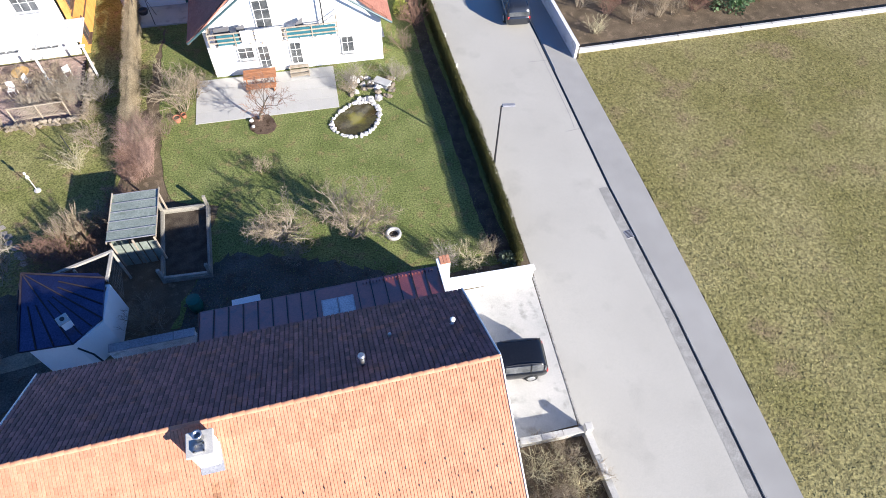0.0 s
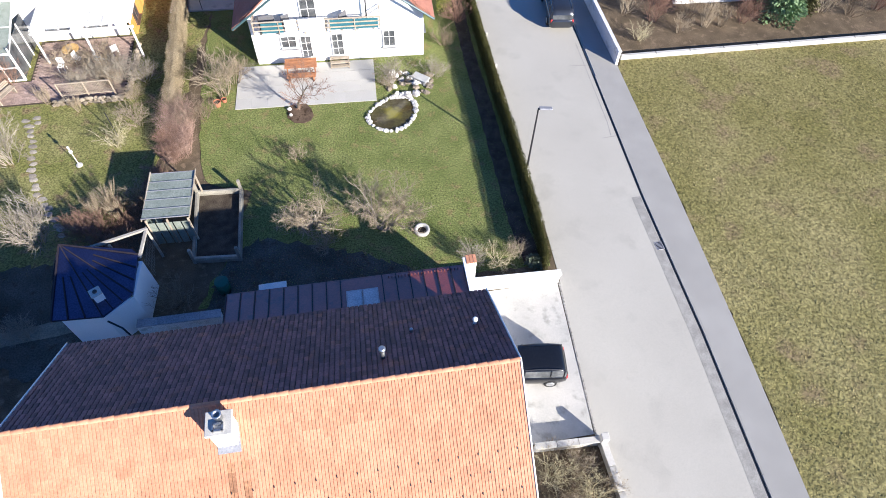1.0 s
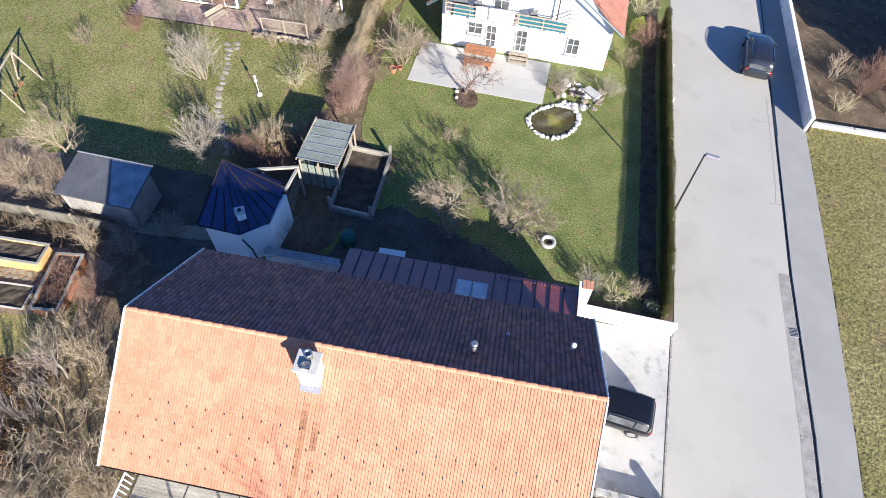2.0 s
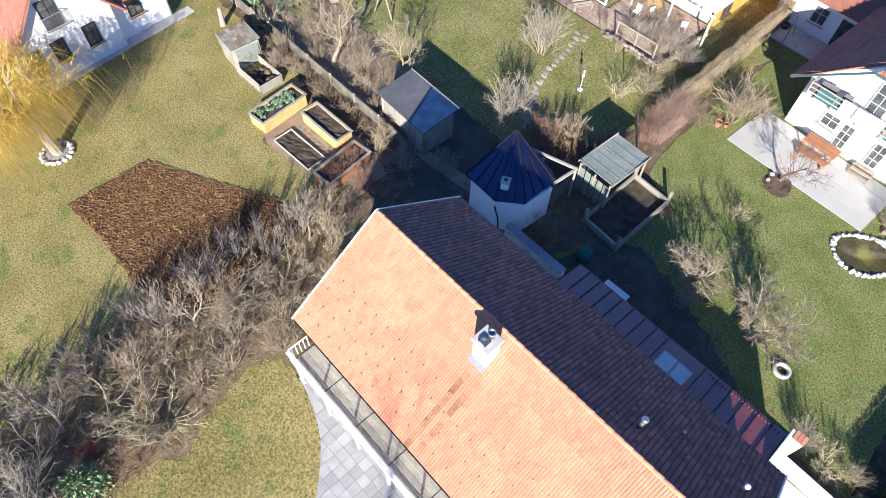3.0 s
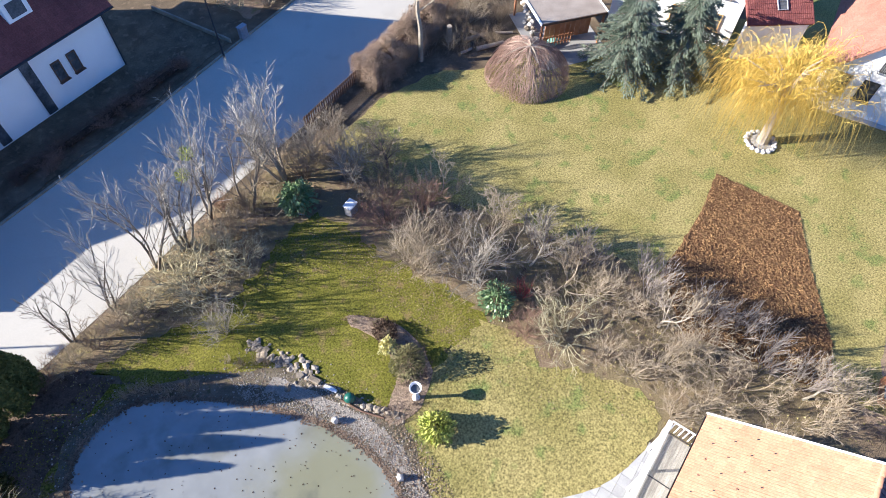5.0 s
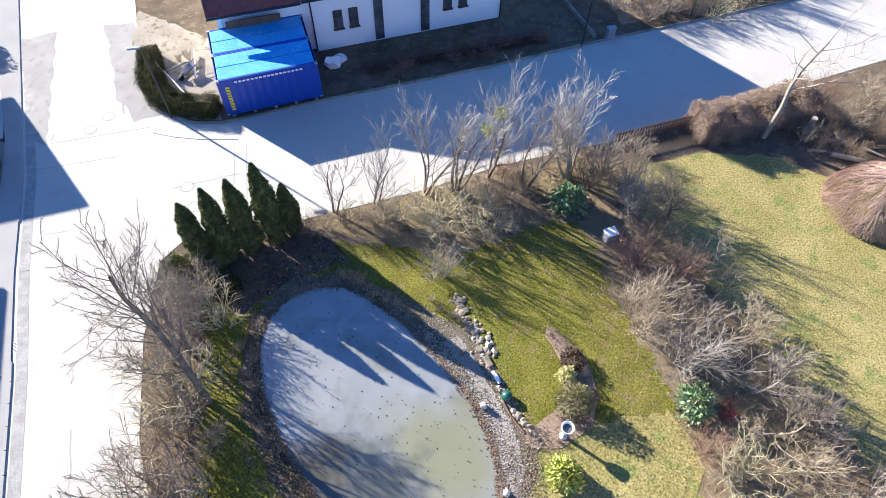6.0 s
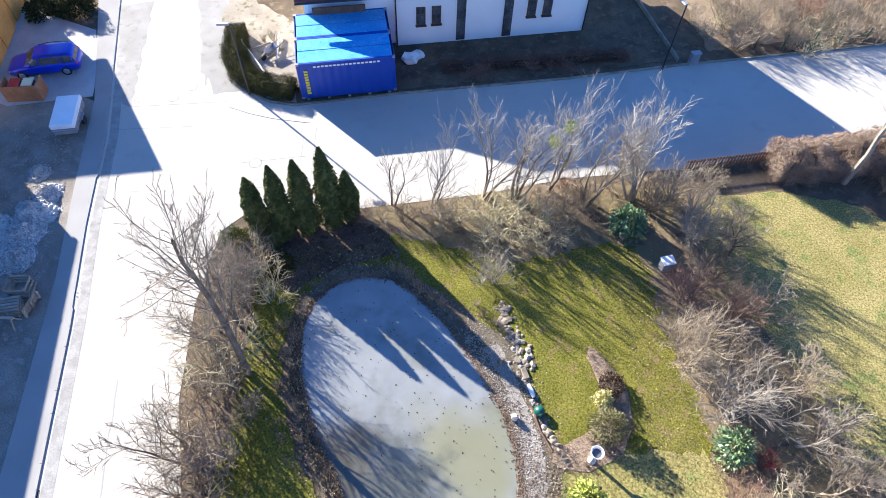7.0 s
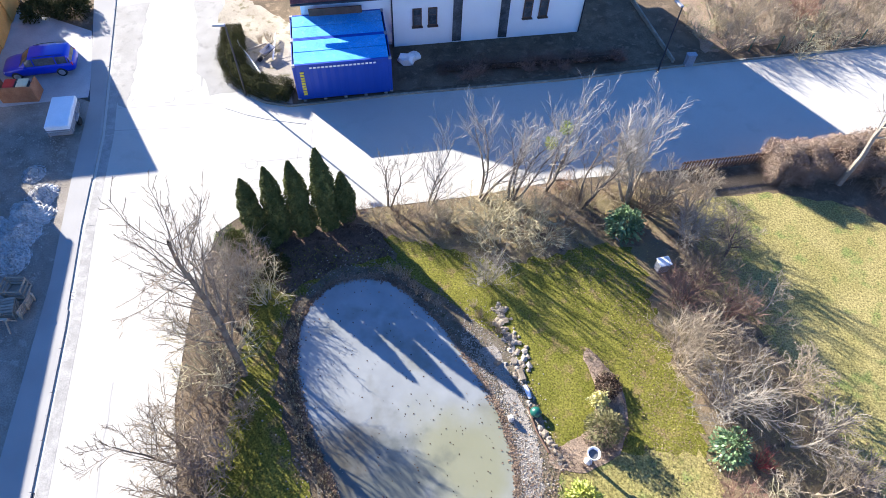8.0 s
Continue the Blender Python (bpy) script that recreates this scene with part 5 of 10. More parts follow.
wall_poly("wall", [(0.36, 0), (5, 0), (5, 5.6), (0.36, 5.6)], 0.35, ((-0.05, 0), (0, 1)), PLASTER, wh2)
for x in (-6.6, -4.4, -1.9):
    for z in (1.2, 3.7):
        window(wh2, pose(x, -0.05, z), 0.85, 1.2, frame_mat=WOOD_YEL)
roof_plane("roof", wh2, (-8.8, 3.2, 7.8), (0.4, 3.2, 7.8), (0.4, -0.3, 5.6), (-8.8, -0.3, 5.6), TILE_2)

lt2 = thing("lean_to", pose(-37.5, -13.8, 0, 0, 0, 143.7), "low annex with a shaded red tile roof", "annex")
wall_poly("wall", [(0, 0), (4.2, 0), (4.2, 2.9), (0, 2.9)], 0.25, ((0, 0.3), (1, 0)), PLASTER, lt2)
# darker maroon tile carries the shade on this red roof
roof_plane("roof", lt2, (-0.1, 2.4, 4.4), (4.3, 2.4, 4.4), (4.3, 0, 2.95), (-0.1, 0, 2.95), TILE_MAROON)
window(lt2, pose(1.9, 0.75, 3.5) @ Matrix.Rotation(math.atan2(1.45, 2.4) - math.pi / 2, 4, "X"), 0.7, 1.0, "roof_window", 0, METAL_GREY, False)

# ---- the white house across the side road
H3 = pose(7.32, -35.46, 0, 0, 0, 180 + 16.22)
h3 = thing("roadside_house", H3, "white house with narrow windows and dark red roof", "house")
wall_poly("wall", [(0, 0), (13.3, 0), (13.3, 4.5), (0, 4.5)], 0.3, ((0, 0), (1, 0)), PLASTER, h3)
wall_poly("wall", [(0.01, 0), (5.49, 0), (5.49, 4.3), (0.01, 4.3)], 0.3, ((-5.5, 0.35), (1, 0)), PLASTER, h3)
wall_poly("gable_wall", [(0.31, 0), (9.8, 0), (9.8, 4.5), (4.9, 9.5), (0.31, 4.5)], 0.3, ((13.3, 0), (0, 1)), PLASTER, h3)
wall_poly("gable_wall", [(0, 0), (9.49, 0), (9.49, 4.2), (4.9, 8.8), (0, 4.2)], 0.3, ((-5.8, 9.8), (0, -1)), PLASTER, h3)
for x in (1.4, 2.45, 9.0, 10.1):
    window(h3, pose(x, -0.05, 1.6), 0.62, 1.35, bars=0, frame_mat=WOOD_DARK)
for x in (4.15, 7.4):
    Build().box((x + 0.3, -0.03, 2.2), (0.62, 0.10, 4.1), 0, 0.01).out("stair_window", GLASSDARK, h3, "tall dark window slit")
roof_plane("roof", h3, (-0.5, 4.9, 10.1), (13.9, 4.9, 10.1), (13.9, -0.6, 4.4), (-0.5, -0.6, 4.4), TILE_MAROON)
roof_plane("roof", h3, (-6.3, 4.9, 9.2), (-0.51, 4.9, 9.2), (-0.51, -0.45, 4.25), (-6.3, -0.45, 4.25), TILE_MAROON)
roof_plane("roof", h3, (-0.51, 4.9, 9.2), (-6.3, 4.9, 9.2), (-6.3, 10.4, 4.25), (-0.51, 10.4, 4.25), TILE_MAROON)
roof_plane("roof", h3, (13.9, 4.9, 10.1), (-0.5, 4.9, 10.1), (-0.5, 10.4, 4.4), (13.9, 10.4, 4.4), TILE_MAROON)
Build().tube([(-6.3, -0.55, 4.2), (-0.52, -0.55, 4.2)], [0.07] * 2, 6).out("gutter", DARK, h3)
Build().tube([(-0.5, -0.68, 4.36), (13.9, -0.68, 4.36)], [0.07] * 2, 6).out("gutter", DARK, h3)
for x in (0.05, 13.25):
    Build().tube([(x, -0.65, 4.36), (x, -0.1, 4.0), (x, -0.1, 0.1)], [0.05] * 3, 6).out("downpipe", DARK, h3)
Build().box((-3.6, -0.12, 3.3), (3.4, 0.10, 0.5), 0, 0.01).out("wall_panel", WOOD_DARK, h3, "dark brown wooden wall panel")
dorm = Build()
dorm.box((9.3, 1.9, 6.5), (1.5, 2.6, 1.5), 0, 0.02)
dorm.out("dormer", PLASTER, h3)
Build().box((9.3, 0.58, 6.4), (0.95, 0.05, 0.9), 0, 0.01).out("dormer_window", GLASSDARK, h3)
for sx in (-1, 1):
    Build().box((9.3 + sx * 0.48, 1.7, 7.42), (1.1, 2.9, 0.08), 0, 0.01, Matrix.Identity(4)).out("dormer_roof", TILE_MAROON, h3)

# ---- the carport on the south-west edge
CP = pose(-27.5, -22.6, 0, 0, 0, 157.7)
cp = thing("carport", CP, "brown flat-roofed carport with boarded back and white edges", "carport")
Build().box((2.35, 2.4, 2.55), (4.7, 4.9, 0.14), 0, 0.03).out("roof", ROOFFELT, cp)
for x in (-0.03, 4.73):
    Build().box((x, 2.4, 2.57), (0.10, 4.95, 0.20), 0, 0.02).out("edge_board", WHITE, cp)
Build().box((2.35, -0.06, 2.52), (4.7, 0.06, 0.16), 0, 0.01).out("fascia", WOOD_DARK, cp)
for x, y in ((0.12, 0.1), (4.58, 0.1), (0.12, 4.6), (4.58, 4.6)):
    Build().box((x, y, 1.24), (0.14, 0.14, 2.48), 0, 0.015).out("post", WOOD_RED, cp)
for k in range(9):
    Build().box((1.2 + k * 0.38, 1.3, 1.1), (0.36, 0.04, 2.2), 0, 0.006).out("wall_board", WOOD_RED, cp)
for z in (0.45, 0.95):
    Build().box((1.5, 0.5, z), (2.4, 0.05, 0.07), 0, 0.008).out("rail", WOOD_RED, cp)
for k in range(11):
    Build().box((0.35 + k * 0.23, 0.5, 0.66), (0.05, 0.03, 0.8)).out("baluster", WOOD_RED, cp)
# the floor's shade is put into a darker grey concrete
sheet("carport_floor", [tuple((CP @ Vector(q)).xy) for q in ((-0.2, -1.6, 0), (4.9, -1.3, 0), (4.9, 4.8, 0), (-0.2, 4.8, 0))], 0.045, ROAD_S, "concrete floor of the carport, greyed for its shade", "pavement")
cw = thing("border_stones", pose(0, 0, 0), "row of pale rough stones beside the carport", "stones")
cr = random.Random(19)
for k in range(34):
    t = k / 33
    Build().blob((-28.7 - 2.9 * t + cr.gauss(0, 0.16), -24.2 - 4.3 * t + cr.gauss(0, 0.12), 0.16 + 0.2 * (k % 2)), (cr.uniform(0.14, 0.26), cr.uniform(0.14, 0.24), 0.16), cr.random() * 40, 0.6, 1).out("stone", STONE if k % 3 else ROCK, cw)
tagged(Build().blob((-29.2, -22.75, 0.22), (0.55, 0.3, 0.28), 8, 0.8, 2).out("tarpaulin", MINT), "crumpled pale green tarpaulin by the carport", "tarpaulin")

# ---- the buildings along the main road whose shade lies on it
eb = thing("timber_house", pose(34.0, -33.6, 0, 0, 0, 16), "timber-clad house beside the parking place", "house")
wall_poly("gable_wall", [(0, 0), (10, 0), (10, 4.5), (6, 7.1), (0, 3.9)], 0.3, ((0, 7.0), (0, -1)), WOOD_ORANGE, eb)
wall_poly("wall", [(0.31, 0), (10, 0), (10, 3.9), (0.31, 3.9)], 0.3, ((0, -3.0), (1, 0)), WOOD_ORANGE, eb)
roof_plane("roof", eb, (-0.5, 1.0, 7.37), (10, 1.0, 7.37), (10, -3.5, 4.36), (-0.5, -3.5, 4.36), TILE_2)
roof_plane("roof", eb, (10, 1.0, 7.37), (-0.5, 1.0, 7.37), (-0.5, 7.5, 3.9), (10, 7.5, 3.9), TILE_2)
for k in range(2):
    Build().box((-0.06, -1.5 + 3.0 * k, 1.1), (0.06, 2.3, 2.1), 0, 0.02).out("garage_door", WOOD_ORANGE, eb)
# plain house out of view, placed to cast the shade on the pavement
sb = thing("shell_house", pose(30.9, -23.5, 0, 0, 0, 106), "plain grey house out of view, added for its shade", "house")
for q, d in (((0, -7.3), (1, 0)), ((15, -7.0), (0, 1)), ((15, 0), (-1, 0)), ((0, -0.3), (0, -1))):
    wall_poly("wall", [(0, 0), (15 if d[1] == 0 else 6.7, 0), (15 if d[1] == 0 else 6.7, 4.75), (0, 4.75)], 0.3, (q, d), CONCRETE, sb)
Build().box((7.5, -3.65, 4.82), (15.2, 7.5, 0.2), 0, 0.03).out("roof", CONCRETE, sb)

# ---- vehicles


def car(m, L, W, Hh, paint, label):
    """A parked estate car; local x runs from its rear to its nose."""
    c = thing("car", m, label, "car")
    st = [(-0.5, 0.46, 0.76, 0.66), (-0.492, 0.36, 0.90, 0.82), (-0.47, 0.28, 0.985, 0.925), (-0.41, 0.22, 1.0, 0.98), (-0.25, 0.20, 1.0, 1.0), (0.0, 0.20, 0.985, 1.0), (0.2, 0.20, 0.96, 1.0), (0.32, 0.21, 0.90, 0.985),
          (0.41, 0.23, 0.82, 0.94), (0.46, 0.27, 0.74, 0.86), (0.487, 0.34, 0.66, 0.75), (0.5, 0.44, 0.58, 0.60)]
    belt = Hh * 0.62
    half = ((0.80, 0.0, 0), (0.95, 0.16, 0), (1.0, 0.45, 0), (0.99, 0.74, 0), (0.955, 0.92, 0), (0.88, 1.0, 0), (0.5, 1.0, 0.02))
    b = Build()
    for x, z0, zt, w in st:
        hw, zt = W / 2 * w, zt * belt
        ring_ = [(x * L, hw * f, z0 * 0.9 + (zt - z0 * 0.9) * t + up) for f, t, up in half]
        b.v += ring_ + [(px, -py, pz) for px, py, pz in ring_[::-1]]
    k = len(half) * 2
    for i in range(len(st) - 1):
        b.f += [(i * k + j, i * k + (j + 1) % k, (i + 1) * k + (j + 1) % k, (i + 1) * k + j) for j in range(k)]
    b.f += [tuple(range(k))[::-1], tuple(range((len(st) - 1) * k, len(st) * k))]
    b.out("body", paint, c, smooth=True)
    zb = belt - 0.02
    cab = [(-0.480, 0.00, 0.86), (-0.462, 0.45, 0.88), (-0.435, 0.86, 0.89), (-0.40, 0.955, 0.90), (-0.28, 1.0, 0.91), (-0.10, 1.0, 0.91), (0.02, 0.97, 0.90), (0.075, 0.90, 0.89), (0.15, 0.50, 0.90), (0.235, 0.0, 0.88)]
    sec = ((1.0, 0.0), (0.965, 0.40), (0.885, 0.84), (0.82, 0.945), (0.55, 0.99), (0.0, 1.0))
    pts = []
    for x, t, w in cab:
        ring_ = [(x * L, W / 2 * w * f, zb + (Hh - zb) * t * u) for f, u in sec]
        pts.append(ring_ + [(px, -py, pz) for px, py, pz in ring_[-2::-1]])
    n = len(pts[0])
    glass, skin = Build(), Build()
    for bd in (glass, skin):
        bd.v = [q for r in pts for q in r]
    for i in range(len(cab) - 1):
        for j in range(n - 1):
            side = j < 2 or j > n - 4
            pane = (side and 1 <= i <= 7) or (not side and (i in (0, 7, 8)))
            (glass if pane else skin).f.append((i * n + j, i * n + j + 1, (i + 1) * n + j + 1, (i + 1) * n + j))
    glass.out("glazing", GLASSDARK, c, "dark car windows", smooth=True)
    skin.out("roof", paint, c, smooth=True)
    for s in (1, -1):
        for f in (2, 4, 6, 8):
            e = [Vector(q) for q in pts[f][:4]]
            Build().tube([(q.x, s * q.y * 1.005, q.z) for q in e], [0.04, 0.035, 0.035, 0.03], 5).out("pillar", paint, c)
        Build().tube([(pts[3][3][0], s * pts[3][3][1], Hh - 0.03), (pts[4][3][0], s * pts[4][3][1], Hh + 0.03), (pts[5][3][0], s * pts[5][3][1], Hh + 0.03), (pts[6][3][0], s * pts[6][3][1], Hh - 0.05)], [0.02] * 4, 6).out("roof_rail", DARK, c)
        Build().box((0.15 * L, s * (W / 2 + 0.07), belt + 0.04), (0.12, 0.18, 0.12), 0, 0.03).out("mirror", paint, c)
        for xw in (-0.30, 0.31):
            mt = pose(xw * L, s * (W / 2 - 0.085), 0.31, 90)
            tyre_b = Build().lathe([(0.20, -0.10), (0.29, -0.11), (0.315, -0.07), (0.315, 0.07), (0.29, 0.11), (0.20, 0.10)], 20)
            tyre_b.v = [tuple(mt @ Vector(q)) for q in tyre_b.v]
            tyre = tyre_b.out("wheel", RUBBER, c)
            rim = Build().lathe([(0.06, -0.115), (0.19, -0.115), (0.205, -0.10), (0.205, 0.10), (0.19, 0.115), (0.06, 0.115)], 14)
            rim.v = [tuple(mt @ Vector(q)) for q in rim.v]
            rim.out("rim", STEEL, tyre)
        Build().box((-0.474 * L, s * W * 0.40, belt * 0.84), (0.12, 0.16, 0.24), 0, 0.03).out("tail_light", RED, c, "red tail light")
        Build().box((0.452 * L, s * W * 0.34, belt * 0.66), (0.14, 0.30, 0.12), 0, 0.03).out("headlight", STEEL, c)
    Build().box((-0.497 * L, 0, belt * 0.72), (0.02, 0.5, 0.11), 0, 0.004).out("number_plate", WHITE, c, "blank white number plate")
    return c


car(pose(3.05, 12.75, 0.035, 0, 0, 188), 4.1, 1.74, 1.5, CARBLACK, "black estate car parked on the driveway")
car(pose(29.55, -29.6, 0.05, 0, 0, 19), 4.45, 1.74, 1.48, CARBLUE, "bright blue estate car on the parking place")
car(pose(4.6, 41.4, 0.02, 0, 0, 98), 4.6, 1.85, 1.6, CARGREY, "dark grey car parked beside the pavement")

# ---- lamp posts


def street_lamp(m, h, arm, label):
    s = thing("street_lamp", m, label, "street lamp", "street lamps")
    Build().tube([(0, 0, 0), (0, 0, 0.8), (0, 0, h)], [0.075, 0.06, 0.045], 10).out("post", DARK, s)
    Build().tube([(0, 0, h - 0.1), (arm * 0.4, 0, h + 0.05), (arm, 0, h + 0.02)], [0.03] * 3, 8).out("arm", DARK, s)
    Build().box((arm + 0.05, 0, h + 0.03), (0.72, 0.26, 0.12), 0, 0.04).out("lamp_head", METAL_GREY, s, "pale grey lamp head")
    return s


street_lamp(pose(2.95, 26.05, 0, 0, 0, 5), 4.6, 0.35, "slim dark street lamp beside the hedge")
street_lamp(pose(15.83, -29.27, 0, 0, 0, 10), 5.3, 0.3, "slim dark street lamp at the junction corner")
street_lamp(pose(-10.84, -35.6, 0, 0, 0, -60), 5.1, 0.3, "slim dark street lamp beside the side road")

# ---- walls by the driveway
gw = thing("garden_wall", pose(0.05, 16.75, 0, 0, 0, 13.2), "white rendered garden wall with stone coping", "wall")
Build().box((2.45, 0.2, 0.42), (4.9, 0.26, 0.84), 0, 0.015).out("wall", PLASTER, gw)
Build().box((2.45, 0.2, 0.87), (5.0, 0.36, 0.06), 0, 0.015).out("coping", PLASTER, gw)
lw = thing("low_garden_wall", pose(0, 0, 0), "low weathered concrete wall round a shrub bed", "wall")
for (x0, y0), (x1, y1) in (((3.7, 8.95), (6.6, 9.6)), ((6.75, 9.5), (7.75, 6.4)), ((7.75, 6.4), (10.2, -1.0))):
    L, a = math.dist((x0, y0), (x1, y1)), math.degrees(math.atan2(y1 - y0, x1 - x0))
    mm = pose(x0, y0, 0, 0, 0, a)
    Build().box((L / 2, 0, 0.28), (L - 0.05, 0.22, 0.56), 0, 0.02, mm).out("wall", CONCRETE, lw)
    for k in range(max(1, int(L / 0.9))):
        n = max(1, int(L / 0.9))
        Build().box(((k + 0.5) * L / n, 0, 0.59), (L / n - 0.02, 0.30, 0.07), 0, 0.012, mm).out("coping_stone", CONCRETE, lw)
Build().box((6.75, 9.62, 0.5), (0.34, 0.34, 1.0), 13, 0.02).out("pier", CONCRETE, lw)
db = thing("drain_strip", pose(0, 0, 0), "dark paved drainage strip across the driveway mouth", "drain", kind="structure")
sett = Build().box((0, 0, 0), (0.16, 0.1, 0.06), 0, 0.012).data("sett", GRAVEL)
for k in range(52):
    t = k / 51
    shared("sett", sett, db, pose(4.85 + 1.72 * t, 17.95 - 8.1 * t, 0.03, 0, 0, -78))
gr = thing("drain_grate", pose(10.38, 21.0, 0.03, 0, 0, -70), "dark iron drain grate set in the road", "drain")
Build().box((0, 0, 0), (0.52, 0.44, 0.012), 0, 0.003).out("frame", METAL_GREY, gr)
for k in range(6):
    Build().box((-0.2 + k * 0.08, 0, 0.008), (0.035, 0.36, 0.008)).out("slot", DARK, gr)
for x, y, a in ((20.55, -13.6, -73), (23.1, -27.6, -70)):
    copy_thing(gr, pose(x - 0.35, y, 0.022, 0, 0, a))
for x, y in ((19.77, -29.36), (20.59, -28.21), (13.77, -23.6), (13.06, -22.16)):
    mh = thing("manhole_cover", pose(x, y, 0.02), "round iron manhole cover in the road", "manhole cover", "manhole covers")
    Build().lathe([(0.40, 0), (0.40, 0.004), (0.36, 0.004)], 24).out("frame", PAVE2, mh)
    Build().lathe([(0.33, 0.001), (0.33, 0.006), (0.30, 0.007)], 24).out("cover", ROADMAT, mh)

# ---- the small garden pond with its stone rim
P1 = rounded([(-7.25, 29.19), (-6.95, 28.3), (-5.8, 27.8), (-4.75, 28.4), (-4.4, 29.46), (-4.5, 30.55), (-5.28, 31.0), (-6.34, 30.55)], 2)
gp_ = thing("garden_pond", pose(0, 0, 0), "small murky pond with a rim of white stones", "pond")
Build().prism(P1, 0.0, 0.045).out("water", WATER, gp_)
rr = random.Random(21)
for i in range(len(P1)):
    (x0, y0), (x1, y1) = P1[i], P1[(i + 1) % len(P1)]
    n = max(1, round(math.dist((x0, y0), (x1, y1)) / 0.26))
    for k in range(n):
        t = (k + rr.random() * 0.4) / n
        cx, cy = x0 + (x1 - x0) * t, y0 + (y1 - y0) * t
        o = Vector((cx + 5.85, cy - 29.4)).normalized() * 0.12
        Build().blob((cx + o.x, cy + o.y, 0.07), (rr.uniform(0.09, 0.22), rr.uniform(0.09, 0.20), rr.uniform(0.07, 0.11)), rr.random() * 60, 0.7, 2).out("rim_stone", STONE, gp_)
rk = thing("rockery", pose(0, 0, 0), "heap of white rocks beside the garden pond", "rocks")
for k in range(46):
    x, y = rr.uniform(-6.6, -3.5), rr.uniform(30.8, 33.4)
    s = rr.uniform(0.10, 0.30)
    if y > 30.7 + abs(x + 5) * 0.25:
        Build().blob((x, y, s * 0.45), (s, s * rr.uniform(0.7, 1.1), s * 0.7), rr.random() * 60, 0.7, 2).out("rock", STONE if k % 3 else ROCK, rk)
bs = thing("pond_bench", pose(-4.35, 32.6, 0, 0, 0, -25), "small grey stone slab bench", "bench")
Build().box((0, 0, 0.42), (1.15, 0.6, 0.09), 0, 0.02).out("top", SLAB, bs)
for x in (-0.4, 0.4):
    Build().box((x, 0, 0.19), (0.18, 0.5, 0.38), 0, 0.02).out("block", SLAB, bs)
ring = thing("tyre_planter", pose(-2.76, 20.43, 0.03), "pale ring planter lying on the lawn", "planter")
Build().lathe([(0.26, 0), (0.42, 0.0), (0.45, 0.10), (0.42, 0.22), (0.33, 0.24), (0.27, 0.18), (0.26, 0.02)], 20).out("ring", CONCRETE, ring, smooth=True)
Build().lathe([(0.25, 0.0), (0.25, 0.06)], 16).out("soil", SOIL, ring)
tbd = tagged(Build().prism(outline(rounded([(-12.5, 28.46), (-11.4, 27.6), (-10.6, 28.39), (-11.0, 29.5), (-12.3, 29.5)], 1), 0.3, 0.08, 4), 0.0, 0.07).out("tree_bed", LITTER), "leafy bed round a small tree", "flower bed", kind="structure")
for x, y, s in ((-12.3, 28.9, 0.16), (-12.1, 28.4, 0.13), (-11.9, 29.3, 0.14)):
    tagged(Build().blob((x, y, 0.12), (s, s, s * 0.8), x, 0.4, 1).out("bed_stone", STONE), "white stone in the tree bed", "stone", "bed stones")
for x, y, r in ((-16.9, 28.7, 0.22), (-16.6, 29.1, 0.16)):
    pt_ = thing("flower_pot", pose(x, y, 0.03), "terracotta flower pot on the lawn", "pot", "flower pots")
    Build().lathe([(r * 0.7, 0), (r, r * 1.5), (r * 1.1, r * 1.5), (r * 1.1, r * 1.7), (r * 0.92, r * 1.7), (r * 0.85, r * 1.3)], 16).out("pot", TERRA, pt_)
    Build().lathe([(r * 0.85, r * 1.2), (r * 0.85, r * 1.45)], 12).out("soil", SOIL, pt_)

# ---- the octagonal tower room behind the house
oc = thing("garden_room", pose(0, 0, 0), "white corner pavilion with fan-shaped dark metal roof", "pavilion")
OCT = [(-19.6, 14.9), (-18.35, 11.75), (-16.45, 12.15), (-15.55, 13.35), (-15.9, 15.35)]
for i in range(4):
    (x0, y0), (x1, y1) = OCT[i], OCT[i + 1]
    L = math.dist((x0, y0), (x1, y1))
    wall_poly("wall", [(0.0, 0), (L, 0), (L, 2.36), (0.0, 2.36)], 0.25, ((x0, y0), ((x1 - x0) / L, (y1 - y0) / L)), PLASTER, oc)
wall_poly("back_wall", [(0.0, 0), (3.5, 0), (3.5, 2.36), (0, 2.36)], 0.25, ((-16.0, 15.2), (-0.991, -0.134)), DIRTYWHITE, oc)
apex = Vector((-19.75, 15.35, 3.12))
edge = [Vector((-20.00, 14.68, 2.54)), Vector((-18.73, 11.64, 2.48)), Vector((-16.50, 12.13, 2.48)), Vector((-15.61, 13.47, 2.48)), Vector((-16.15, 15.59, 2.54)), Vector((-16.50, 15.80, 2.63))]
rb = Build()
rb.add([tuple(apex)] + [tuple(p) for p in edge], [(0, i, i + 1) for i in range(1, 6)])
rb.add([tuple(p - Vector((0, 0, 0.12))) for p in [apex] + edge], [(0, i + 1, i) for i in range(1, 6)])
n = 7
rb.f += [(i, n + i, n + i + 1, i + 1) for i in range(1, 6)]
oroof = rb.out("roof", METAL_DARK, oc, "dark standing-seam fan roof")
for p in edge[1:5]:
    Build().tube([apex + Vector((0, 0, 0.02)), p + Vector((0, 0, 0.03))], [0.04, 0.045], 4).out("seam", METAL_SEAM, oroof)
for i in range(1, 5):
    for t in (0.33, 0.66):
        q = edge[i - 1].lerp(edge[i], t)
        Build().tube([q.lerp(apex, 0.55) + Vector((0, 0, 0.02)), q + Vector((0, 0, 0.03))], [0.035, 0.04], 4).out("seam", METAL_SEAM, oroof)
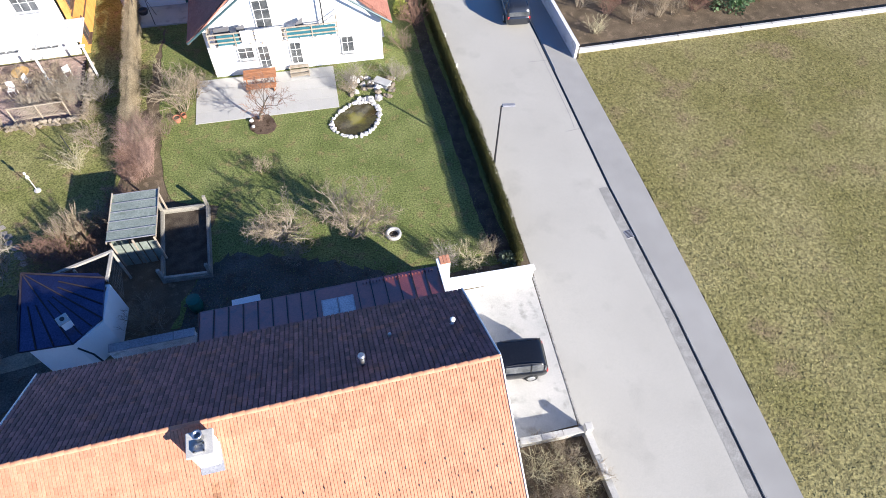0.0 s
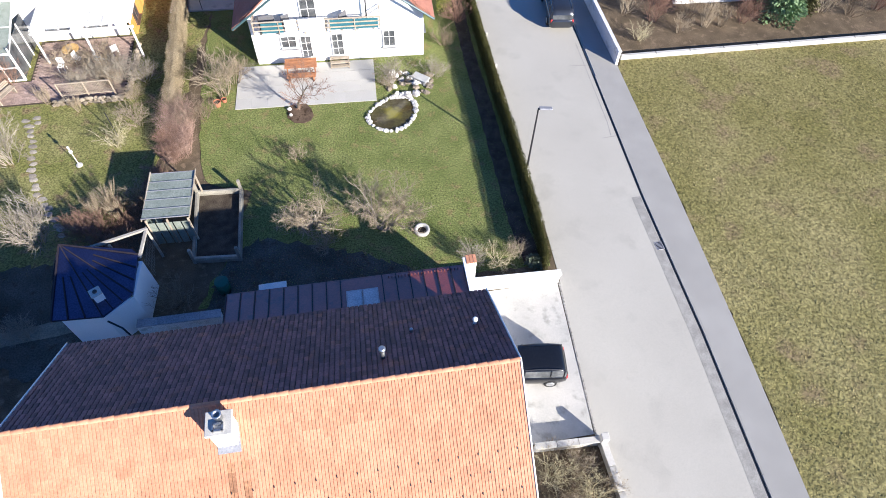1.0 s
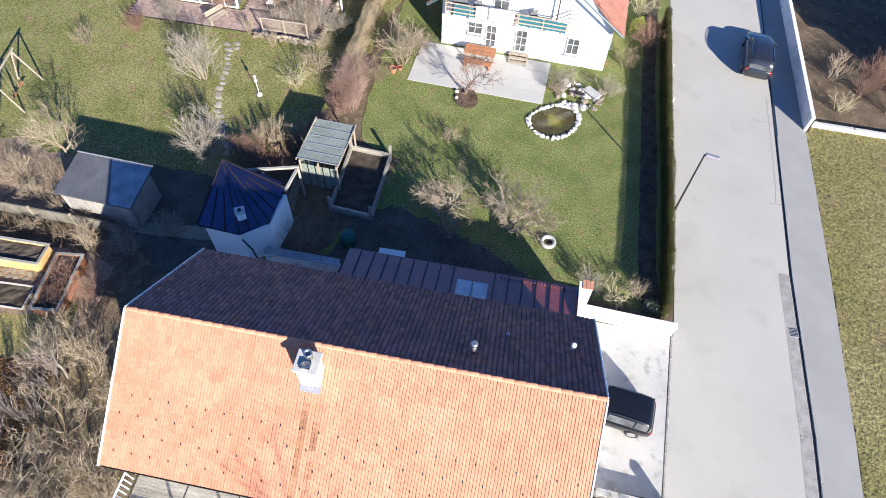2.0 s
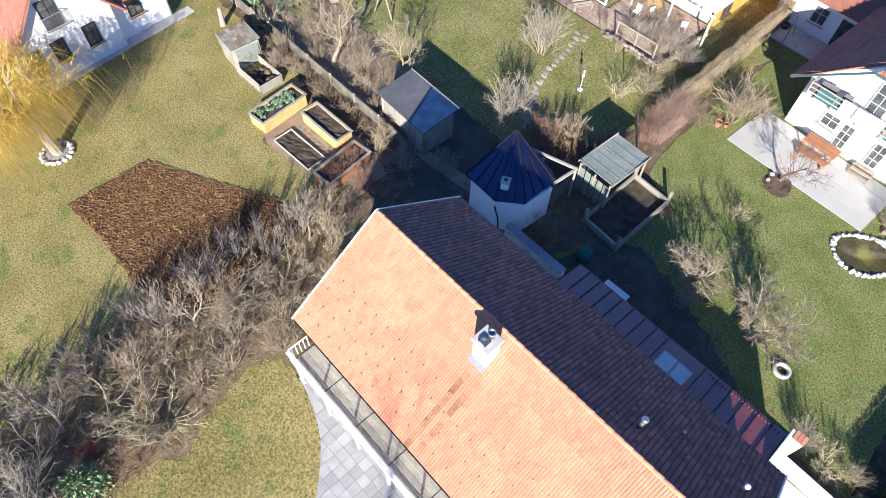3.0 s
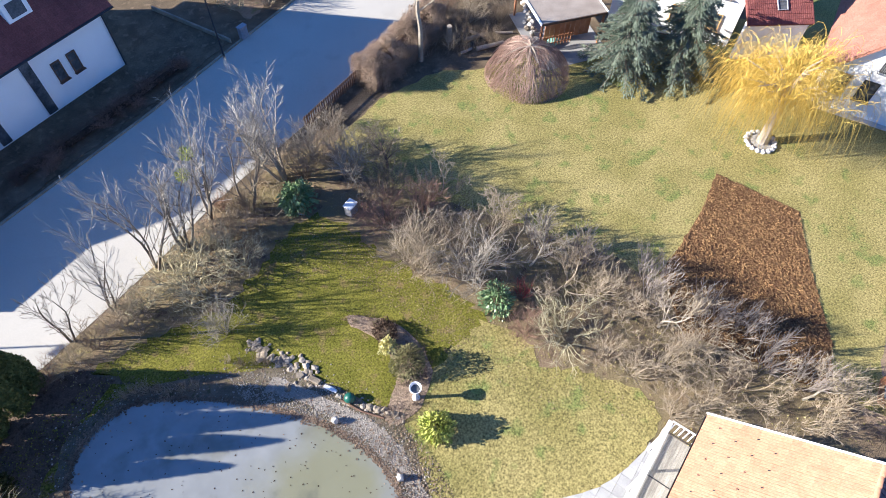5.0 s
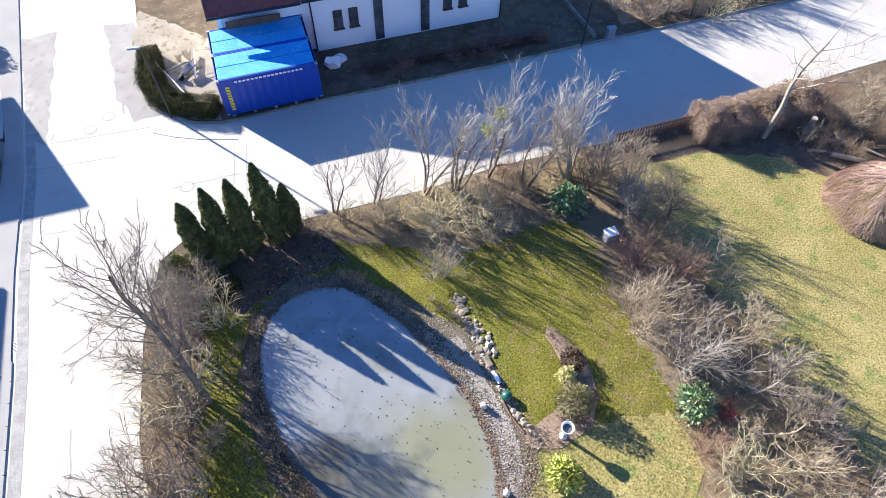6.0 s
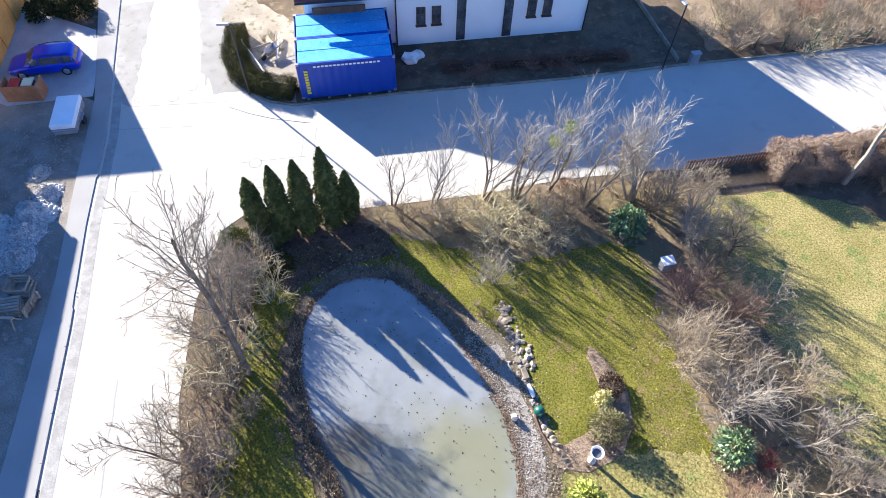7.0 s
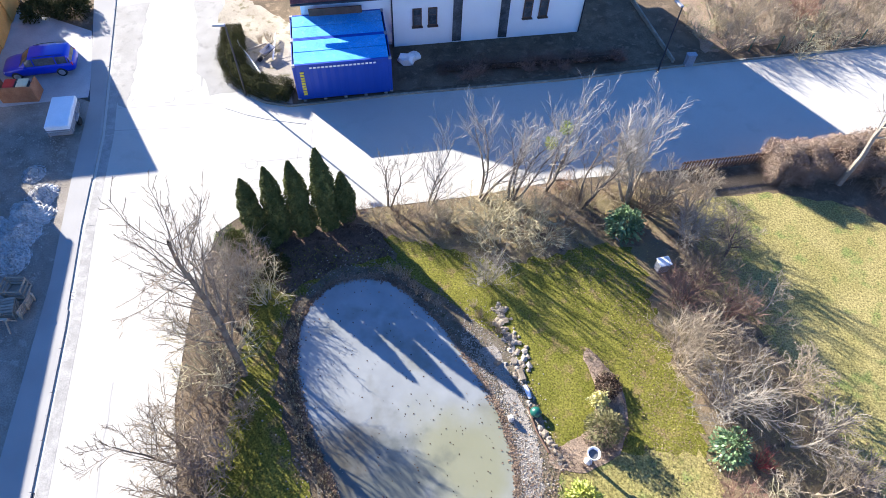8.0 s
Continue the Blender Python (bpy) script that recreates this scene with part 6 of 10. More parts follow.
oc2 = thing("roof_vent", pose(-16.95, 13.0, 2.58, 0, 0, 45), "small square white roof chimney", "vent")
Build().box((0, 0, 0.2), (0.42, 0.42, 0.6), 0, 0.02).out("shaft", PLASTER, oc2)
Build().box((0, 0, 0.53), (0.5, 0.5, 0.07), 0, 0.015).out("cap", CONCRETE, oc2)
Build().lathe([(0.1, 0.56), (0.1, 0.62), (0.07, 0.62)], 12).out("flue", DARK, oc2)
Build().tube([(-16.2, 11.95, 2.4), (-15.95, 12.1, 1.5), (-15.9, 12.2, 0.0)], [0.045] * 3, 8).out("downpipe", DARK, oc)
yw = thing("yard_wall", pose(-15.7, 12.6, 0, 0, 0, 15.24), "low white yard wall with metal coping", "wall")
Build().box((2.0, 0, 0.45), (4.0, 0.3, 0.9), 0, 0.015).out("wall", DIRTYWHITE, yw)
for k in range(4):
    Build().box((0.5 + k, 0.05, 0.93), (0.99, 0.46, 0.05), 0, 0.01).out("coping", METAL_GREY, yw)
bf = thing("pergola_frame", pose(0, 0, 0), "weathered open beam frame beside the pavilion", "pergola")
for p0, p1 in (((-19.5, 15.3, 2.42), (-16.4, 17.2, 2.40)), ((-16.4, 17.2, 2.40), (-16.1, 15.55, 2.38))):
    L = math.dist(p0, p1)
    Build().box((0, 0, 0), (L + 0.1, 0.15, 0.13), 0, 0.012, pose((p0[0] + p1[0]) / 2, (p0[1] + p1[1]) / 2, (p0[2] + p1[2]) / 2, 0, 0, math.degrees(math.atan2(p1[1] - p0[1], p1[0] - p0[0])))).out("beam", WOOD_PALE, bf)
for x, y in ((-16.35, 17.15), (-17.9, 16.08)):
    Build().box((x, y, 1.17), (0.12, 0.12, 2.34), 35, 0.01).out("post", WOOD_OLD, bf)
mf = thing("wire_fence", pose(-16.3, 15.9, 0, 0, 0, 112), "rusty wire mesh fence panel", "fence")
for k in range(12):
    Build().tube([(k * 0.22, 0, 0), (k * 0.22, 0, 1.3)], [0.008] * 2, 4).out("wire", WOOD_TAN, mf)
for k in range(6):
    Build().tube([(0, 0, 0.1 + k * 0.24), (2.5, 0, 0.1 + k * 0.24)], [0.008] * 2, 4).out("wire", WOOD_TAN, mf)
for x, y, nm, lab, r, h in ((-12.38, 15.43, "rain_barrel", "dark green round rain barrel", 0.35, 0.9),):
    rbl = thing(nm, pose(x, y, 0.03), lab, "barrel")
    Build().lathe([(r * 0.85, 0), (r, h * 0.4), (r * 0.95, h), (r * 0.8, h)], 18).out("barrel", GREEN, rbl, smooth=True)
    Build().lathe([(r * 1.0, h), (r * 1.0, h + 0.05), (0.1, h + 0.09)], 18).out("lid", GREEN, rbl)
pl_ = thing("plank_bench", pose(-9.81, 15.6, 0, 0, 0, 17), "white plank bench against the annex", "bench")
Build().box((0, 0, 0.72), (1.4, 0.4, 0.06), 0, 0.01).out("plank", WHITE, pl_)
for x in (-0.5, 0.5):
    Build().box((x, 0, 0.35), (0.08, 0.36, 0.7), 0, 0.01).out("leg", WHITE, pl_)

# ---- greenhouse with a milky roof, and the framed bed beside it
GH = pose(-16.85, 17.85, 0, 0, 0, 13)
gh = thing("greenhouse", GH, "small timber greenhouse with milky panel roof", "greenhouse")
GW, GD = 2.2, 3.2
for x in (0.04, GW / 2, GW - 0.04):
    for y in (0.04, GD - 0.04):
        Build().box((x, y, 1.05), (0.09, 0.09, 2.1), 0, 0.01).out("post", WOOD_TAN, gh)
for k in range(5):
    y0 = k * GD / 5
    Build().box((GW / 2, y0 + GD / 10, 2.28 - 0.03 * k), (GW + 0.2, GD / 5 - 0.03, 0.03), 0, 0.004).out("roof_panel", POLYCARB, gh)
for k in range(6):
    Build().box((GW / 2, k * GD / 5, 2.31 - 0.03 * k), (GW + 0.24, 0.05, 0.05), 0, 0.006).out("batten", METAL_GREY, gh)
for x in (-0.1, GW + 0.1):
    Build().box((x, GD / 2, 2.22), (0.05, GD + 0.15, 0.10), 0, 0.008).out("edge_board", WOOD_TAN, gh)
for k in range(5):
    Build().box((0.24 + k * 0.43, 0.03, 0.95), (0.36, 0.03, 1.8), 0, 0.004).out("front_panel", POLYCARB, gh)
for k in range(4):
    Build().box((0.02, 0.45 + k * 0.78, 1.0), (0.03, 0.7, 1.9), 0, 0.004).out("side_panel", POLYCARB, gh)
fb = thing("framed_bed", pose(0, 0, 0), "sunken garden bed framed by weathered beams", "garden bed")
FB = [(-15.75, 21.35), (-13.35, 21.85), (-12.15, 17.4), (-14.5, 16.95)]
Build().prism(FB, 0.0, 0.16).out("soil", SOIL, fb)
for i in range(4):
    (x0, y0), (x1, y1) = FB[i], FB[(i + 1) % 4]
    L, a = math.dist((x0, y0), (x1, y1)), math.degrees(math.atan2(y1 - y0, x1 - x0))
    for z in (0.13, 0.38):
        Build().box(((x0 + x1) / 2, (y0 + y1) / 2, z), (L + 0.12, 0.14, 0.23), a, 0.015).out("beam", WOOD_OLD, fb)
for x, y in FB:
    Build().box((x, y, 0.6), (0.16, 0.16, 1.2), 13, 0.01).out("corner_post", WOOD_OLD, fb)

# ---- the garden shed with a two-tone roof
SH = pose(-26.85, 10.25, 0, 0, 0, 13)
sh = thing("garden_shed", SH, "grey board shed with a half-frosted dark felt roof", "shed")
for q, d, L, z0, z1 in (((0, 0.05), (1, 0), 4.0, 2.0, 2.0), ((4.0, 0.05), (0, 1), 2.3, 2.0, 2.26), ((4.0, 2.35), (-1, 0), 4.0, 2.26, 2.26), ((0, 2.35), (0, -1), 2.3, 2.26, 2.0)):
    wall_poly("wall", [(0.0, 0), (L, 0), (L, z1), (0.0, z0)], 0.06, (q, d), WOOD_OLD, sh)
for k in range(17):
    Build().box((0.13 + k * 0.235, 0.02, 1.0), (0.22, 0.03, 2.0), 0, 0.005).out("board", WOOD_PALE, sh)
for k in range(10):
    Build().box((-0.02, 0.17 + k * 0.235, 1.0), (0.03, 0.22, 2.02), 0, 0.005).out("board", WOOD_PALE, sh)
sm = Matrix.Translation((0, 0, 2.07)) @ Matrix.Rotation(math.atan2(0.28, 2.4), 4, "X")
Build().box((2.05, 1.2, 0), (4.4, 2.75, 0.09), 0, 0.015, sm).out("roof", FELT, sh)
Build().box((2.05, 2.56, 0.06), (4.42, 0.07, 0.05), 0, 0.01, sm).out("edge_strip", METAL_GREY, sh)
fv = [(1.9, 2.5), (2.25, 1.7), (2.6, 0.95), (3.0, -0.14), (4.22, -0.14), (4.22, 2.5)]
Build().add([tuple(sm @ Vector((x, y, z))) for z in (0.052, 0.046) for x, y in fv], [tuple(range(6))[::-1], tuple(range(6, 12))] + [(k, 6 + k, 6 + (k + 1) % 6, (k + 1) % 6) for k in range(6)]).out("frost_cover", FROST, sh, "thin white frost on the shaded half")
sheet("yard_path", outline([(-23.2, 10.75), (-22.9, 11.65), (-20.0, 12.8), (-18.6, 13.3), (-18.5, 12.5), (-19.75, 11.95)], 0.5, 0.04, 8), 0.045, FLAG, "narrow concrete path from the shed to the pavilion", "path")


# ---- small white marker stones at the foot of the hedge
for x, y in ((-0.34, 37.98), (0.53, 34.73), (1.30, 31.47), (2.10, 28.35), (2.98, 25.15), (3.80, 21.92)):
    tagged(Build().box((x, y, 0.16), (0.14, 0.14, 0.36), 15, 0.02).out("marker_stone", CONCRETE), "small white marker stone at the hedge", "marker stone", "marker stones")

# ---- raised beds with yellow board sides


def raised_bed(x, y, a, w, d, h, board, label, planted=0):
    b = thing("raised_bed", pose(x, y, 0.03, 0, 0, a), label, "raised bed", "raised beds")
    for yy in (0, d):
        n = max(2, round(w / 0.75))
        for k in range(n):
            Build().box(((k + 0.5) * w / n, yy, h / 2), (w / n - 0.012, 0.06, h), 0, 0.006).out("side_board", board, b)
    for xx in (0, w):
        n = max(1, round(d / 0.7))
        for k in range(n):
            Build().box((xx, (k + 0.5) * d / n, h / 2), (0.06, d / n - 0.012, h), 0, 0.006).out("side_board", board, b)
    rim = 0.15 if h > 0.3 else 0.07
    for c, s in (((w / 2, -0.02, h + 0.025), (w + 0.1 + rim / 2, rim, 0.05)), ((w / 2, d + 0.02, h + 0.025), (w + 0.1 + rim / 2, rim, 0.05)), ((-0.02, d / 2, h + 0.024), (rim, d - 0.1, 0.046)), ((w + 0.02, d / 2, h + 0.024), (rim, d - 0.1, 0.046))):
        Build().box(c, s, 0, 0.01).out("rim_board", WOOD_OLD if h > 0.3 else CONCRETE, b)
    dip = 0.12 if h > 0.3 else 0.03
    soil = Build()
    n, m = 12, 6
    r = random.Random(int(x * 10))
    soil.add([(0.04 + (w - 0.08) * i / n, 0.04 + (d - 0.08) * j / m, h - dip + r.uniform(-0.04, 0.05)) for j in range(m + 1) for i in range(n + 1)],
             [(j * (n + 1) + i, j * (n + 1) + i + 1, (j + 1) * (n + 1) + i + 1, (j + 1) * (n + 1) + i) for j in range(m) for i in range(n)])
    soil.out("soil", SOIL, b)
    if planted:
        for k in range(planted):
            cx, cy = r.uniform(0.2, w - 0.2), r.uniform(0.2, d - 0.2)
            pts = [(cx + r.gauss(0, 0.08), cy + r.gauss(0, 0.08), h - 0.05 + r.uniform(0, 0.14)) for _ in range(30)]
            pl = leaves(pts, 0.07, k).out("salad_plant", LEAF_SALAD, None)
            pl.matrix_world = pose(x, y, 0.03, 0, 0, a)
            tagged(pl, "pale green leafy winter salad plant", "plant", "salad plants")
    return b


raised_bed(-28.75, 3.35, 111.5, 3.35, 1.3, 0.85, WOOD_YEL, "tall raised bed of yellow boards with green salad", 34)
raised_bed(-28.65, 5.75, 17, 3.3, 1.15, 0.85, WOOD_YEL, "tall raised bed of yellow boards with bare soil")
raised_bed(-27.85, 3.6, 18, 3.2, 1.25, 0.14, WOOD_TAN, "low flat bed with pale wooden edging")
raised_bed(-22.75, 5.2, 112, 3.2, 1.3, 0.7, WOOD_RED, "raised bed of reddish boards with dry stems")
sheet("bed_path", outline([(-30.3, 3.0), (-29.4, 7.0), (-24.6, 8.6), (-22.6, 8.6), (-21.4, 5.4), (-24.4, 3.0), (-28.0, 3.1)], 0.3, 0.15, 31), 0.026, BORDER, "mossy tan ground between the raised beds", "ground")
sp = thing("stone_path", pose(0, 0, 0), "irregular flagstone path between the raised beds", "path", kind="structure")
rr = random.Random(31)
for i in range(3):
    for j in range(8):
        x, y = -28.35 + j * 0.45 + rr.uniform(-.05, .05), 4.95 + i * 0.33 + j * 0.14 + rr.uniform(-.05, .05)
        Build().prism([(x + rr.uniform(0.13, 0.2) * math.cos(q), y + rr.uniform(0.13, 0.18) * math.sin(q)) for q in [k * math.pi / 3 for k in range(6)]], 0.0, 0.06).out("flagstone", FLAG, sp)
gf = thing("garden_fence", pose(0, 0, 0), "weathered low board fence between gardens", "fence")
GF = [(-45.97, 4.3), (-41.52, 5.5), (-35.67, 7.25), (-28.6, 9.15), (-23.9, 10.4)]
for (x0, y0), (x1, y1) in zip(GF, GF[1:]):
    L, a = math.dist((x0, y0), (x1, y1)), math.degrees(math.atan2(y1 - y0, x1 - x0))
    n = round(L / 2.2)
    mm = pose(x0, y0, 0, 0, 0, a)
    for k in range(n):
        Build().box(((k + 0.5) * L / n, 0, 0.45), (L / n - 0.04, 0.05, 0.8), 0, 0.01, mm).out("panel", WOOD_GREYED, gf)
        Build().box(((k + 0.5) * L / n, 0, 0.88), (L / n - 0.02, 0.10, 0.05), 0, 0.01, mm).out("cap_board", WOOD_GREYED, gf)
        Build().box((k * L / n, 0, 0.5), (0.11, 0.11, 1.0), 0, 0.01, mm).out("post", WOOD_TAN, gf)
# the small tool shed at the compost corner
ts = thing("tool_shed", pose(-34.95, 3.5, 0, 0, 0, 101), "small weathered board shed with mossy slate roof", "shed")
wall_poly("wall", [(0, 0), (1.9, 0), (1.9, 1.6), (0, 1.6)], 0.1, ((0, 0), (1, 0)), WOOD_OLD, ts)
wall_poly("wall", [(0.11, 0), (1.7, 0), (1.7, 1.6), (0.11, 1.6)], 0.1, ((1.9, 0), (0, 1)), WOOD_OLD, ts)
wall_poly("wall", [(0, 0), (1.9, 0), (1.9, 1.6), (0, 1.6)], 0.1, ((1.9, 1.8), (-1, 0)), WOOD_OLD, ts)
wall_poly("wall", [(0.11, 0), (1.7, 0), (1.7, 1.6), (0.11, 1.6)], 0.1, ((0, 1.8), (0, -1)), WOOD_OLD, ts)
Build().box((0.95, 0.9, 1.75), (2.1, 2.04, 0.08), 0, 0.015).out("roof_deck", FELT, ts)
rr = random.Random(41)
for i in range(7):
    for j in range(6):
        Build().box((0.05 + i * 0.30, 0.03 + j * 0.345, 1.81 + 0.004 * (i % 2)), (0.28, 0.33, 0.025), rr.uniform(-4, 4), 0.004).out("slate", FLAG if rr.random() < 0.4 else ROCK if rr.random() < 0.3 else TWIG_RED if rr.random() < 0.3 else WOOD_OLD, ts)
Build().box((1.0, -0.04, 0.85), (1.6, 0.04, 1.3), 0, 0.01).out("front_pane", POLYCARB, ts, "milky green front pane")
for x0 in (-0.08, 1.98):
    Build().box((x0, 0.9, 1.80), (0.06, 2.06, 0.06), 0, 0.01).out("verge_strip", METAL_GREY, ts, "grey edge strip")
stp = thing("tree_stump", pose(-39.93, 4.00, 0.03), "pale barked tall tree stump on the lawn", "stump")
Build().tube([(0, 0, -0.05), (0.05, 0.02, 0.5), (0.02, 0.08, 1.39)], [0.24, 0.17, 0.15], 9).out("stump_trunk", BARK_PALE, stp)
cb = thing("compost_box", pose(-34.3, 3.5, 0, 0, 0, 17), "old compost bin of boards with garden waste", "compost bin")
for z in (0.12, 0.35, 0.58, 0.81):
    Build().box((1.0 + 0.02 * (z > 0.5), 0, z), (2.6, 0.05, 0.20), 0, 0.01).out("side_board", WOOD_OLD if z > 0.3 else WOOD_GREYED, cb)
Build().box((1.0, 1.7, 0.35), (2.6, 0.06, 0.7), 0, 0.01).out("side_board", WOOD_OLD, cb)
Build().box((2.3, 0.85, 0.35), (0.06, 1.6, 0.7), 0, 0.01).out("side_board", WOOD_OLD, cb)
for k in range(14):
    Build().blob((rr.uniform(0, 2.1), rr.uniform(0.2, 1.5), 0.2), (0.3, 0.3, 0.25), k, 0.5, 1).out("compost_clod", LITTER if k % 2 else EARTH, cb)

# ---- the mulched vegetable patch
MP = [(-28.45, -8.3), (-29.8, -3.6), (-26.4, -0.5), (-23.8, 2.2), (-21.4, 3.6), (-18.6, -3.0), (-20.35, -5.9), (-24.6, -6.85)]
vp = thing("vegetable_patch", pose(0, 0, 0), "rough brown mulched vegetable patch", "garden bed")
Build().prism(outline(MP, 0.3, 0.08, 9), 0.0, 0.05).out("soil", MULCH, vp)
rr = random.Random(51)
tf = Build()
cx, cy = -24.3, -2.3
for k in range(26000):
    x, y = rr.uniform(-30, -18.4), rr.uniform(-8.5, 3.8)
    if inside(x, y, MP):
        s = rr.uniform(0.025, 0.075)
        a, b_ = rr.gauss(1.1, 0.5), rr.uniform(0.15, 0.5)
        dx, dy = math.cos(a) * s, math.sin(a) * s
        z = 0.05 + rr.random() * 0.05
        tf.add([(x - dx, y - dy, z), (x - dy * b_, y + dx * b_, z + s * 0.7), (x + dx, y + dy, z + s * 0.3), (x + dy * b_, y - dx * b_, z)], [(0, 1, 2, 3)])
tf.out("mulch_leaves", MULCH2, vp)["kind"] = "stuff"

# ---- the frozen pond, its gravel bank and stones
POND = rounded([(8.38, -14.06), (7.3, -16.2), (5.56, -16.9), (3.9, -16.7), (1.09, -14.5), (-1.16, -11.74), (-2.39, -9.71), (-3.1, -7.05), (-2.4, -4.0), (0.8, -2.8), (3.4, -3.9), (4.68, -6.0), (6.17, -8.01), (7.75, -10.8)], 2)
fp = thing("frozen_pond", pose(0, 0, 0), "frozen pond with scattered leaves in the ice", "pond")
Build().prism(POND, 0.0, 0.05).out("ice", ICE, fp)
GB = rounded([(8.9, -14.2), (7.8, -16.9), (5.8, -17.6), (3.6, -17.4), (1.5, -16.3), (-0.7, -14.9), (-2.4, -13.9), (-3.3, -12.0), (-4.4, -9.6), (-5.0, -8.0), (-4.3, -6.0), (-3.2, -3.0), (0.6, -2.0), (4.2, -3.2), (5.4, -5.8), (6.9, -7.8), (8.4, -10.6)], 2)
tagged(Build().prism(outline(GB, 0.3, 0.06, 3), 0.0, 0.035).out("gravel_bank", BANKMUD), "brown leafy gravel bank round the pond", "gravel", kind="structure")
sheet("gravel_path", outline([(-1.5, -13.9), (-2.5, -12.2), (-3.2, -10.6), (-3.9, -9.2), (-4.2, -7.4), (-3.8, -5.2), (-3.1, -3.4), (-2.8, -4.2), (-3.4, -6.6), (-3.1, -8.8), (-2.5, -10.5), (-1.7, -12.2), (-0.8, -13.5)], 0.25, 0.08, 6), 0.039, GRAVEL_PALE, "pale trodden gravel path along the pond", "path")
pb = Build()
rr = random.Random(61)
for k in range(15000):
    t = rr.random() * len(POND)
    i = int(t) % len(POND)
    (x0, y0), (x1, y1) = POND[i], POND[(i + 1) % len(POND)]
    x, y = x0 + (x1 - x0) * (t % 1), y0 + (y1 - y0) * (t % 1)
    o = Vector((x - 2.5, y + 10)).normalized() * abs(rr.gauss(0.1, 0.9))
    s = rr.uniform(0.02, 0.065)
    x, y = x + o.x, y + o.y
    if x > 0.2 and rr.random() < 0.95:
        continue
    pb.add([(x - s, y, 0.03), (x, y - s, 0.03), (x + s, y, 0.03), (x, y + s * 0.8, 0.03), (x + s * 0.2, y, 0.03 + s * 0.9)], [(0, 1, 4), (1, 2, 4), (2, 3, 4), (3, 0, 4)])
tagged(pb.out("bank_pebbles", PEBBLE), "loose pale pebbles on the pond bank", "pebbles", kind="stuff")
MARGIN = [(8.3, -14.0), (8.75, -14.1), (8.3, -10.6), (6.8, -7.8), (5.3, -5.8), (4.1, -3.3), (0.6, -2.1), (0.8, -2.9), (3.35, -4.0), (4.6, -6.05), (6.1, -8.05), (7.65, -10.8)]
sheet("pond_margin", outline(MARGIN, 0.3, 0.08, 20), 0.044, EARTH, "brown muddy margin of the frozen pond", "ground")
lf = Build()
for k in range(420):
    x, y = rr.uniform(-3, 8.4), rr.uniform(-16.8, -3)
    if inside(x, y, POND):
        s = rr.uniform(0.02, 0.055)
        a = rr.random() * 6.28
        dx, dy = math.cos(a) * s, math.sin(a) * s
        lf.add([(x - dx, y - dy, 0.056), (x - dy * 0.7, y + dx * 0.7, 0.07), (x + dx, y + dy, 0.06), (x + dy * 0.7, y - dx * 0.7, 0.058)], [(0, 1, 2, 3)])
tagged(lf.out("frozen_leaves", LEAF_DEAD), "dark leaves frozen onto the ice", "leaves", kind="stuff")
ps = thing("stone_edging", pose(0, 0, 0), "rough stone edging between gravel and lawn", "stones")
LINE = [(-1.75, -14.6), (-2.22, -13.97), (-2.56, -13.11), (-3.04, -12.0), (-3.49, -10.94), (-4.07, -9.67), (-4.61, -8.97), (-5.0, -8.28)]
for (x0, y0), (x1, y1) in zip(LINE, LINE[1:]):
    n = max(2, round(math.dist((x0, y0), (x1, y1)) / 0.085))
    for k in range(n):
        t = k / n
        s = rr.uniform(0.05, 0.15)
        Build().blob((x0 + (x1 - x0) * t + rr.gauss(0, 0.13), y0 + (y1 - y0) * t + rr.gauss(0, 0.13), s * 0.2), (s, s * rr.uniform(0.7, 1.2), s * 0.4), rr.random() * 60, 1.0, 1).out("stone", ROCK if k % 2 else PEBBLE, ps)
for k in range(60):
    t, s = rr.random(), rr.uniform(0.07, 0.19)
    Build().blob((-1.35 - 1.0 * t + rr.gauss(0, 0.2), -16.3 + 2.3 * t + rr.gauss(0, 0.2), s * 0.3), (s, s * rr.uniform(0.7, 1.2), s * 0.5), rr.random() * 60, 0.9, 1).out("stone", ROCK, ps)
for k in range(16):
    t, s = k / 15, rr.uniform(0.10, 0.19)
    Build().blob((-4.1 - 0.95 * t + rr.gauss(0, 0.07), -9.75 + 1.25 * t + rr.gauss(0, 0.07), s * 0.3), (s, s * rr.uniform(0.7, 1.2), s * 0.55), rr.random() * 60, 0.8, 1).out("stone", ROCK, ps)
Build().box((-2.92, -12.45, 0.09), (0.30, 0.62, 0.14), 24, 0.04).out("slab_stone", ROCK, ps)
for k in range(30):
    s = rr.uniform(0.08, 0.2)
    Build().blob((-2.65 + rr.gauss(0, 0.28), -13.2 + rr.gauss(0, 0.4), s * 0.35), (s, s, s * 0.55), rr.random() * 60, 0.7, 1).out("stone", ROCK if k % 3 else PEBBLE, ps)
lg = tagged(Build().tube([(-3.1, -11.9, 0.12), (-3.25, -11.6, 0.14), (-3.38, -11.3, 0.12)], [0.09, 0.12, 0.08], 9).out("driftwood", WHITE), "pale bleached piece of driftwood", "driftwood")
el = tagged(Build().tube([(-3.3, -10.9, 0.06), (-3.75, -9.8, 0.08), (-4.35, -8.9, 0.06)], [0.05] * 3, 7).out("edging_log", WOOD_DARK), "dark edging log along the gravel", "log")
gp2 = thing("glazed_ball", pose(-3.66, -10.62, 0.03), "dark green glazed garden ball", "ornament")
Build().lathe([(0.10, 0), (0.22, 0.08), (0.27, 0.22), (0.22, 0.36), (0.08, 0.44), (0.02, 0.45)], 18).out("ball", GREEN, gp2, smooth=True)
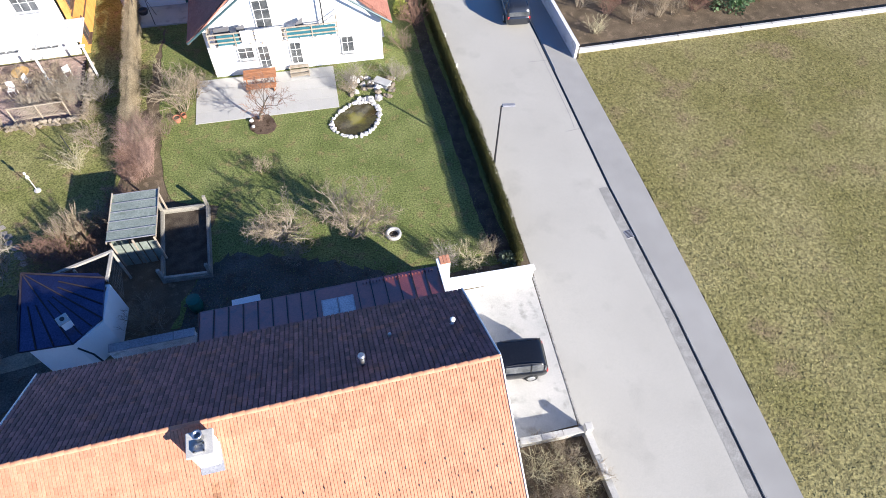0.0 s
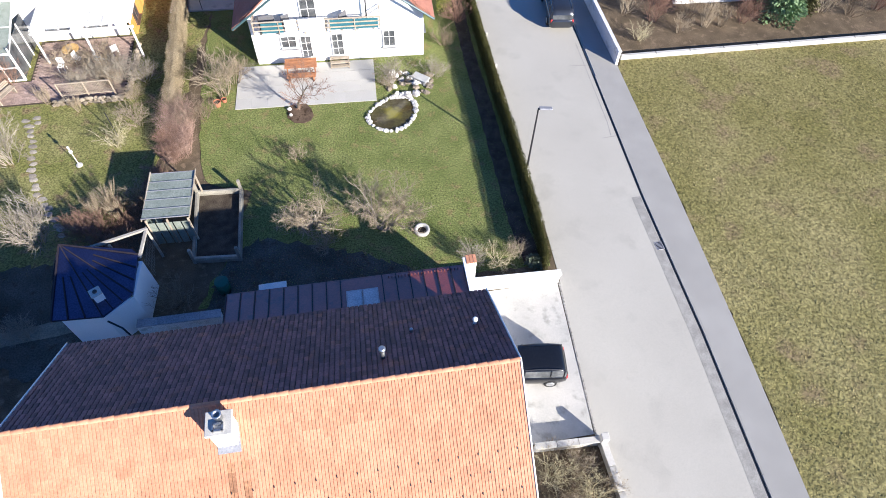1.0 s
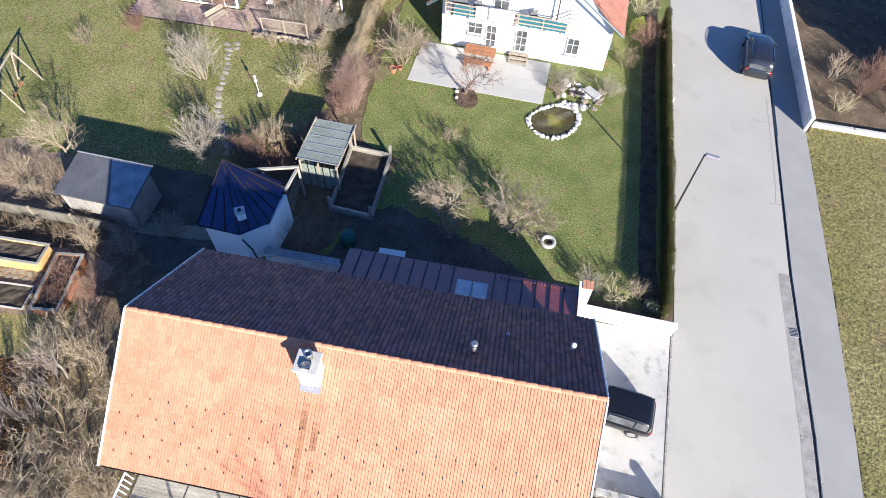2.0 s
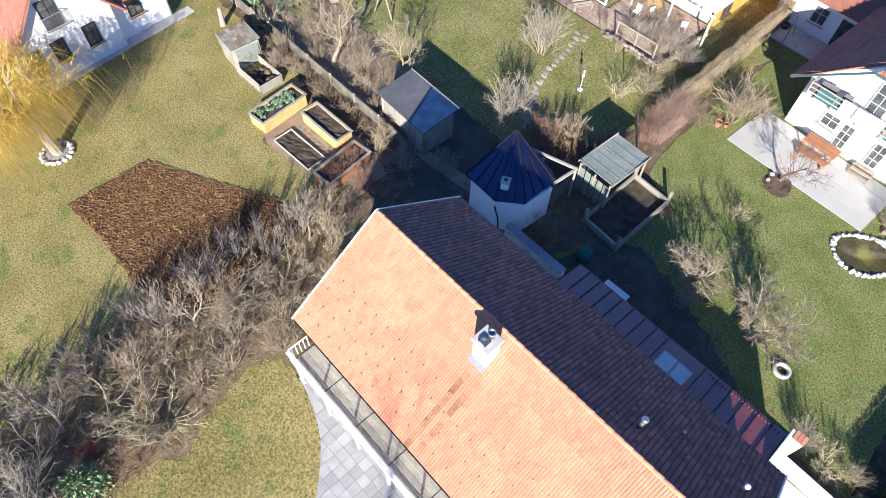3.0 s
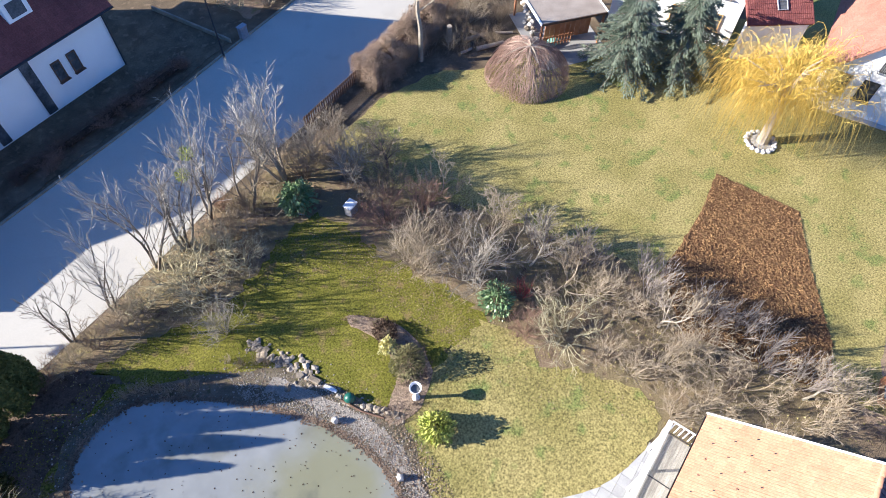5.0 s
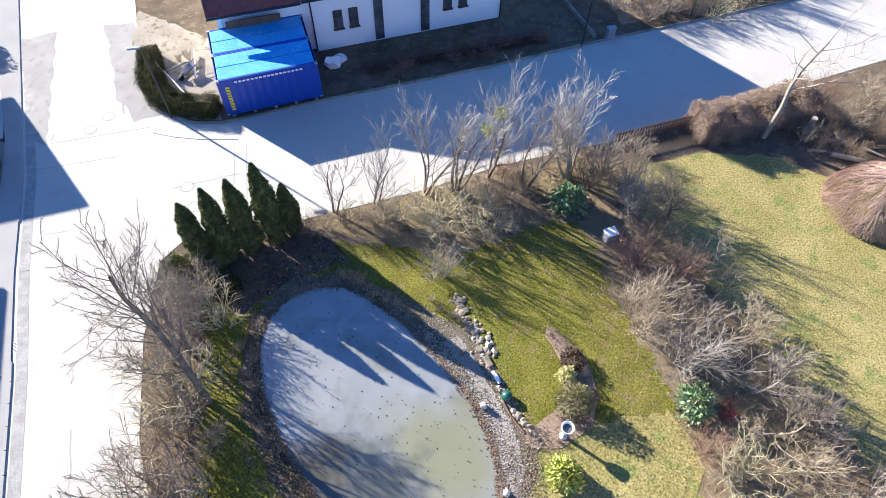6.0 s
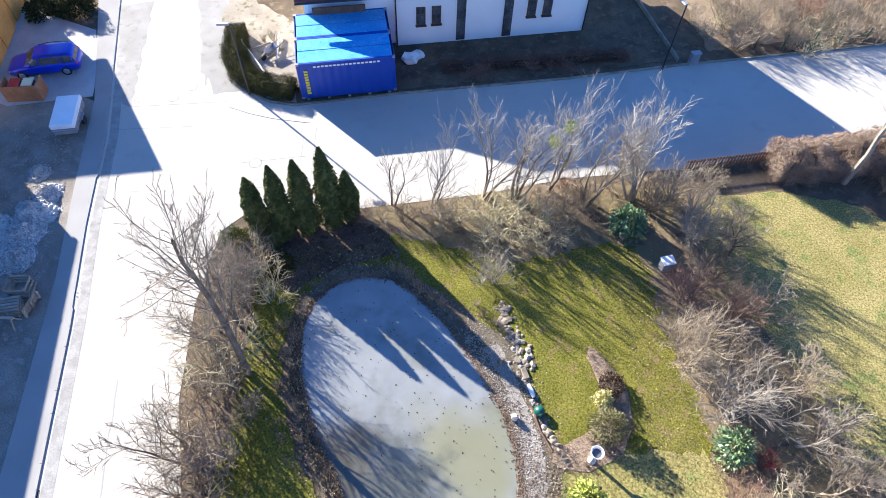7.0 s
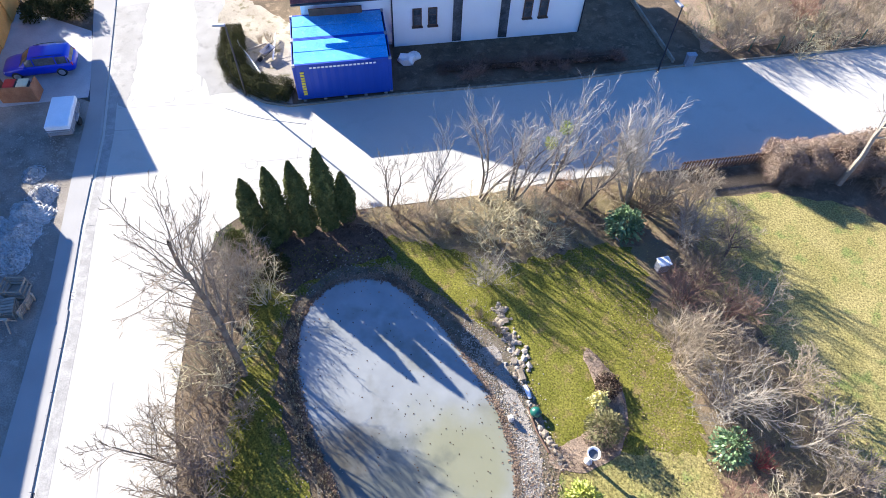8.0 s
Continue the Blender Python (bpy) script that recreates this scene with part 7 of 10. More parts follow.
for x, y in ((-2.55, -10.2), (-3.3, -6.3)):
    tagged(Build().blob((x, y, 0.2), (0.16, 0.16, 0.24), x, 0.4, 2).out("bank_rock", STONE), "upright dark rock on the gravel", "rock", "bank rocks")
bb_ = thing("bird_bath", pose(-6.1, -8.75, 0.03) @ Matrix.Diagonal((0.82, 0.82, 0.9, 1)), "white bird bath bowl on a stem", "bird bath")
Build().lathe([(0.24, 0), (0.22, 0.08), (0.10, 0.16), (0.09, 0.95), (0.13, 1.05)], 16).out("stem", WHITE, bb_, smooth=True)
Build().lathe([(0.12, 1.02), (0.26, 1.10), (0.35, 1.28), (0.36, 1.40), (0.33, 1.40), (0.30, 1.28), (0.16, 1.18), (0.02, 1.17)], 22).out("bowl", WHITE, bb_, smooth=True)
Build().lathe([(0.27, 1.22), (0.27, 1.25)], 18).out("water", GLASSDARK, bb_)
DB = rounded([(-4.5, -8.2), (-5.9, -8.1), (-7.5, -9.1), (-8.1, -10.7), (-7.8, -12.3), (-7.0, -13.6), (-6.0, -14.4), (-5.8, -13.9), (-6.5, -12.4), (-6.5, -11.0), (-6.0, -10.0), (-4.8, -9.3), (-4.2, -8.8)], 2)
tagged(Build().prism(outline(DB, 0.25, 0.08, 4), 0.0, 0.055).out("planting_bed", BORDER), "dark leafy crescent bed round the bird bath", "flower bed", kind="structure")
tagged(brush_build(DB, 800, 0.25, 0.6, 14, 0.6, 5, 0.008).out("heather", TWIG_DARK), "low dark brown heather in the crescent bed", "heather", kind="stuff")
bx = thing("meter_box", pose(-10.0, -19.55, 0.02, 0, 0, 20), "small blue-white garden chest", "box")
Build().box((0, 0, 0.36), (0.62, 0.5, 0.72), 0, 0.03).out("body", METAL_GREY, bx)
Build().box((0, 0, 0.76), (0.7, 0.58, 0.09), 0, 0.03).out("lid", WHITE, bx)
sl = thing("stone_bench", pose(-8.0, -21.4, 0.02, 0, 0, 40), "pale slab bench under shrubs", "bench")
Build().box((0, 0, 0.3), (0.9, 0.4, 0.1), 0, 0.02).out("top", WOOD_YEL, sl)
for x in (-0.3, 0.3):
    Build().box((x, 0, 0.13), (0.12, 0.34, 0.26), 0, 0.01).out("leg", STONE, sl)

# ---- the curved slab terrace south of the house
tr = thing("slab_terrace", HOUSE, "grey slab terrace with a curved edge", "terrace", kind="structure")
ts_me = Build().box((0.25, 0.25, 0), (0.49, 0.49, 0.1), 0, 0.006).data("paving_slab", SLAB)
ARC = [(-3.0, -3.9), (-5.0, -3.3), (-6.11, -2.59), (-6.72, -2.12), (-7.4, -1.68), (-8.14, -1.26), (-8.85, -0.9), (-9.59, -0.59), (-10.4, -0.40), (-11.24, -0.31), (-12.55, -0.31), (-13.74, -0.59), (-14.2, -0.75)]
TCURVE = ARC + [(-13.6, 1.2), (4.0, 6.0), (7, -2)]
inv = HOUSE.inverted()
arc = [(inv @ Vector((x, y, 0))).xy for x, y in ARC]


def trimmed(quad):
    """What is left of a slab on the house's side of the curved edge."""
    c = sum((Vector(q) for q in quad), Vector((0, 0))) / 4
    k = min(range(len(arc) - 1), key=lambda k: ((arc[k] + arc[k + 1]) / 2 - c).length)
    w = (arc[k + 1] - arc[k]).normalized()
    side = lambda q: (q[0] - arc[k].x) * w.y - (q[1] - arc[k].y) * w.x
    res = []
    for a, b in zip(quad, quad[1:] + quad[:1]):
        sa, sb_ = side(a), side(b)
        if sa > 0:
            res.append(a)
        if sa * sb_ < 0:
            t = sa / (sa - sb_)
            res.append((a[0] + (b[0] - a[0]) * t, a[1] + (b[1] - a[1]) * t))
    return res


cnt = 0
for i in range(34):
    for j in range(22):
        x, y = 0.2 + i * 0.5, -4.6 - j * 0.5
        quad = [(x, y), (x + 0.49, y), (x + 0.49, y + 0.49), (x, y + 0.49)]
        where = [inside((HOUSE @ Vector((*q, 0))).x, (HOUSE @ Vector((*q, 0))).y, TCURVE) for q in quad]
        if all(where) and cnt < 290:
            cnt += 1
            shared("paving_slab", ts_me, tr, pose(x, y, 0.02))
        elif any(where):
            cut = trimmed(quad)
            if len(cut) > 2:
                Build().prism(cut, -0.03, 0.07).out("edge_slab", SLAB, tr)

# ---- fence, containers, site things along the side road
sf = thing("slat_fence", pose(-11.5, -26.6, 0, 0, 0, 197), "dark brown vertical slat fence", "fence")
for k in range(44):
    Build().box((0.1 + k * 0.2, 0, 0.55), (0.13, 0.03, 1.0), 0, 0.008).out("slat", WOOD_DARK, sf)
for z in (0.3, 0.85):
    Build().box((4.4, 0.04, z), (8.8, 0.05, 0.09), 0, 0.008).out("rail", WOOD_DARK, sf)


def container(m, label, written):
    c = thing("container", m, label, "container", "site containers")
    Lc, Wc, Hc = 6.06, 2.44, 2.72
    for y in (0, Wc):
        b = Build()
        n = 22
        x = 0.15
        st = (Lc - 0.3) / n
        vs = []
        for k in range(n + 1):
            o = 0.018 * (1 if k % 2 else -1) * (1 if y else -1)
            vs += [(x + k * st, y + o, 0.15), (x + k * st, y + o, Hc - 0.14)]
        b.add(vs, [(2 * k, 2 * k + 2, 2 * k + 3, 2 * k + 1) for k in range(n)])
        b.box((Lc / 2, y + (-0.05 if y else 0.05), Hc / 2), (Lc - 0.3, 0.05, Hc - 0.3))
        b.out("side_panel", BLUE, c)
    for x in (0.03, Lc - 0.03):
        Build().box((x, Wc / 2, Hc / 2), (0.05, Wc - 0.2, Hc - 0.3), 0, 0.005).out("end_panel", BLUE, c)
    for x in (0.08, Lc - 0.08):
        for y in (0.06, Wc - 0.06):
            Build().box((x, y, Hc / 2), (0.16, 0.16, Hc - 0.2), 0, 0.015).out("corner_post", BLUE, c)
            for z in (0.07, Hc - 0.06):
                Build().box((x, y, z), (0.19, 0.19, 0.13), 0, 0.015).out("corner_casting", METAL_GREY, c)
    for y in (0.05, Wc - 0.05):
        for z in (0.08, Hc - 0.07):
            Build().box((Lc / 2, y, z), (Lc - 0.36, 0.12, 0.14), 0, 0.012).out("rail", BLUE, c)
    # roof sheets in a paler, mottled blue than the sides
    for k in range(2):
        Build().box((Lc / 2, Wc * (0.27 + 0.46 * k), Hc - 0.03), (Lc - 0.3, Wc * 0.44, 0.05), 0, 0.012).out("roof_sheet", BLUE_TOP, c, "pale mottled blue roof sheet")
    Build().box((Lc / 2, Wc / 2, Hc - 0.07), (Lc - 0.3, Wc - 0.2, 0.05)).out("roof_frame", DARK, c)
    if written:
        # the maker's mark as plain bars of its size and colour
        for k in range(9):
            Build().box((0.52, -0.045, 2.14 - k * 0.21), (0.24, 0.012, 0.15), 0, 0.003).out("letter_bar", LETTER, c)
        for k in range(17):
            Build().box((1.1 + k * 0.245, -0.045, 2.47), (0.17, 0.012, 0.12), 0, 0.003).out("letter_bar", WHITE, c)
    return c


CM = pose(12.33, -29.2, 0.16, 0, 0, 180 + 16.6)
for k in range(5):
    tagged(Build().box((0.4 + k * 1.3, 2.45, -0.07), (0.2, 5.0, 0.14), 0, 0.01, CM).out("sleeper", WOOD_OLD), "timber sleeper under the containers", "sleeper", "sleepers")
container(CM, "blue site container with pale mottled roof", True)
container(CM @ pose(0, 2.47, 0), "blue site container behind another one", False)

tl = thing("car_trailer", pose(25.75, -25.05, 0.03, 0, 0, -74), "small white covered car trailer", "trailer")
Build().box((0, 0, 0.62), (2.6, 1.35, 0.42), 0, 0.03).out("box", METAL_GREY, tl)
Build().box((0, 0, 1.0), (2.65, 1.4, 0.34), 0, 0.06).out("cover", WHITE, tl, "white hard cover")
for y in (-0.74, 0.74):
    Build().lathe([(0.14, -0.08), (0.26, -0.08), (0.27, 0), (0.26, 0.08), (0.14, 0.08)], 16).out("wheel", RUBBER, tl).matrix_local = pose(0, y, 0.27, 90)
    Build().box((0, y, 0.57), (0.75, 0.2, 0.06), 0, 0.02).out("mudguard", METAL_GREY, tl)
for x in (-1.36, 1.36):
    Build().box((x, 0, 0.80), (0.05, 1.3, 0.05), 0, 0.01).out("end_rail", STEEL, tl)
for x in (-1.0, -0.35, 0.35, 1.0):
    for y in (-0.69, 0.69):
        Build().box((x, y, 0.62), (0.05, 0.03, 0.40), 0, 0.005).out("side_post", STEEL, tl)
Build().tube([(1.1, 0.4, 0.4), (1.9, 0, 0.42), (1.1, -0.4, 0.4)], [0.03] * 3, 6).out("drawbar", STEEL, tl)
bn2 = thing("bin_shelter", pose(29.65, -27.0, 0, 0, 0, 193), "brown wooden bin shelter", "shelter")
for c, s in (((0, -0.5, 0.6), (2.2, 0.08, 1.2)), ((-1.06, 0.05, 0.6), (0.08, 1.02, 1.2)), ((1.06, 0.05, 0.6), (0.08, 1.02, 1.2))):
    Build().box(c, s, 0, 0.01).out("panel", WOOD_RED, bn2)
for x, mt, lab in ((-0.4, RED, "dark bin with red lid"), (0.4, YELLOW, "dark bin with pale yellow lid")):
    b = thing("waste_bin", pose(29.65, -27.0, 0, 0, 0, 193) @ pose(x, 0.1, 0.03), lab, "bin", "waste bins")
    Build().box((0, 0, 0.5), (0.6, 0.7, 0.95), 0, 0.03).out("body", CUSHION, b)
    Build().box((0, 0, 1.02), (0.66, 0.76, 0.09), 0, 0.03).out("lid", mt, b)
sheet("parking_place", [(28.0, -33.8), (25.6, -27.6), (30.5, -25.9), (36, -27.5), (36, -36)], 0.04, PARKING, "grey paved parking place", "pavement")
sheet("worn_road_edge", outline([(27.9, -36.8), (25.5, -37.7), (25.2, -36.1), (24.3, -32.5), (23.2, -28.3), (22.9, -27.0), (23.5, -27.2), (24.3, -28.2), (26.0, -32.3)], 0.6, 0.12, 41), 0.0245, ROAD_WORN, "grey worn asphalt at the junction's edge", "road")
sheet("worn_road_edge_west", outline([(22.5, -38.3), (20.5, -38.6), (19.4, -36.0), (19.1, -33.9), (18.0, -32.0), (16.1, -29.6), (18.2, -28.8), (19.0, -30.2), (19.7, -30.8), (20.9, -34.4)], 0.6, 0.12, 42), 0.0245, ROAD_WORN, "grey worn asphalt before the corner plot", "road")
ribbon("parking_drain", [(28.49, -34.56), (26.22, -29.73), (25.47, -27.34)], -0.09, 0.09, 0.046, DARK, "dark drain channel along the parking place", "drain")

# gravel heaps, pallets on the building site
rr = random.Random(71)
for x, y, r, h in ((24.7, -19.6, 0.9, 0.55), (24.7, -18.2, 1.3, 0.8), (24.6, -16.8, 1.2, 0.6), (25.9, -21.0, 0.7, 0.35), (26.6, -16.4, 1.5, 0.7), (24.2, -15.2, 1.1, 0.4), (25.8, -14.6, 1.4, 0.5)):
    hp = Build()
    n, m = 40, 16
    hp.v.append((x, y, h))
    for i in range(1, m + 1):
        for j in range(n):
            a = 2 * math.pi * j / n
            q = i / m * r * (1 + 0.18 * noise.noise(Vector((math.cos(a) * 1.5 + x, math.sin(a) * 1.5, y))))
            hp.v.append((x + q * math.cos(a), y + q * math.sin(a), max(0.0, h * (1 - i / m) ** 1.1 * (1 + 0.5 * noise.noise(Vector((x + q * math.cos(a) * 2.2, y + q * math.sin(a) * 2.2, 1)))) + rr.uniform(-0.08, 0.09)) + 0.01))
    hp.f += [(0, 1 + j, 1 + (j + 1) % n) for j in range(n)]
    hp.f += [(1 + (i - 1) * n + j, 1 + i * n + j, 1 + i * n + (j + 1) % n, 1 + (i - 1) * n + (j + 1) % n) for i in range(1, m) for j in range(n)]
    tagged(hp.out("gravel_heap", HEAP), "heap of pale gravel on the building site", "gravel", "gravel heaps", "stuff")
gs = Build()
for k in range(5200):
    x, y = rr.uniform(22.4, 29) if k % 2 else rr.gauss(24.6, 1.1), rr.uniform(-24, -9)
    if x < 21.4 - (y + 12) * 0.31:
        continue
    s = rr.uniform(0.015, 0.06)
    gs.add([(x - s, y, 0.03), (x, y - s, 0.03), (x + s, y, 0.03), (x, y + s, 0.03), (x, y, 0.03 + s)], [(0, 1, 4), (1, 2, 4), (2, 3, 4), (3, 0, 4)])
tagged(gs.out("site_gravel", PEBBLE), "loose gravel on the building site", "gravel", kind="stuff")


def pallet(m, label):
    p = thing("pallet", m, label, "pallet", "pallets")
    for k in range(5):
        Build().box((0, -0.36 + k * 0.18, 0.13), (1.2, 0.13, 0.022), 0, 0.004).out("deck_board", WOOD_TAN, p)
    for x in (-0.54, 0, 0.54):
        Build().box((x, 0, 0.06), (0.1, 0.8, 0.1), 0, 0.006).out("bearer", WOOD_TAN, p)
    return p


for k in range(4):
    pallet(pose(22.9, -12.3, 0.04 + k * 0.146, 0, 0, 8 + 4 * k), "weathered wooden pallet in a stack")
pallet(pose(21.72, -12.55, 0.43, 74, 0, 84), "wooden pallet leaning on the stack")
cr_ = thing("crate", pose(22.85, -13.45, 0.03, 0, 0, 8), "open slatted wooden crate behind the pallets", "crate")
for x in (-0.48, 0.48):
    for y in (-0.38, 0.38):
        Build().box((x, y, 0.42), (0.07, 0.07, 0.84), 0, 0.006).out("corner_post", WOOD_TAN, cr_)
for z in (0.12, 0.42, 0.74):
    for y in (-0.43, 0.43):
        Build().box((0, y, z), (1.04, 0.025, 0.14), 0, 0.004).out("slat", WOOD_TAN, cr_)
    for x in (-0.53, 0.53):
        Build().box((x, 0, z), (0.025, 0.83, 0.14), 0, 0.004).out("slat", WOOD_TAN, cr_)
Build().box((0, 0, 0.05), (0.96, 0.76, 0.03), 0, 0.004).out("base_board", WOOD_TAN, cr_)
tr2 = thing("trestle", pose(22.7, -11.5, 0.03, 0, 0, 4), "wooden trestle on the building site", "trestle")
Build().box((0, 0, 0.8), (1.4, 0.12, 0.1), 0, 0.01).out("beam", WOOD_TAN, tr2)
for x in (-0.55, 0.55):
    for y in (-0.35, 0.35):
        Build().tube([(x, 0, 0.8), (x, y, 0)], [0.04] * 2, 4).out("leg", WOOD_TAN, tr2)

# the corner plot with boards and building scrap beside the containers
sheet("corner_plot", outline([(18.2, -33.5), (17.0, -30.7), (15.9, -29.6), (14.3, -29.0), (12.7, -29.0), (14.2, -36.5), (20.5, -40), (20, -36)], 0.4, 0.1, 5), 0.04, SCRAPGROUND, "pale gravelly corner plot", "ground")
for x0, y0, z0, x1, y1, z1, w in ((18.0, -34.2, 0.3, 15.3, -31.0, 0.35, 0.28), (15.5, -35.2, 0.3, 15.0, -32.7, 0.25, 0.22), (16.9, -33.4, 0.2, 15.7, -33.9, 0.5, 0.15), (16.2, -32.2, 0.15, 15.6, -34.3, 0.3, 0.12)):
    L = math.dist((x0, y0), (x1, y1))
    tagged(Build().box((0, 0, 0), (L, w, 0.06), 0, 0.01, look(((x0 + x1) / 2, (y0 + y1) / 2, (z0 + z1) / 2), (x1, y1, z1)) @ Matrix.Rotation(math.pi / 2, 4, "Y")).out("board", WHITE if w > 0.2 else WOOD_TAN), "loose pale board lying on building scrap", "board", "loose boards")
wb = thing("wheelbarrow", pose(15.5, -33.2, 0.04, 0, 0, 60), "grey wheelbarrow among building scrap", "wheelbarrow")
Build().add([(-0.5, -0.3, 0.6), (0.5, -0.22, 0.55), (0.5, 0.22, 0.55), (-0.5, 0.3, 0.6), (-0.25, -0.18, 0.32), (0.3, -0.14, 0.32), (0.3, 0.14, 0.32), (-0.25, 0.18, 0.32)],
            [(4, 5, 6, 7), (0, 1, 5, 4), (1, 2, 6, 5), (2, 3, 7, 6), (3, 0, 4, 7)]).out("tray", METAL_GREY, wb)
for y in (-0.25, 0.25):
    Build().tube([(-1.1, y, 0.62), (0.3, y * 0.8, 0.3), (0.7, 0, 0.2)], [0.02] * 3, 6).out("handle", DARK, wb)
Build().lathe([(0.1, -0.04), (0.2, -0.04), (0.2, 0.04), (0.1, 0.04)], 14).out("wheel", RUBBER, wb).matrix_local = pose(0.7, 0, 0.2, 90)
sheet("front_garden", outline([(12.0, -31.9), (6.2, -31.2), (-4.4, -34.4), (-11.9, -36.9), (-9.5, -43), (-5.8, -39.6), (7.2, -35.8), (7.0, -34)], 0.5, 0.1, 6), 0.035, EARTH, "dark bare front garden", "garden")
tan_stone_me = Build().box((0.5, 0, 0.0), (0.985, 0.14, 0.3), 0, 0.015).data("kerb_stone", FLAG)
rk2 = thing("road_kerb", pose(0, 0, 0), "pale concrete kerb along the side road", "kerb", kind="structure")
for (ax, ay), (bx2, by2) in zip(ROAD_SS[1:-1], ROAD_SS[2:]):
    L, a = math.dist((ax, ay), (bx2, by2)), math.degrees(math.atan2(by2 - ay, bx2 - ax))
    n = max(1, int(L))
    for k in range(min(n, 40)):
        t = k / n
        shared("kerb_stone", tan_stone_me, rk2, pose(ax + (bx2 - ax) * t, ay + (by2 - ay) * t, -0.02, 0, 0, a) @ Matrix.Diagonal((L / n, 1, 1, 1)))
sg = tagged(Build().blob((6.1, -34.0, 0.3), (0.6, 0.45, 0.45), 3, 0.5, 2).blob((5.7, -34.5, 0.2), (0.5, 0.4, 0.3), 5, 0.5, 2).out("covered_pile", WHITE), "heap under a crumpled white sheet", "heap")
po = thing("junction_box", pose(-13.0, -36.75, 0, 0, 0, 16), "grey street junction box", "cabinet")
Build().box((0, 0, 0.45), (0.6, 0.35, 0.9), 0, 0.02).out("body", METAL_GREY, po)
Build().box((0, 0, 0.92), (0.68, 0.42, 0.06), 0, 0.015).out("roof", METAL_GREY, po)
bw = thing("boundary_wall", pose(-12.0, -36.8, 0, 0, 0, -69), "low dark boundary wall", "wall")
Build().box((3.6, 0, 0.16), (7.2, 0.14, 0.34), 0, 0.015).out("wall", FLAG, bw)

# ---- northern field wall and the garden behind it
nwl = thing("field_wall", pose(0, 0, 0), "low pale wall with stone coping along the field", "wall")
for (x0, y0), (x1, y1) in (((9.05, 36.6), (33, 42.6)), ((33, 42.6), (60, 49.4))):
    L, a = math.dist((x0, y0), (x1, y1)), math.degrees(math.atan2(y1 - y0, x1 - x0))
    mm = pose(x0, y0, 0, 0, 0, a)
    Build().box((L / 2, 0, 0.2), (L, 0.16, 0.34), 0, 0.01, mm).out("wall", CONCRETE, nwl)
    n = int(L / 2.3)
    for k in range(n):
        Build().box(((k + 0.5) * L / n, 0, 0.40), (L / n - 0.05, 0.22, 0.06), 0, 0.012, mm).out("coping_stone", CONCRETE, nwl)
rw = thing("roadside_wall", pose(8.75, 36.0, 0, 0, 0, 105.5), "white rendered wall with snow-white coping", "wall")
Build().box((7, 0, 0.55), (14, 0.2, 1.1), 0, 0.015).out("wall", DIRTYWHITE, rw)
Build().box((7, 0, 1.14), (14.1, 0.26, 0.08), 0, 0.015).out("coping", DIRTYWHITE, rw)
nh = thing("far_house", pose(13.4, 43.6, 0, 0, 0, 12), "white house behind the field garden", "house")
wall_poly("wall", [(0, 0), (8, 0), (8, 3), (0, 3)], 0.3, ((0, 0), (1, 0)), PLASTER, nh)
wall_poly("wall", [(0.31, 0), (7, 0), (7, 3), (0.31, 3)], 0.3, ((8, 0), (0, 1)), PLASTER, nh)
roof_plane("roof", nh, (-0.4, 4, 5.6), (8.4, 4, 5.6), (8.4, -0.5, 3), (-0.4, -0.5, 3), TILE_2)

# ---- play things and small pieces in the western garden
sd = thing("slide", pose(-38.7, 11.9, 0.03, 0, 0, 176), "pale yellow plastic slide", "slide")
Build().add([(0, -0.25, 0.12), (0, 0.25, 0.12), (0.5, 0.25, 0.18), (0.5, -0.25, 0.18), (2.6, 0.25, 1.4), (2.6, -0.25, 1.4), (3.2, 0.25, 1.45), (3.2, -0.25, 1.45)], [(0, 1, 2, 3), (3, 2, 4, 5), (5, 4, 6, 7)]).out("chute", YELLOW, sd)
for y in (-0.27, 0.27):
    Build().tube([(0, y, 0.2), (0.5, y, 0.28), (2.6, y, 1.52), (3.2, y, 1.55)], [0.05] * 4, 6).out("side_rail", YELLOW, sd)
    Build().tube([(3.1, y, 1.5), (3.5, y, 0)], [0.035] * 2, 6).out("ladder_rail", YELLOW, sd)
for k in range(5):
    Build().tube([(3.15 + k * 0.07, -0.27, 1.25 - k * 0.27), (3.15 + k * 0.07, 0.27, 1.25 - k * 0.27)], [0.025] * 2, 6).out("rung", YELLOW, sd)
sg2 = thing("garden_swing", pose(-36.6, 15.8, 0.03, 0, 0, 115), "wooden A-frame garden swing", "swing")
for x in (-1.5, 1.5):
    for y in (-0.8, 0.8):
        Build().tube([(x, y, 0), (x * 0.93, 0, 2.3)], [0.055] * 2, 7).out("leg", WOOD_TAN, sg2)
Build().tube([(-1.7, 0, 2.3), (1.7, 0, 2.3)], [0.06] * 2, 8).out("beam", WOOD_TAN, sg2)
for x in (-0.5, 0.5):
    for dx in (-0.2, 0.2):
        Build().tube([(x + dx, 0, 2.28), (x + dx, 0, 0.5)], [0.01] * 2, 4).out("rope", WOOD_TAN, sg2)
    Build().box((x, 0, 0.48), (0.5, 0.2, 0.03), 0, 0.006).out("seat", WOOD_RED, sg2)
bp = thing("garden_lantern", pose(-23.45, 22.8, 0.03), "white garden pole on a stone foot", "lantern")
Build().lathe([(0.19, 0), (0.18, 0.07), (0.06, 0.10)], 14).out("foot", STONE, bp)
Build().tube([(0, 0, 0.1), (0, 0, 1.4)], [0.022, 0.022], 8).out("pole", WHITE, bp)
Build().lathe([(0.04, 1.05), (0.10, 1.12), (0.10, 1.22), (0.03, 1.3)], 10).out("lantern", WHITE, bp)
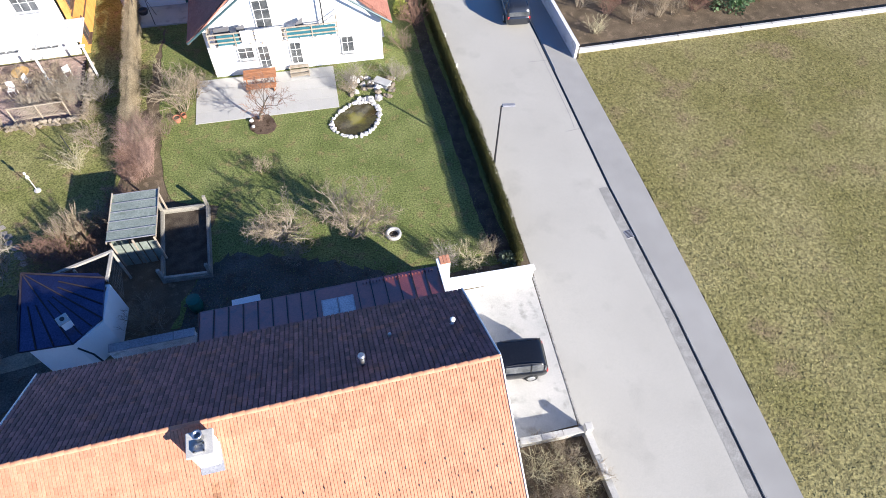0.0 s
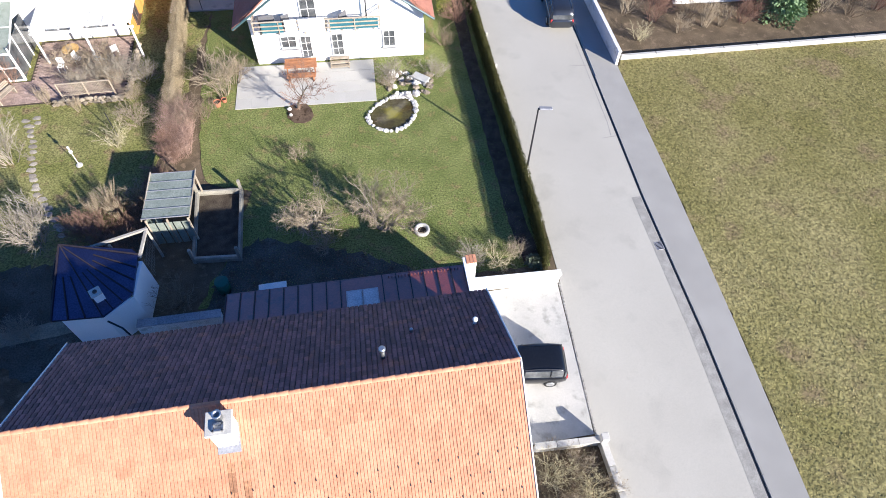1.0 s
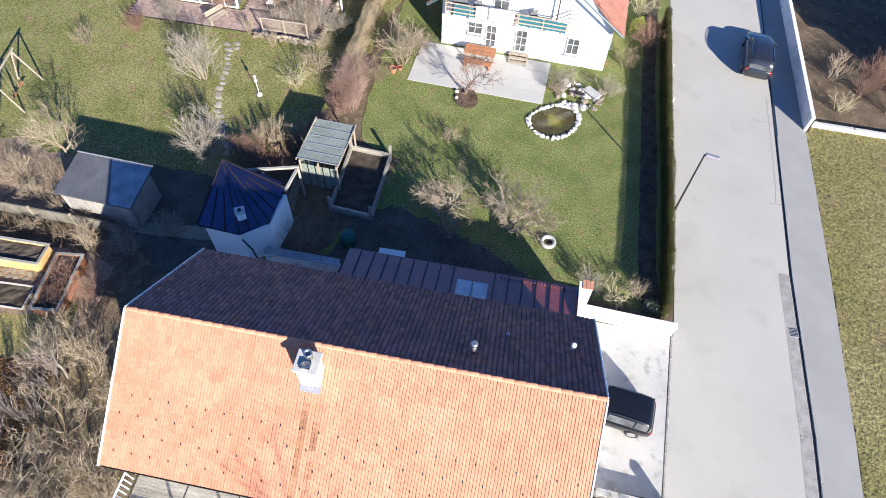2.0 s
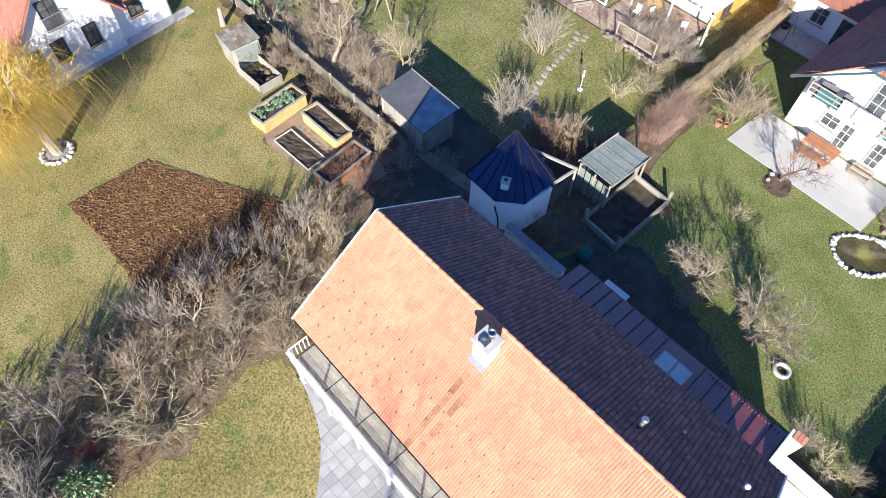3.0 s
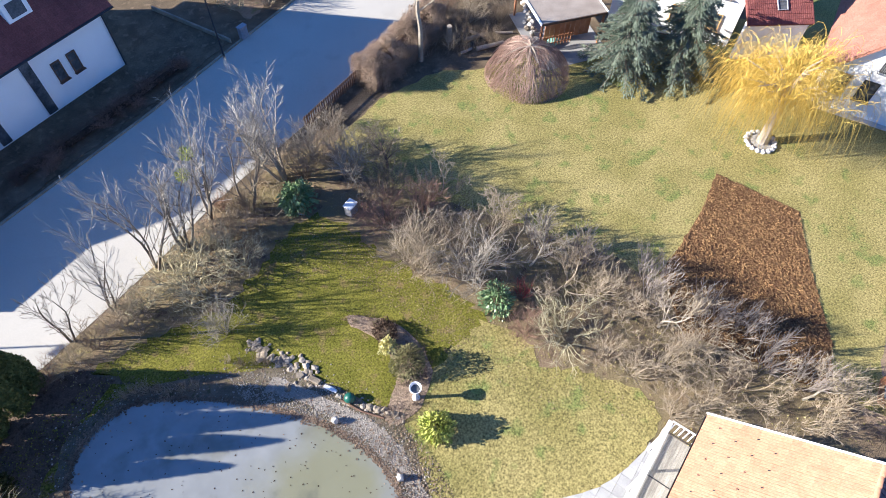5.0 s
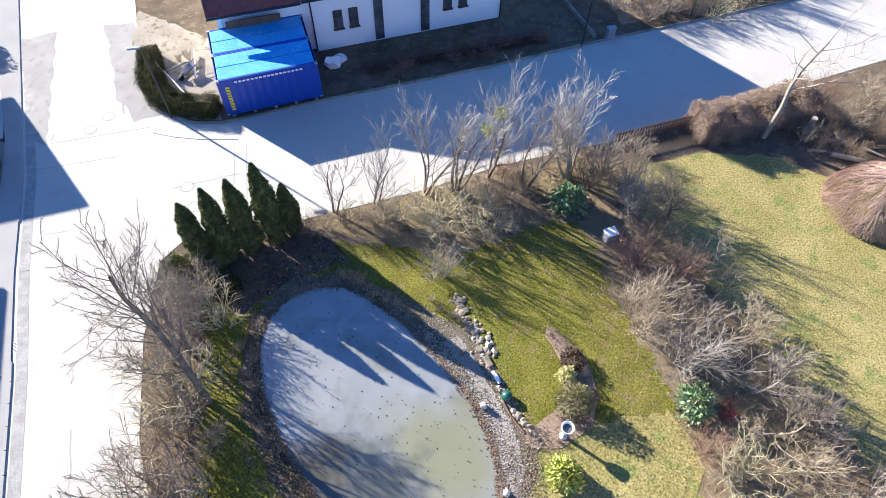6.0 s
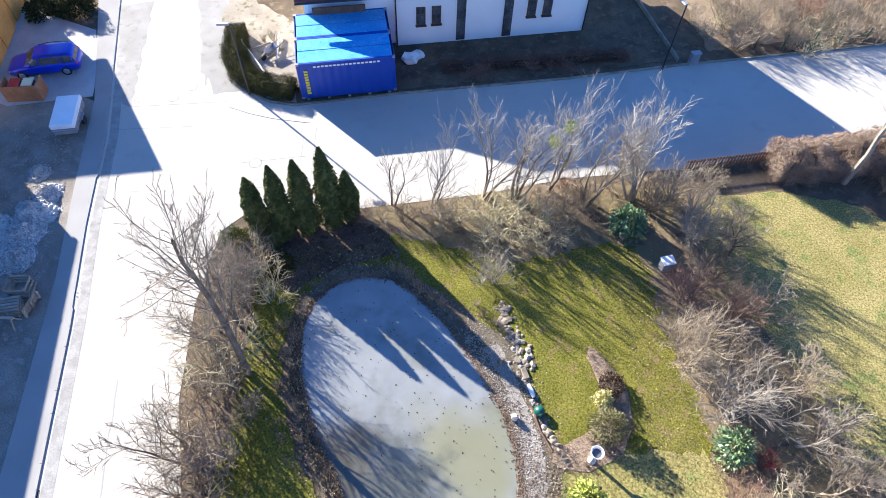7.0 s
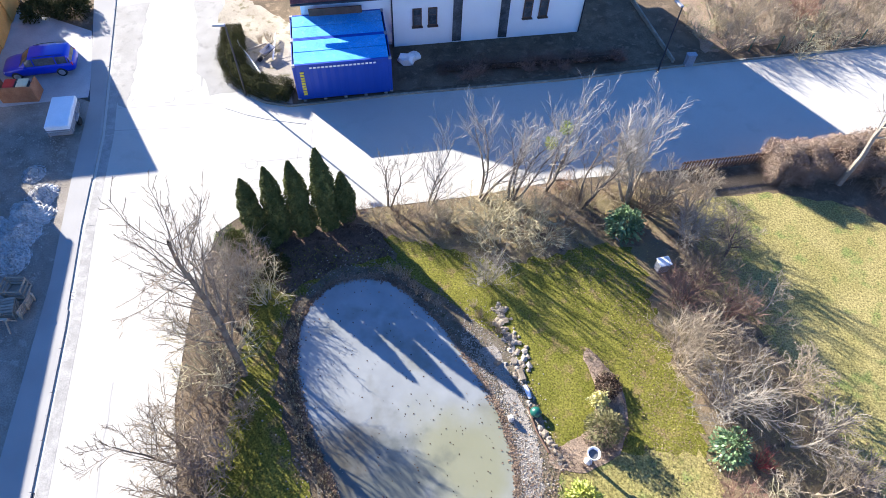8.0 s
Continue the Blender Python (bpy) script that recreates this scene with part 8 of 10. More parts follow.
Build().lathe([(0.03, 1.38), (0.07, 1.45), (0.06, 1.55), (0.01, 1.6)], 10).out("finial", WHITE, bp)
ss = thing("stepping_stones", pose(0, 0, 0), "line of pale stepping stones through the lawn", "path", kind="structure")
for k, (x, y) in enumerate([(-27.68, 26.23), (-28.3, 25.9), (-27.79, 25.48), (-27.37, 24.7), (-26.86, 23.89), (-26.48, 22.96), (-26.04, 22.08), (-25.6, 21.4), (-25.13, 20.75), (-24.47, 20.1), (-23.82, 19.5), (-23.1, 18.8), (-22.5, 18.2)]):
    Build().blob((x, y, 0.03), (0.30, 0.21, 0.04), k * 2.3, 0.5, 1).out("stepping_stone", PEBBLE, ss)
    Build().blob((x + 0.24 + 0.1 * (k % 2), y - 0.40, 0.03), (0.26, 0.2, 0.04), k * 3.7, 0.5, 1).out("stepping_stone", PEBBLE, ss)
cl = thing("clothes_pole", pose(-22.2, 25.4, 0.03), "thin dark washing pole on the lawn", "pole")
Build().tube([(0, 0, 0), (0, 0, 1.9)], [0.03, 0.025], 8).out("pole", DARK, cl)
Build().lathe([(0.12, 0), (0.1, 0.05)], 12).out("foot", CONCRETE, cl)
# patio furniture under the canopy
for k, (x, y) in enumerate(((2.2, 0.6), (3.2, 1.2), (4.6, 0.9), (5.4, 1.8))):
    c = thing("patio_chair", NW @ pose(x, y, 0.08, 0, 0, 70 * k), "white metal patio chair", "chair", "patio chairs")
    Build().box((0, 0, 0.44), (0.44, 0.44, 0.04), 0, 0.015).out("seat", WHITE, c)
    Build().box((0, 0.21, 0.7), (0.44, 0.04, 0.46), 0, 0.015).out("backrest", WHITE, c)
    for a in (-0.19, 0.19):
        for q in (-0.19, 0.19):
            Build().tube([(a, q, 0), (a, q, 0.43)], [0.018] * 2, 6).out("leg", WHITE, c)
pt2 = thing("patio_table", NW @ pose(2.7, 1.9, 0.08), "round pale patio table", "table")
Build().lathe([(0.55, 0.70), (0.55, 0.74), (0.5, 0.75)], 20).out("tabletop", WOOD_YEL, pt2)
Build().tube([(0, 0, 0), (0, 0, 0.7)], [0.05] * 2, 8).out("stem", WHITE, pt2)
Build().lathe([(0.3, 0), (0.28, 0.04), (0.05, 0.06)], 14).out("foot", WHITE, pt2)
gb2 = thing("garden_bench", NW @ pose(-0.9, -1.6, 0.05, 0, 0, 60), "weathered wooden bench on the brick patio", "bench", "garden benches")
for k in range(4):
    Build().box((0, -0.2 + k * 0.13, 0.44), (1.5, 0.11, 0.035), 0, 0.006).out("slat", WOOD_TAN, gb2)
for k in range(3):
    Build().box((0, 0.26, 0.58 + k * 0.13), (1.5, 0.03, 0.1), 0, 0.006).out("back_slat", WOOD_TAN, gb2)
for x in (-0.65, 0.65):
    Build().box((x, 0, 0.21), (0.07, 0.45, 0.42), 0, 0.008).out("leg", WOOD_TAN, gb2)
# logs and a bright willow base
for x0, y0, x1, y1, r in ((-24.5, -26.9, -26.4, -26.4, 0.16), (-25.6, -27.3, -25.9, -26.0, 0.12)):
    tagged(Build().tube([(x0, y0, 0.14), ((x0 + x1) / 2, (y0 + y1) / 2 + 0.1, 0.22), (x1, y1, 0.16)], [r, r * 0.9, r * 0.7], 9).out("fallen_log", BARK), "fallen bare log in the hedge border", "log", "fallen logs")
wr = thing("willow_ring", pose(-32.64, -8.16, 0), "ring of white stones round the willow", "stones")
for k in range(16):
    a = k * 2 * math.pi / 16
    Build().blob((0.85 * math.cos(a), 0.85 * math.sin(a), 0.10), (0.18, 0.18, 0.14), k * 3.3, 0.4, 1).out("stone", STONE, wr)
Build().lathe([(0.8, 0.0), (0.78, 0.07), (0.1, 0.12)], 18).out("bed", GRAVEL, wr)

# ---- logs and a stump on the bare ground beside the carport
for x0, y0, x1, y1, r in ((-24.7, -25.6, -26.6, -25.0, 0.16), (-23.6, -26.0, -24.5, -25.9, 0.10), (-26.9, -26.2, -27.9, -25.4, 0.09)):
    tagged(Build().tube([(x0, y0, r), ((x0 + x1) / 2, (y0 + y1) / 2 + 0.05, r * 1.15), (x1, y1, r * 0.95)], [r, r * 0.95, r * 0.8], 9).out("log", BARK_PALE), "pale cut log on bare ground", "log", "cut logs")
tagged(Build().tube([(-23.9, -27.6, 0), (-23.9, -27.6, 0.7), (-23.8, -27.5, 1.3)], [0.24, 0.2, 0.16], 10).out("stump", BARK_PALE), "tall pale tree stump", "stump")

# ---- the dry verge beyond the side road, with green fence posts
sheet("dry_verge", outline([(-14.2, -38.3), (-27.1, -42.6), (-60, -52.6), (-60, -70), (-20, -62), (-12, -48)], 0.5, 0.2, 21), 0.025, BORDER, "dry straw-coloured verge with rough grass", "field")
for x, y in ((-17.45, -38.6), (-19.4, -38.9), (-21.5, -39.4), (-23.4, -39.9), (-25.4, -40.6), (-27.4, -41.3)):
    tagged(Build().tube([(x, y - 0.35, 0), (x, y - 0.35, 1.25)], [0.045, 0.045], 8).out("fence_post", GREEN), "dark green metal fence post by the verge", "post", "fence posts")

# ---- bare shrubs: a few grown forms of each colour, set out many times
FORMS = {}


def shrub_form(key, material, stems, kids, spread, lift, curve, base=0.35, levels=2, radius=0.028, fine=0.009, thin=0.42, first=0.25, tilt=None):
    FORMS[key] = [shrub_mesh("bare_shrub", 100 + 7 * len(FORMS) + s, stems, 3.0, kids, spread, material, base, levels, radius, lift, curve, fine, thin, first, tilt) for s in range(3)]


shrub_form("tan", TWIG_TAN, 13, (8, 6), 0.85, 0.22, 0.40, radius=0.034, fine=0.010)
shrub_form("brown", TWIG_BROWN, 13, (8, 6), 0.85, 0.22, 0.40, radius=0.034, fine=0.010)
shrub_form("grey", TWIG_GREY, 16, (9, 7), 0.80, 0.25, 0.32, fine=0.009)
shrub_form("red", TWIG_RED, 20, (8, 6), 0.80, 0.25, 0.30, fine=0.008)
shrub_form("olive", TWIG_OLIVE, 8, (8, 6), 0.90, 0.10, 0.50, base=0.5, radius=0.055, fine=0.012, thin=0.5, tilt=0.95)
shrub_form("crimson", TWIG_CRIMSON, 16, (5, 3), 0.6, 0.5, 0.15)
shrub_form("lilac", TWIG_LILAC, 15, (8, 5), 0.50, 0.55, 0.22, base=0.6, radius=0.032, fine=0.010)
shrub_form("crook", TWIG_TAN, 4, (7, 6, 5), 0.95, 0.28, 0.48, base=0.3, levels=3, radius=0.045, fine=0.009, thin=0.5, first=0.2, tilt=0.9)
shrub_form("ball", TWIG_TAN, 26, (9, 8), 0.75, 0.25, 0.28, base=0.4, fine=0.008)
shrub_form("tuft", TWIG_TAN, 22, (4, 1), 0.35, 0.5, 0.15)
shrub_form("far", TWIG_TAN, 14, (6, 5), 0.7, 0.3, 0.34, fine=0.011)
shrub_form("broom", TWIG_TAN, 22, (5, 4), 0.38, 0.5, 0.18, fine=0.009)
SHRUB_LABEL = {"tan": "bare tan-brown garden shrub", "brown": "bare dark brown garden shrub", "grey": "bare pale grey garden shrub", "red": "bare reddish brown twiggy shrub",
               "olive": "arching olive bare shrub with lichen", "crimson": "dogwood shrub with crimson stems", "lilac": "bare mauve-grey upright shrub", "broom": "upright straw-coloured broom-like shrub",
               "crook": "low bare fruit tree with crooked pale limbs", "ball": "dense rounded bare tan shrub"}
rs = random.Random(5)


def shrub(x, y, h, key, wide=1.0):
    s = h / 3.0
    far = key == "tan" and (y < -38 or y > 38 or x < -30)
    ob = new("shrub", rs.choice(FORMS["far" if far else key]))
    ob.matrix_world = pose(x, y, 0.0, 0, 0, rs.uniform(0, 360)) @ Matrix.Diagonal((s * wide, s * wide, s, 1))
    return tagged(ob, SHRUB_LABEL[key], "shrub", "bare shrubs")


for row in (
    # the belt between the lawns
    (-11.0, -17.7, 2.8, "red"), (-12.6, -19.6, 2.6, "brown"), (-11.4, -21.7, 3.0, "grey"), (-10.7, -14.2, 3.2, "ball", 1.1), (-12.7, -12.1, 3.5, "grey", 1.15), (-13.6, -15.2, 2.6, "crook", 1.1),
    (-15.2, -13.6, 3.0, "crook", 1.2), (-16.7, -11.6, 2.6, "lilac"), (-14.6, -17.4, 2.6, "crook", 1.1), (-12.5, -7.9, 1.9, "red"), (-13.7, -9.6, 1.5, "crimson"), (-13.7, -6.3, 3.0, "olive", 1.1),
    (-15.9, -8.6, 3.0, "crook", 1.3), (-17.7, -9.1, 2.6, "lilac"), (-16.4, -2.4, 2.4, "tan", 1.3), (-18.8, -5.2, 2.6, "lilac", 1.1), (-19.9, -2.6, 2.6, "lilac", 1.1), (-14.9, -3.0, 2.0, "tan", 1.1), (-16.2, 0.2, 2.0, "tan", 1.2),
    (-18.5, 0.8, 2.6, "crook", 1.2), (-20.3, 0.6, 2.5, "lilac", 1.1), (-21.3, 4.3, 2.4, "tan"), (-19.1, 3.6, 2.6, "crook", 1.1), (-17.2, 3.0, 2.2, "tan"), (-13.0, -13.9, 2.4, "brown"),
    (-22.2, 6.9, 1.8, "red"), (-12.0, -23.6, 2.6, "tan"), (-13.8, -22.2, 2.4, "crook"), (-21.0, -1.0, 2.2, "lilac"), (-17.0, -5.8, 2.4, "crook", 1.2), (-14.8, -0.6, 1.6, "tan", 1.2),
    (-18.2, -1.6, 2.4, "tan", 1.2), (-14.7, -4.4, 1.8, "tan"), (-13.2, -17.0, 2.4, "red"), (-19.6, -6.4, 2.2, "lilac"), (-20.8, 2.4, 2.4, "lilac"), (-17.0, -7.2, 2.2, "tan"),
    # under the trees along the side road
    (5.6, -20.5, 1.6, "tan"), (4.4, -20.7, 1.8, "brown"), (3.0, -20.9, 1.8, "tan"), (1.7, -21.3, 2.0, "olive"), (-0.6, -20.8, 2.8, "olive", 1.3), (-2.4, -21.6, 2.8, "olive", 1.3),
    (-3.6, -22.4, 2.2, "tan"), (-5.2, -23.0, 2.2, "brown"), (-1.4, -19.6, 2.2, "olive", 1.3), (-3.6, -20.4, 2.0, "olive", 1.2), (-0.95, -17.4, 2.2, "grey"), (-9.4, -23.4, 2.6, "brown"),
    (-10.6, -24.6, 2.8, "grey"), (-9.0, -25.0, 2.0, "tan"), (2.4, -19.9, 1.2, "tan"), (6.8, -20.6, 1.4, "red"), (-4.4, -24.3, 1.4, "red"), (-7.0, -24.8, 1.6, "tan"), (-12.9, -25.6, 2.0, "tan"),
    # between pond and road
    (11.9, -7.2, 3.8, "tan"), (12.4, -12.4, 3.8, "tan"), (11.9, -14.8, 3.4, "grey"), (10.9, -5.0, 4.0, "brown"), (10.2, -3.2, 3.6, "tan"), (10.2, -14.6, 2.8, "olive"),
    (11.1, -9.0, 3.6, "brown"), (9.9, -6.2, 3.4, "lilac"), (11.6, -16.4, 2.6, "tan"), (12.9, -16.2, 2.2, "grey"), (11.3, -10.9, 4.0, "olive"), 
    (8.8, -2.4, 3.0, "tan"), (10.8, -1.6, 3.0, "brown"), (9.8, -8.6, 2.0, "tan"),
    # northern garden
    (-10.9, 24.8, 1.2, "tan"), (-16.8, 29.6, 3.6, "tan", 0.8), (-6.2, 32.4, 2.0, "grey"), (-3.5, 33.2, 1.6, "grey"), (1.6, 19.0, 1.7, "olive"), (0.2, 18.7, 1.6, "grey"), (2.6, 19.3, 1.4, "tan"), (-14.5, 14.4, 2.2, "brown"),
    (-17.4, 27.6, 2.0, "brown"), (-7.8, 18.6, 1.2, "grey"), (-6.4, 31.9, 1.2, "tan"), (-16.6, 31.0, 2.6, "tan"), (-2.6, 39.5, 2.2, "red"), (-4.0, 42.8, 2.2, "olive"), (-3.2, 36.6, 1.6, "brown"),
    # the loose end of the western hedge and the beds beside it
    (-18.6, 25.2, 1.6, "red", 0.9), (-18.0, 24.0, 1.5, "red", 0.9), (-18.4, 26.6, 1.7, "ball", 0.8), (-19.0, 27.6, 1.7, "ball", 0.8), (-20.4, 18.2, 1.8, "red"), (-19.5, 17.2, 1.7, "red"), (-18.7, 20.6, 1.5, "tan"),
    (-18.2, 22.1, 1.4, "red"), (-21.4, 18.0, 1.7, "red"), (-20.2, 20.0, 1.8, "broom"), (-20.8, 19.4, 1.6, "broom"), (-19.6, 19.4, 1.6, "broom"), (-17.2, 16.4, 1.2, "tan"), (-21.9, 24.6, 1.8, "olive"), (-21.2, 26.4, 2.0, "tan"),
    # western garden
    (-23.2, 17.0, 3.4, "grey"), (-27.5, 22.5, 3.8, "grey", 0.8), (-31.3, 11.1, 1.9, "tan"), (-36.2, 9.2, 2.2, "tan"), (-34.2, 11.0, 2.0, "tan"), (-33.4, 8.6, 1.6, "broom"), (-40.0, 9.6, 2.4, "olive"), (-41.8, 7.4, 2.2, "tan"),
    (-38.6, 6.8, 1.8, "olive"), (-29.8, 10.0, 1.4, "tan"), (-27.6, 10.2, 1.3, "broom"), (-26.0, 10.2, 1.2, "brown"), (-43.5, 12.0, 2.6, "tan"), (-30.8, 29.0, 2.4, "red"), (-33.0, 26.2, 2.0, "grey"), (-26.0, 29.0, 1.6, "grey"),
    (-25.0, 29.8, 1.8, "grey"), (-24.0, 29.4, 1.6, "tan"), (-25.4, 27.2, 1.2, "broom"), (-27.6, 27.6, 1.4, "broom"), (-22.3, 30.4, 2.0, "grey"), (-22.4, 28.6, 1.4, "tan"), (-34.5, 24.0, 1.8, "red"), (-36.5, 21.5, 1.6, "tan"),
    (-25.6, 30.9, 2.2, "crook", 1.5), (-24.7, 32.0, 2.2, "crook", 1.4), (-26.8, 29.9, 1.8, "crook", 1.4), (-23.8, 30.2, 2.0, "grey", 1.3), (-27.4, 31.6, 2.0, "crook", 1.4),
    (-35.6, 4.6, 1.5, "brown", 1.2), (-34.0, 5.9, 1.4, "tan", 1.2), (-36.4, 5.6, 1.6, "brown", 1.1), (-33.0, 6.8, 1.3, "crook", 1.2), (-30.6, 7.6, 1.2, "brown", 1.2), (-28.4, 8.6, 1.1, "crook", 1.2),
    (-22.4, 9.6, 2.0, "grey"), (-21.2, 11.6, 1.8, "grey"), (-24.6, 8.9, 1.8, "tan"), (-34.0, 6.2, 1.6, "tan"), (-35.4, 6.9, 1.8, "broom"), (-37.2, 3.4, 1.4, "broom"), (-23.5, 6.0, 1.4, "red"), (-24.2, 7.2, 1.3, "red"),
    # by the driveway and the low wall
    (4.6, 8.0, 1.7, "olive"), (5.8, 8.4, 1.5, "tan"), (6.3, 7.2, 1.6, "olive"), (5.0, 6.6, 1.8, "tan"), (6.6, 5.6, 1.8, "grey"), (5.4, 5.0, 1.9, "olive"), (7.2, 4.2, 1.8, "tan"), (6.0, 3.4, 1.8, "olive"), (7.8, 2.4, 2.0, "tan"),
    (4.6, 9.1, 0.9, "tan"), (4.2, 5.6, 1.7, "brown"), (7.0, 7.6, 1.2, "tan"),
    # southern edge and beyond the side road
    (-22.4, -29.0, 2.2, "brown"), (-24.6, -28.6, 2.4, "brown"), (-26.6, -28.2, 2.2, "tan"), (-28.2, -27.0, 1.8, "brown"), (-25.4, -30.2, 2.2, "red"), (-23.4, -26.8, 1.6, "tan"), (-26.0, -25.6, 1.4, "brown"), (-28.6, -30, 2.4, "tan"),
    (-15.5, -40.2, 2.2, "tan"), (-17.5, -42.0, 2.6, "tan"), (-19.8, -41.2, 2.2, "tan"), (-21.6, -43.2, 2.6, "red"), (-23.8, -42.2, 2.2, "tan"), (-18.6, -45.0, 2.8, "tan"), (-26.0, -44.4, 2.6, "tan"), (-28.6, -44.0, 2.4, "red"),
    (-22.6, -46.6, 2.6, "tan"), (-25.8, -48.2, 2.8, "tan"), (-15.0, -44.4, 2.2, "brown"), (-31.0, -46.6, 2.6, "tan"), (-13.4, -41.6, 1.6, "tan"), (-20.4, -48.8, 2.6, "tan"), (-30.5, -49.5, 2.6, "red"), (-16.8, -48.0, 2.6, "tan"),
    (2.0, -33.0, 0.9, "red", 1.6), (1.1, -33.8, 0.9, "red", 1.6), (-2.1, -34.5, 0.9, "red", 1.6), (-3.2, -35.2, 0.9, "red", 1.6), (-4.3, -35.1, 0.9, "red", 1.6), (-5.3, -35.9, 0.9, "red", 1.6), (-8.2, -36.5, 0.9, "red", 1.6), (-14.3, -39.9, 2.0, "olive", 1.3), (-16.2, -38.9, 2.6, "tan", 1.3), (-17.9, -39.9, 2.3, "tan", 1.3), (-19.7, -39.3, 2.0, "broom", 1.3), (-22.0, -41.0, 2.6, "olive", 1.3), (-23.3, -40.0, 2.3, "tan", 1.3), (-25.4, -42.1, 2.0, "tan", 1.3), (-26.5, -41.0, 2.6, "broom", 1.3), (-15.7, -41.5, 2.3, "olive", 1.3), (-19.4, -41.9, 2.0, "tan", 1.3), (-23.2, -43.1, 2.6, "tan", 1.3), (-26.7, -43.5, 2.3, "broom", 1.3), (-20.8, -38.8, 2.0, "olive", 1.3), (-16.9, -41.2, 2.6, "tan", 1.3),
    # behind the field wall
    (10.4, 39.0, 1.6, "olive"), (11.6, 41.2, 2.4, "red"), (13.4, 40.2, 1.6, "tan"), (15.4, 41.2, 2.0, "broom"), (16.6, 41.4, 1.8, "broom"), (18.2, 42.0, 1.9, "red"), (14.4, 42.4, 1.8, "tan"), (19.2, 43.4, 2.0, "red"),
    (24.4, 44.2, 2.2, "tan"), (26.4, 44.0, 2.4, "brown"), (28.6, 45.0, 2.4, "red"), (31.0, 45.4, 2.2, "tan"), (12.6, 43.6, 2.4, "red"), (9.6, 42.0, 2.0, "tan"),
):
    shrub(*row)
# a few more low ones among the roadside trees
for row in ((-0.3, -21.4, 1.9, "olive", 1.2), (-3.2, -21.6, 1.9, "olive", 1.1), (2.6, -20.8, 1.6, "tan", 1.2), (-4.7, -22.4, 1.8, "tan", 1.2)):
    shrub(*row)

# straw tufts at the pond's edge
for x, y, h in ((8.1, -11.4, 0.8), (8.3, -12.8, 0.9), (6.8, -8.3, 0.7), (9.1, -13.4, 0.8), (8.6, -10.2, 0.7), (3.9, -17.2, 0.8), (3.0, -16.6, 0.8), (2.2, -15.9, 0.7), (7.6, -9.2, 0.6), (4.4, -17.3, 0.9), (3.4, -16.9, 0.9), (2.7, -16.2, 0.8), (1.6, -15.6, 0.7), (-0.6, -15.3, 0.7), (-1.2, -15.0, 0.8), (-1.6, -14.6, 0.7), (-0.2, -15.9, 0.6), (7.2, -8.7, 0.7), (8.5, -11.9, 0.8), (15.8, -34.8, 0.9), (16.4, -34.4, 0.8)):
    ob = new("grass_tuft", rs.choice(FORMS["tuft"]))
    s = h / 3.0
    ob.matrix_world = pose(x, y, 0, 0, 0, rs.uniform(0, 360)) @ Matrix.Diagonal((s * 1.6, s * 1.6, s, 1))
    tagged(ob, "tuft of dry straw-coloured grass", "grass tuft", "grass tufts")

# ---- bare trees


def bare_tree(m, seed, h, r, kids, spread, twig, label, lift=0.25, first=0.35, levels=3, stems=1, ratio=0.55, curve=0.22, bark=None, base=0.1, tilt=None, thin=0.42, fine=0.009):
    t = thing("tree", m, label, "tree", "bare trees")
    w, g_ = grow(seed, stems, h, r, levels, kids, spread, base=base, lift=lift, curve=curve, first=first, ratio=ratio, tilt=tilt, thin=thin, fine=fine)
    w.out("trunk", bark or BARK, t)
    g_.out("crown", twig, t)
    return t


bare_tree(pose(-9.2, 19.9, 0), 1, 3.2, 0.12, (8, 7, 6), 1.0, TWIG_TAN, "pruned bare apple tree with spreading pale limbs", 0.1, 0.12, bark=TWIG_GREY, ratio=0.68, stems=3, base=0.2, curve=0.42, fine=0.010, thin=0.5)
bare_tree(pose(-5.1, 20.3, 0), 2, 4.2, 0.13, (9, 9, 8), 0.9, TWIG_TAN, "bare fruit tree with a dense fine crown", 0.3, 0.15, bark=TWIG_GREY, ratio=0.62, stems=3, base=0.2, curve=0.36, thin=0.46)
bare_tree(pose(-11.75, 29.0, 0), 3, 4.6, 0.11, (12, 9, 7), 0.85, TWIG_RED, "slim bare tree at the terrace edge", 0.3, 0.4, ratio=0.6, curve=0.32)
bare_tree(pose(-29.4, 12.9, 0), 4, 4.8, 0.13, (11, 9, 7), 0.95, TWIG_TAN, "old bare fruit tree with crooked limbs", 0.2, 0.25, bark=TWIG_TAN, ratio=0.62, curve=0.42, thin=0.5)
bare_tree(pose(-32.8, 9.4, 0), 5, 6.0, 0.15, (11, 9, 7), 0.8, TWIG_TAN, "tall slim bare tree by the garden fence", 0.3, 0.3, bark=TWIG_TAN, curve=0.36)
bare_tree(pose(-38.5, 14.4, 0), 6, 5.0, 0.12, (10, 9, 7), 0.8, TWIG_GREY, "bare young tree on the western lawn", 0.3, 0.3, curve=0.36)
bare_tree(pose(-41.5, 10.5, 0), 26, 4.6, 0.12, (10, 9, 7), 0.8, TWIG_TAN, "bare garden tree by the slide", 0.3, 0.3, curve=0.36)
bare_tree(pose(-8.4, -23.9, 0), 31, 7.2, 0.10, (11, 9, 6), 0.62, TWIG_PALE, "tall pale bare tree with a dense rounded crown", 0.22, 0.22, stems=5, ratio=0.46, base=0.3, tilt=0.42, bark=TWIG_GREY, curve=0.16, fine=0.0085, thin=0.5)
mt_ = bare_tree(pose(-3.5, -23.9, 0), 8, 8.0, 0.11, (8, 7, 4), 0.62, TWIG_PALE, "bare tree bearing a mistletoe clump", 0.25, 0.2, stems=4, base=0.3, ratio=0.48, tilt=0.38, curve=0.18, fine=0.0085)
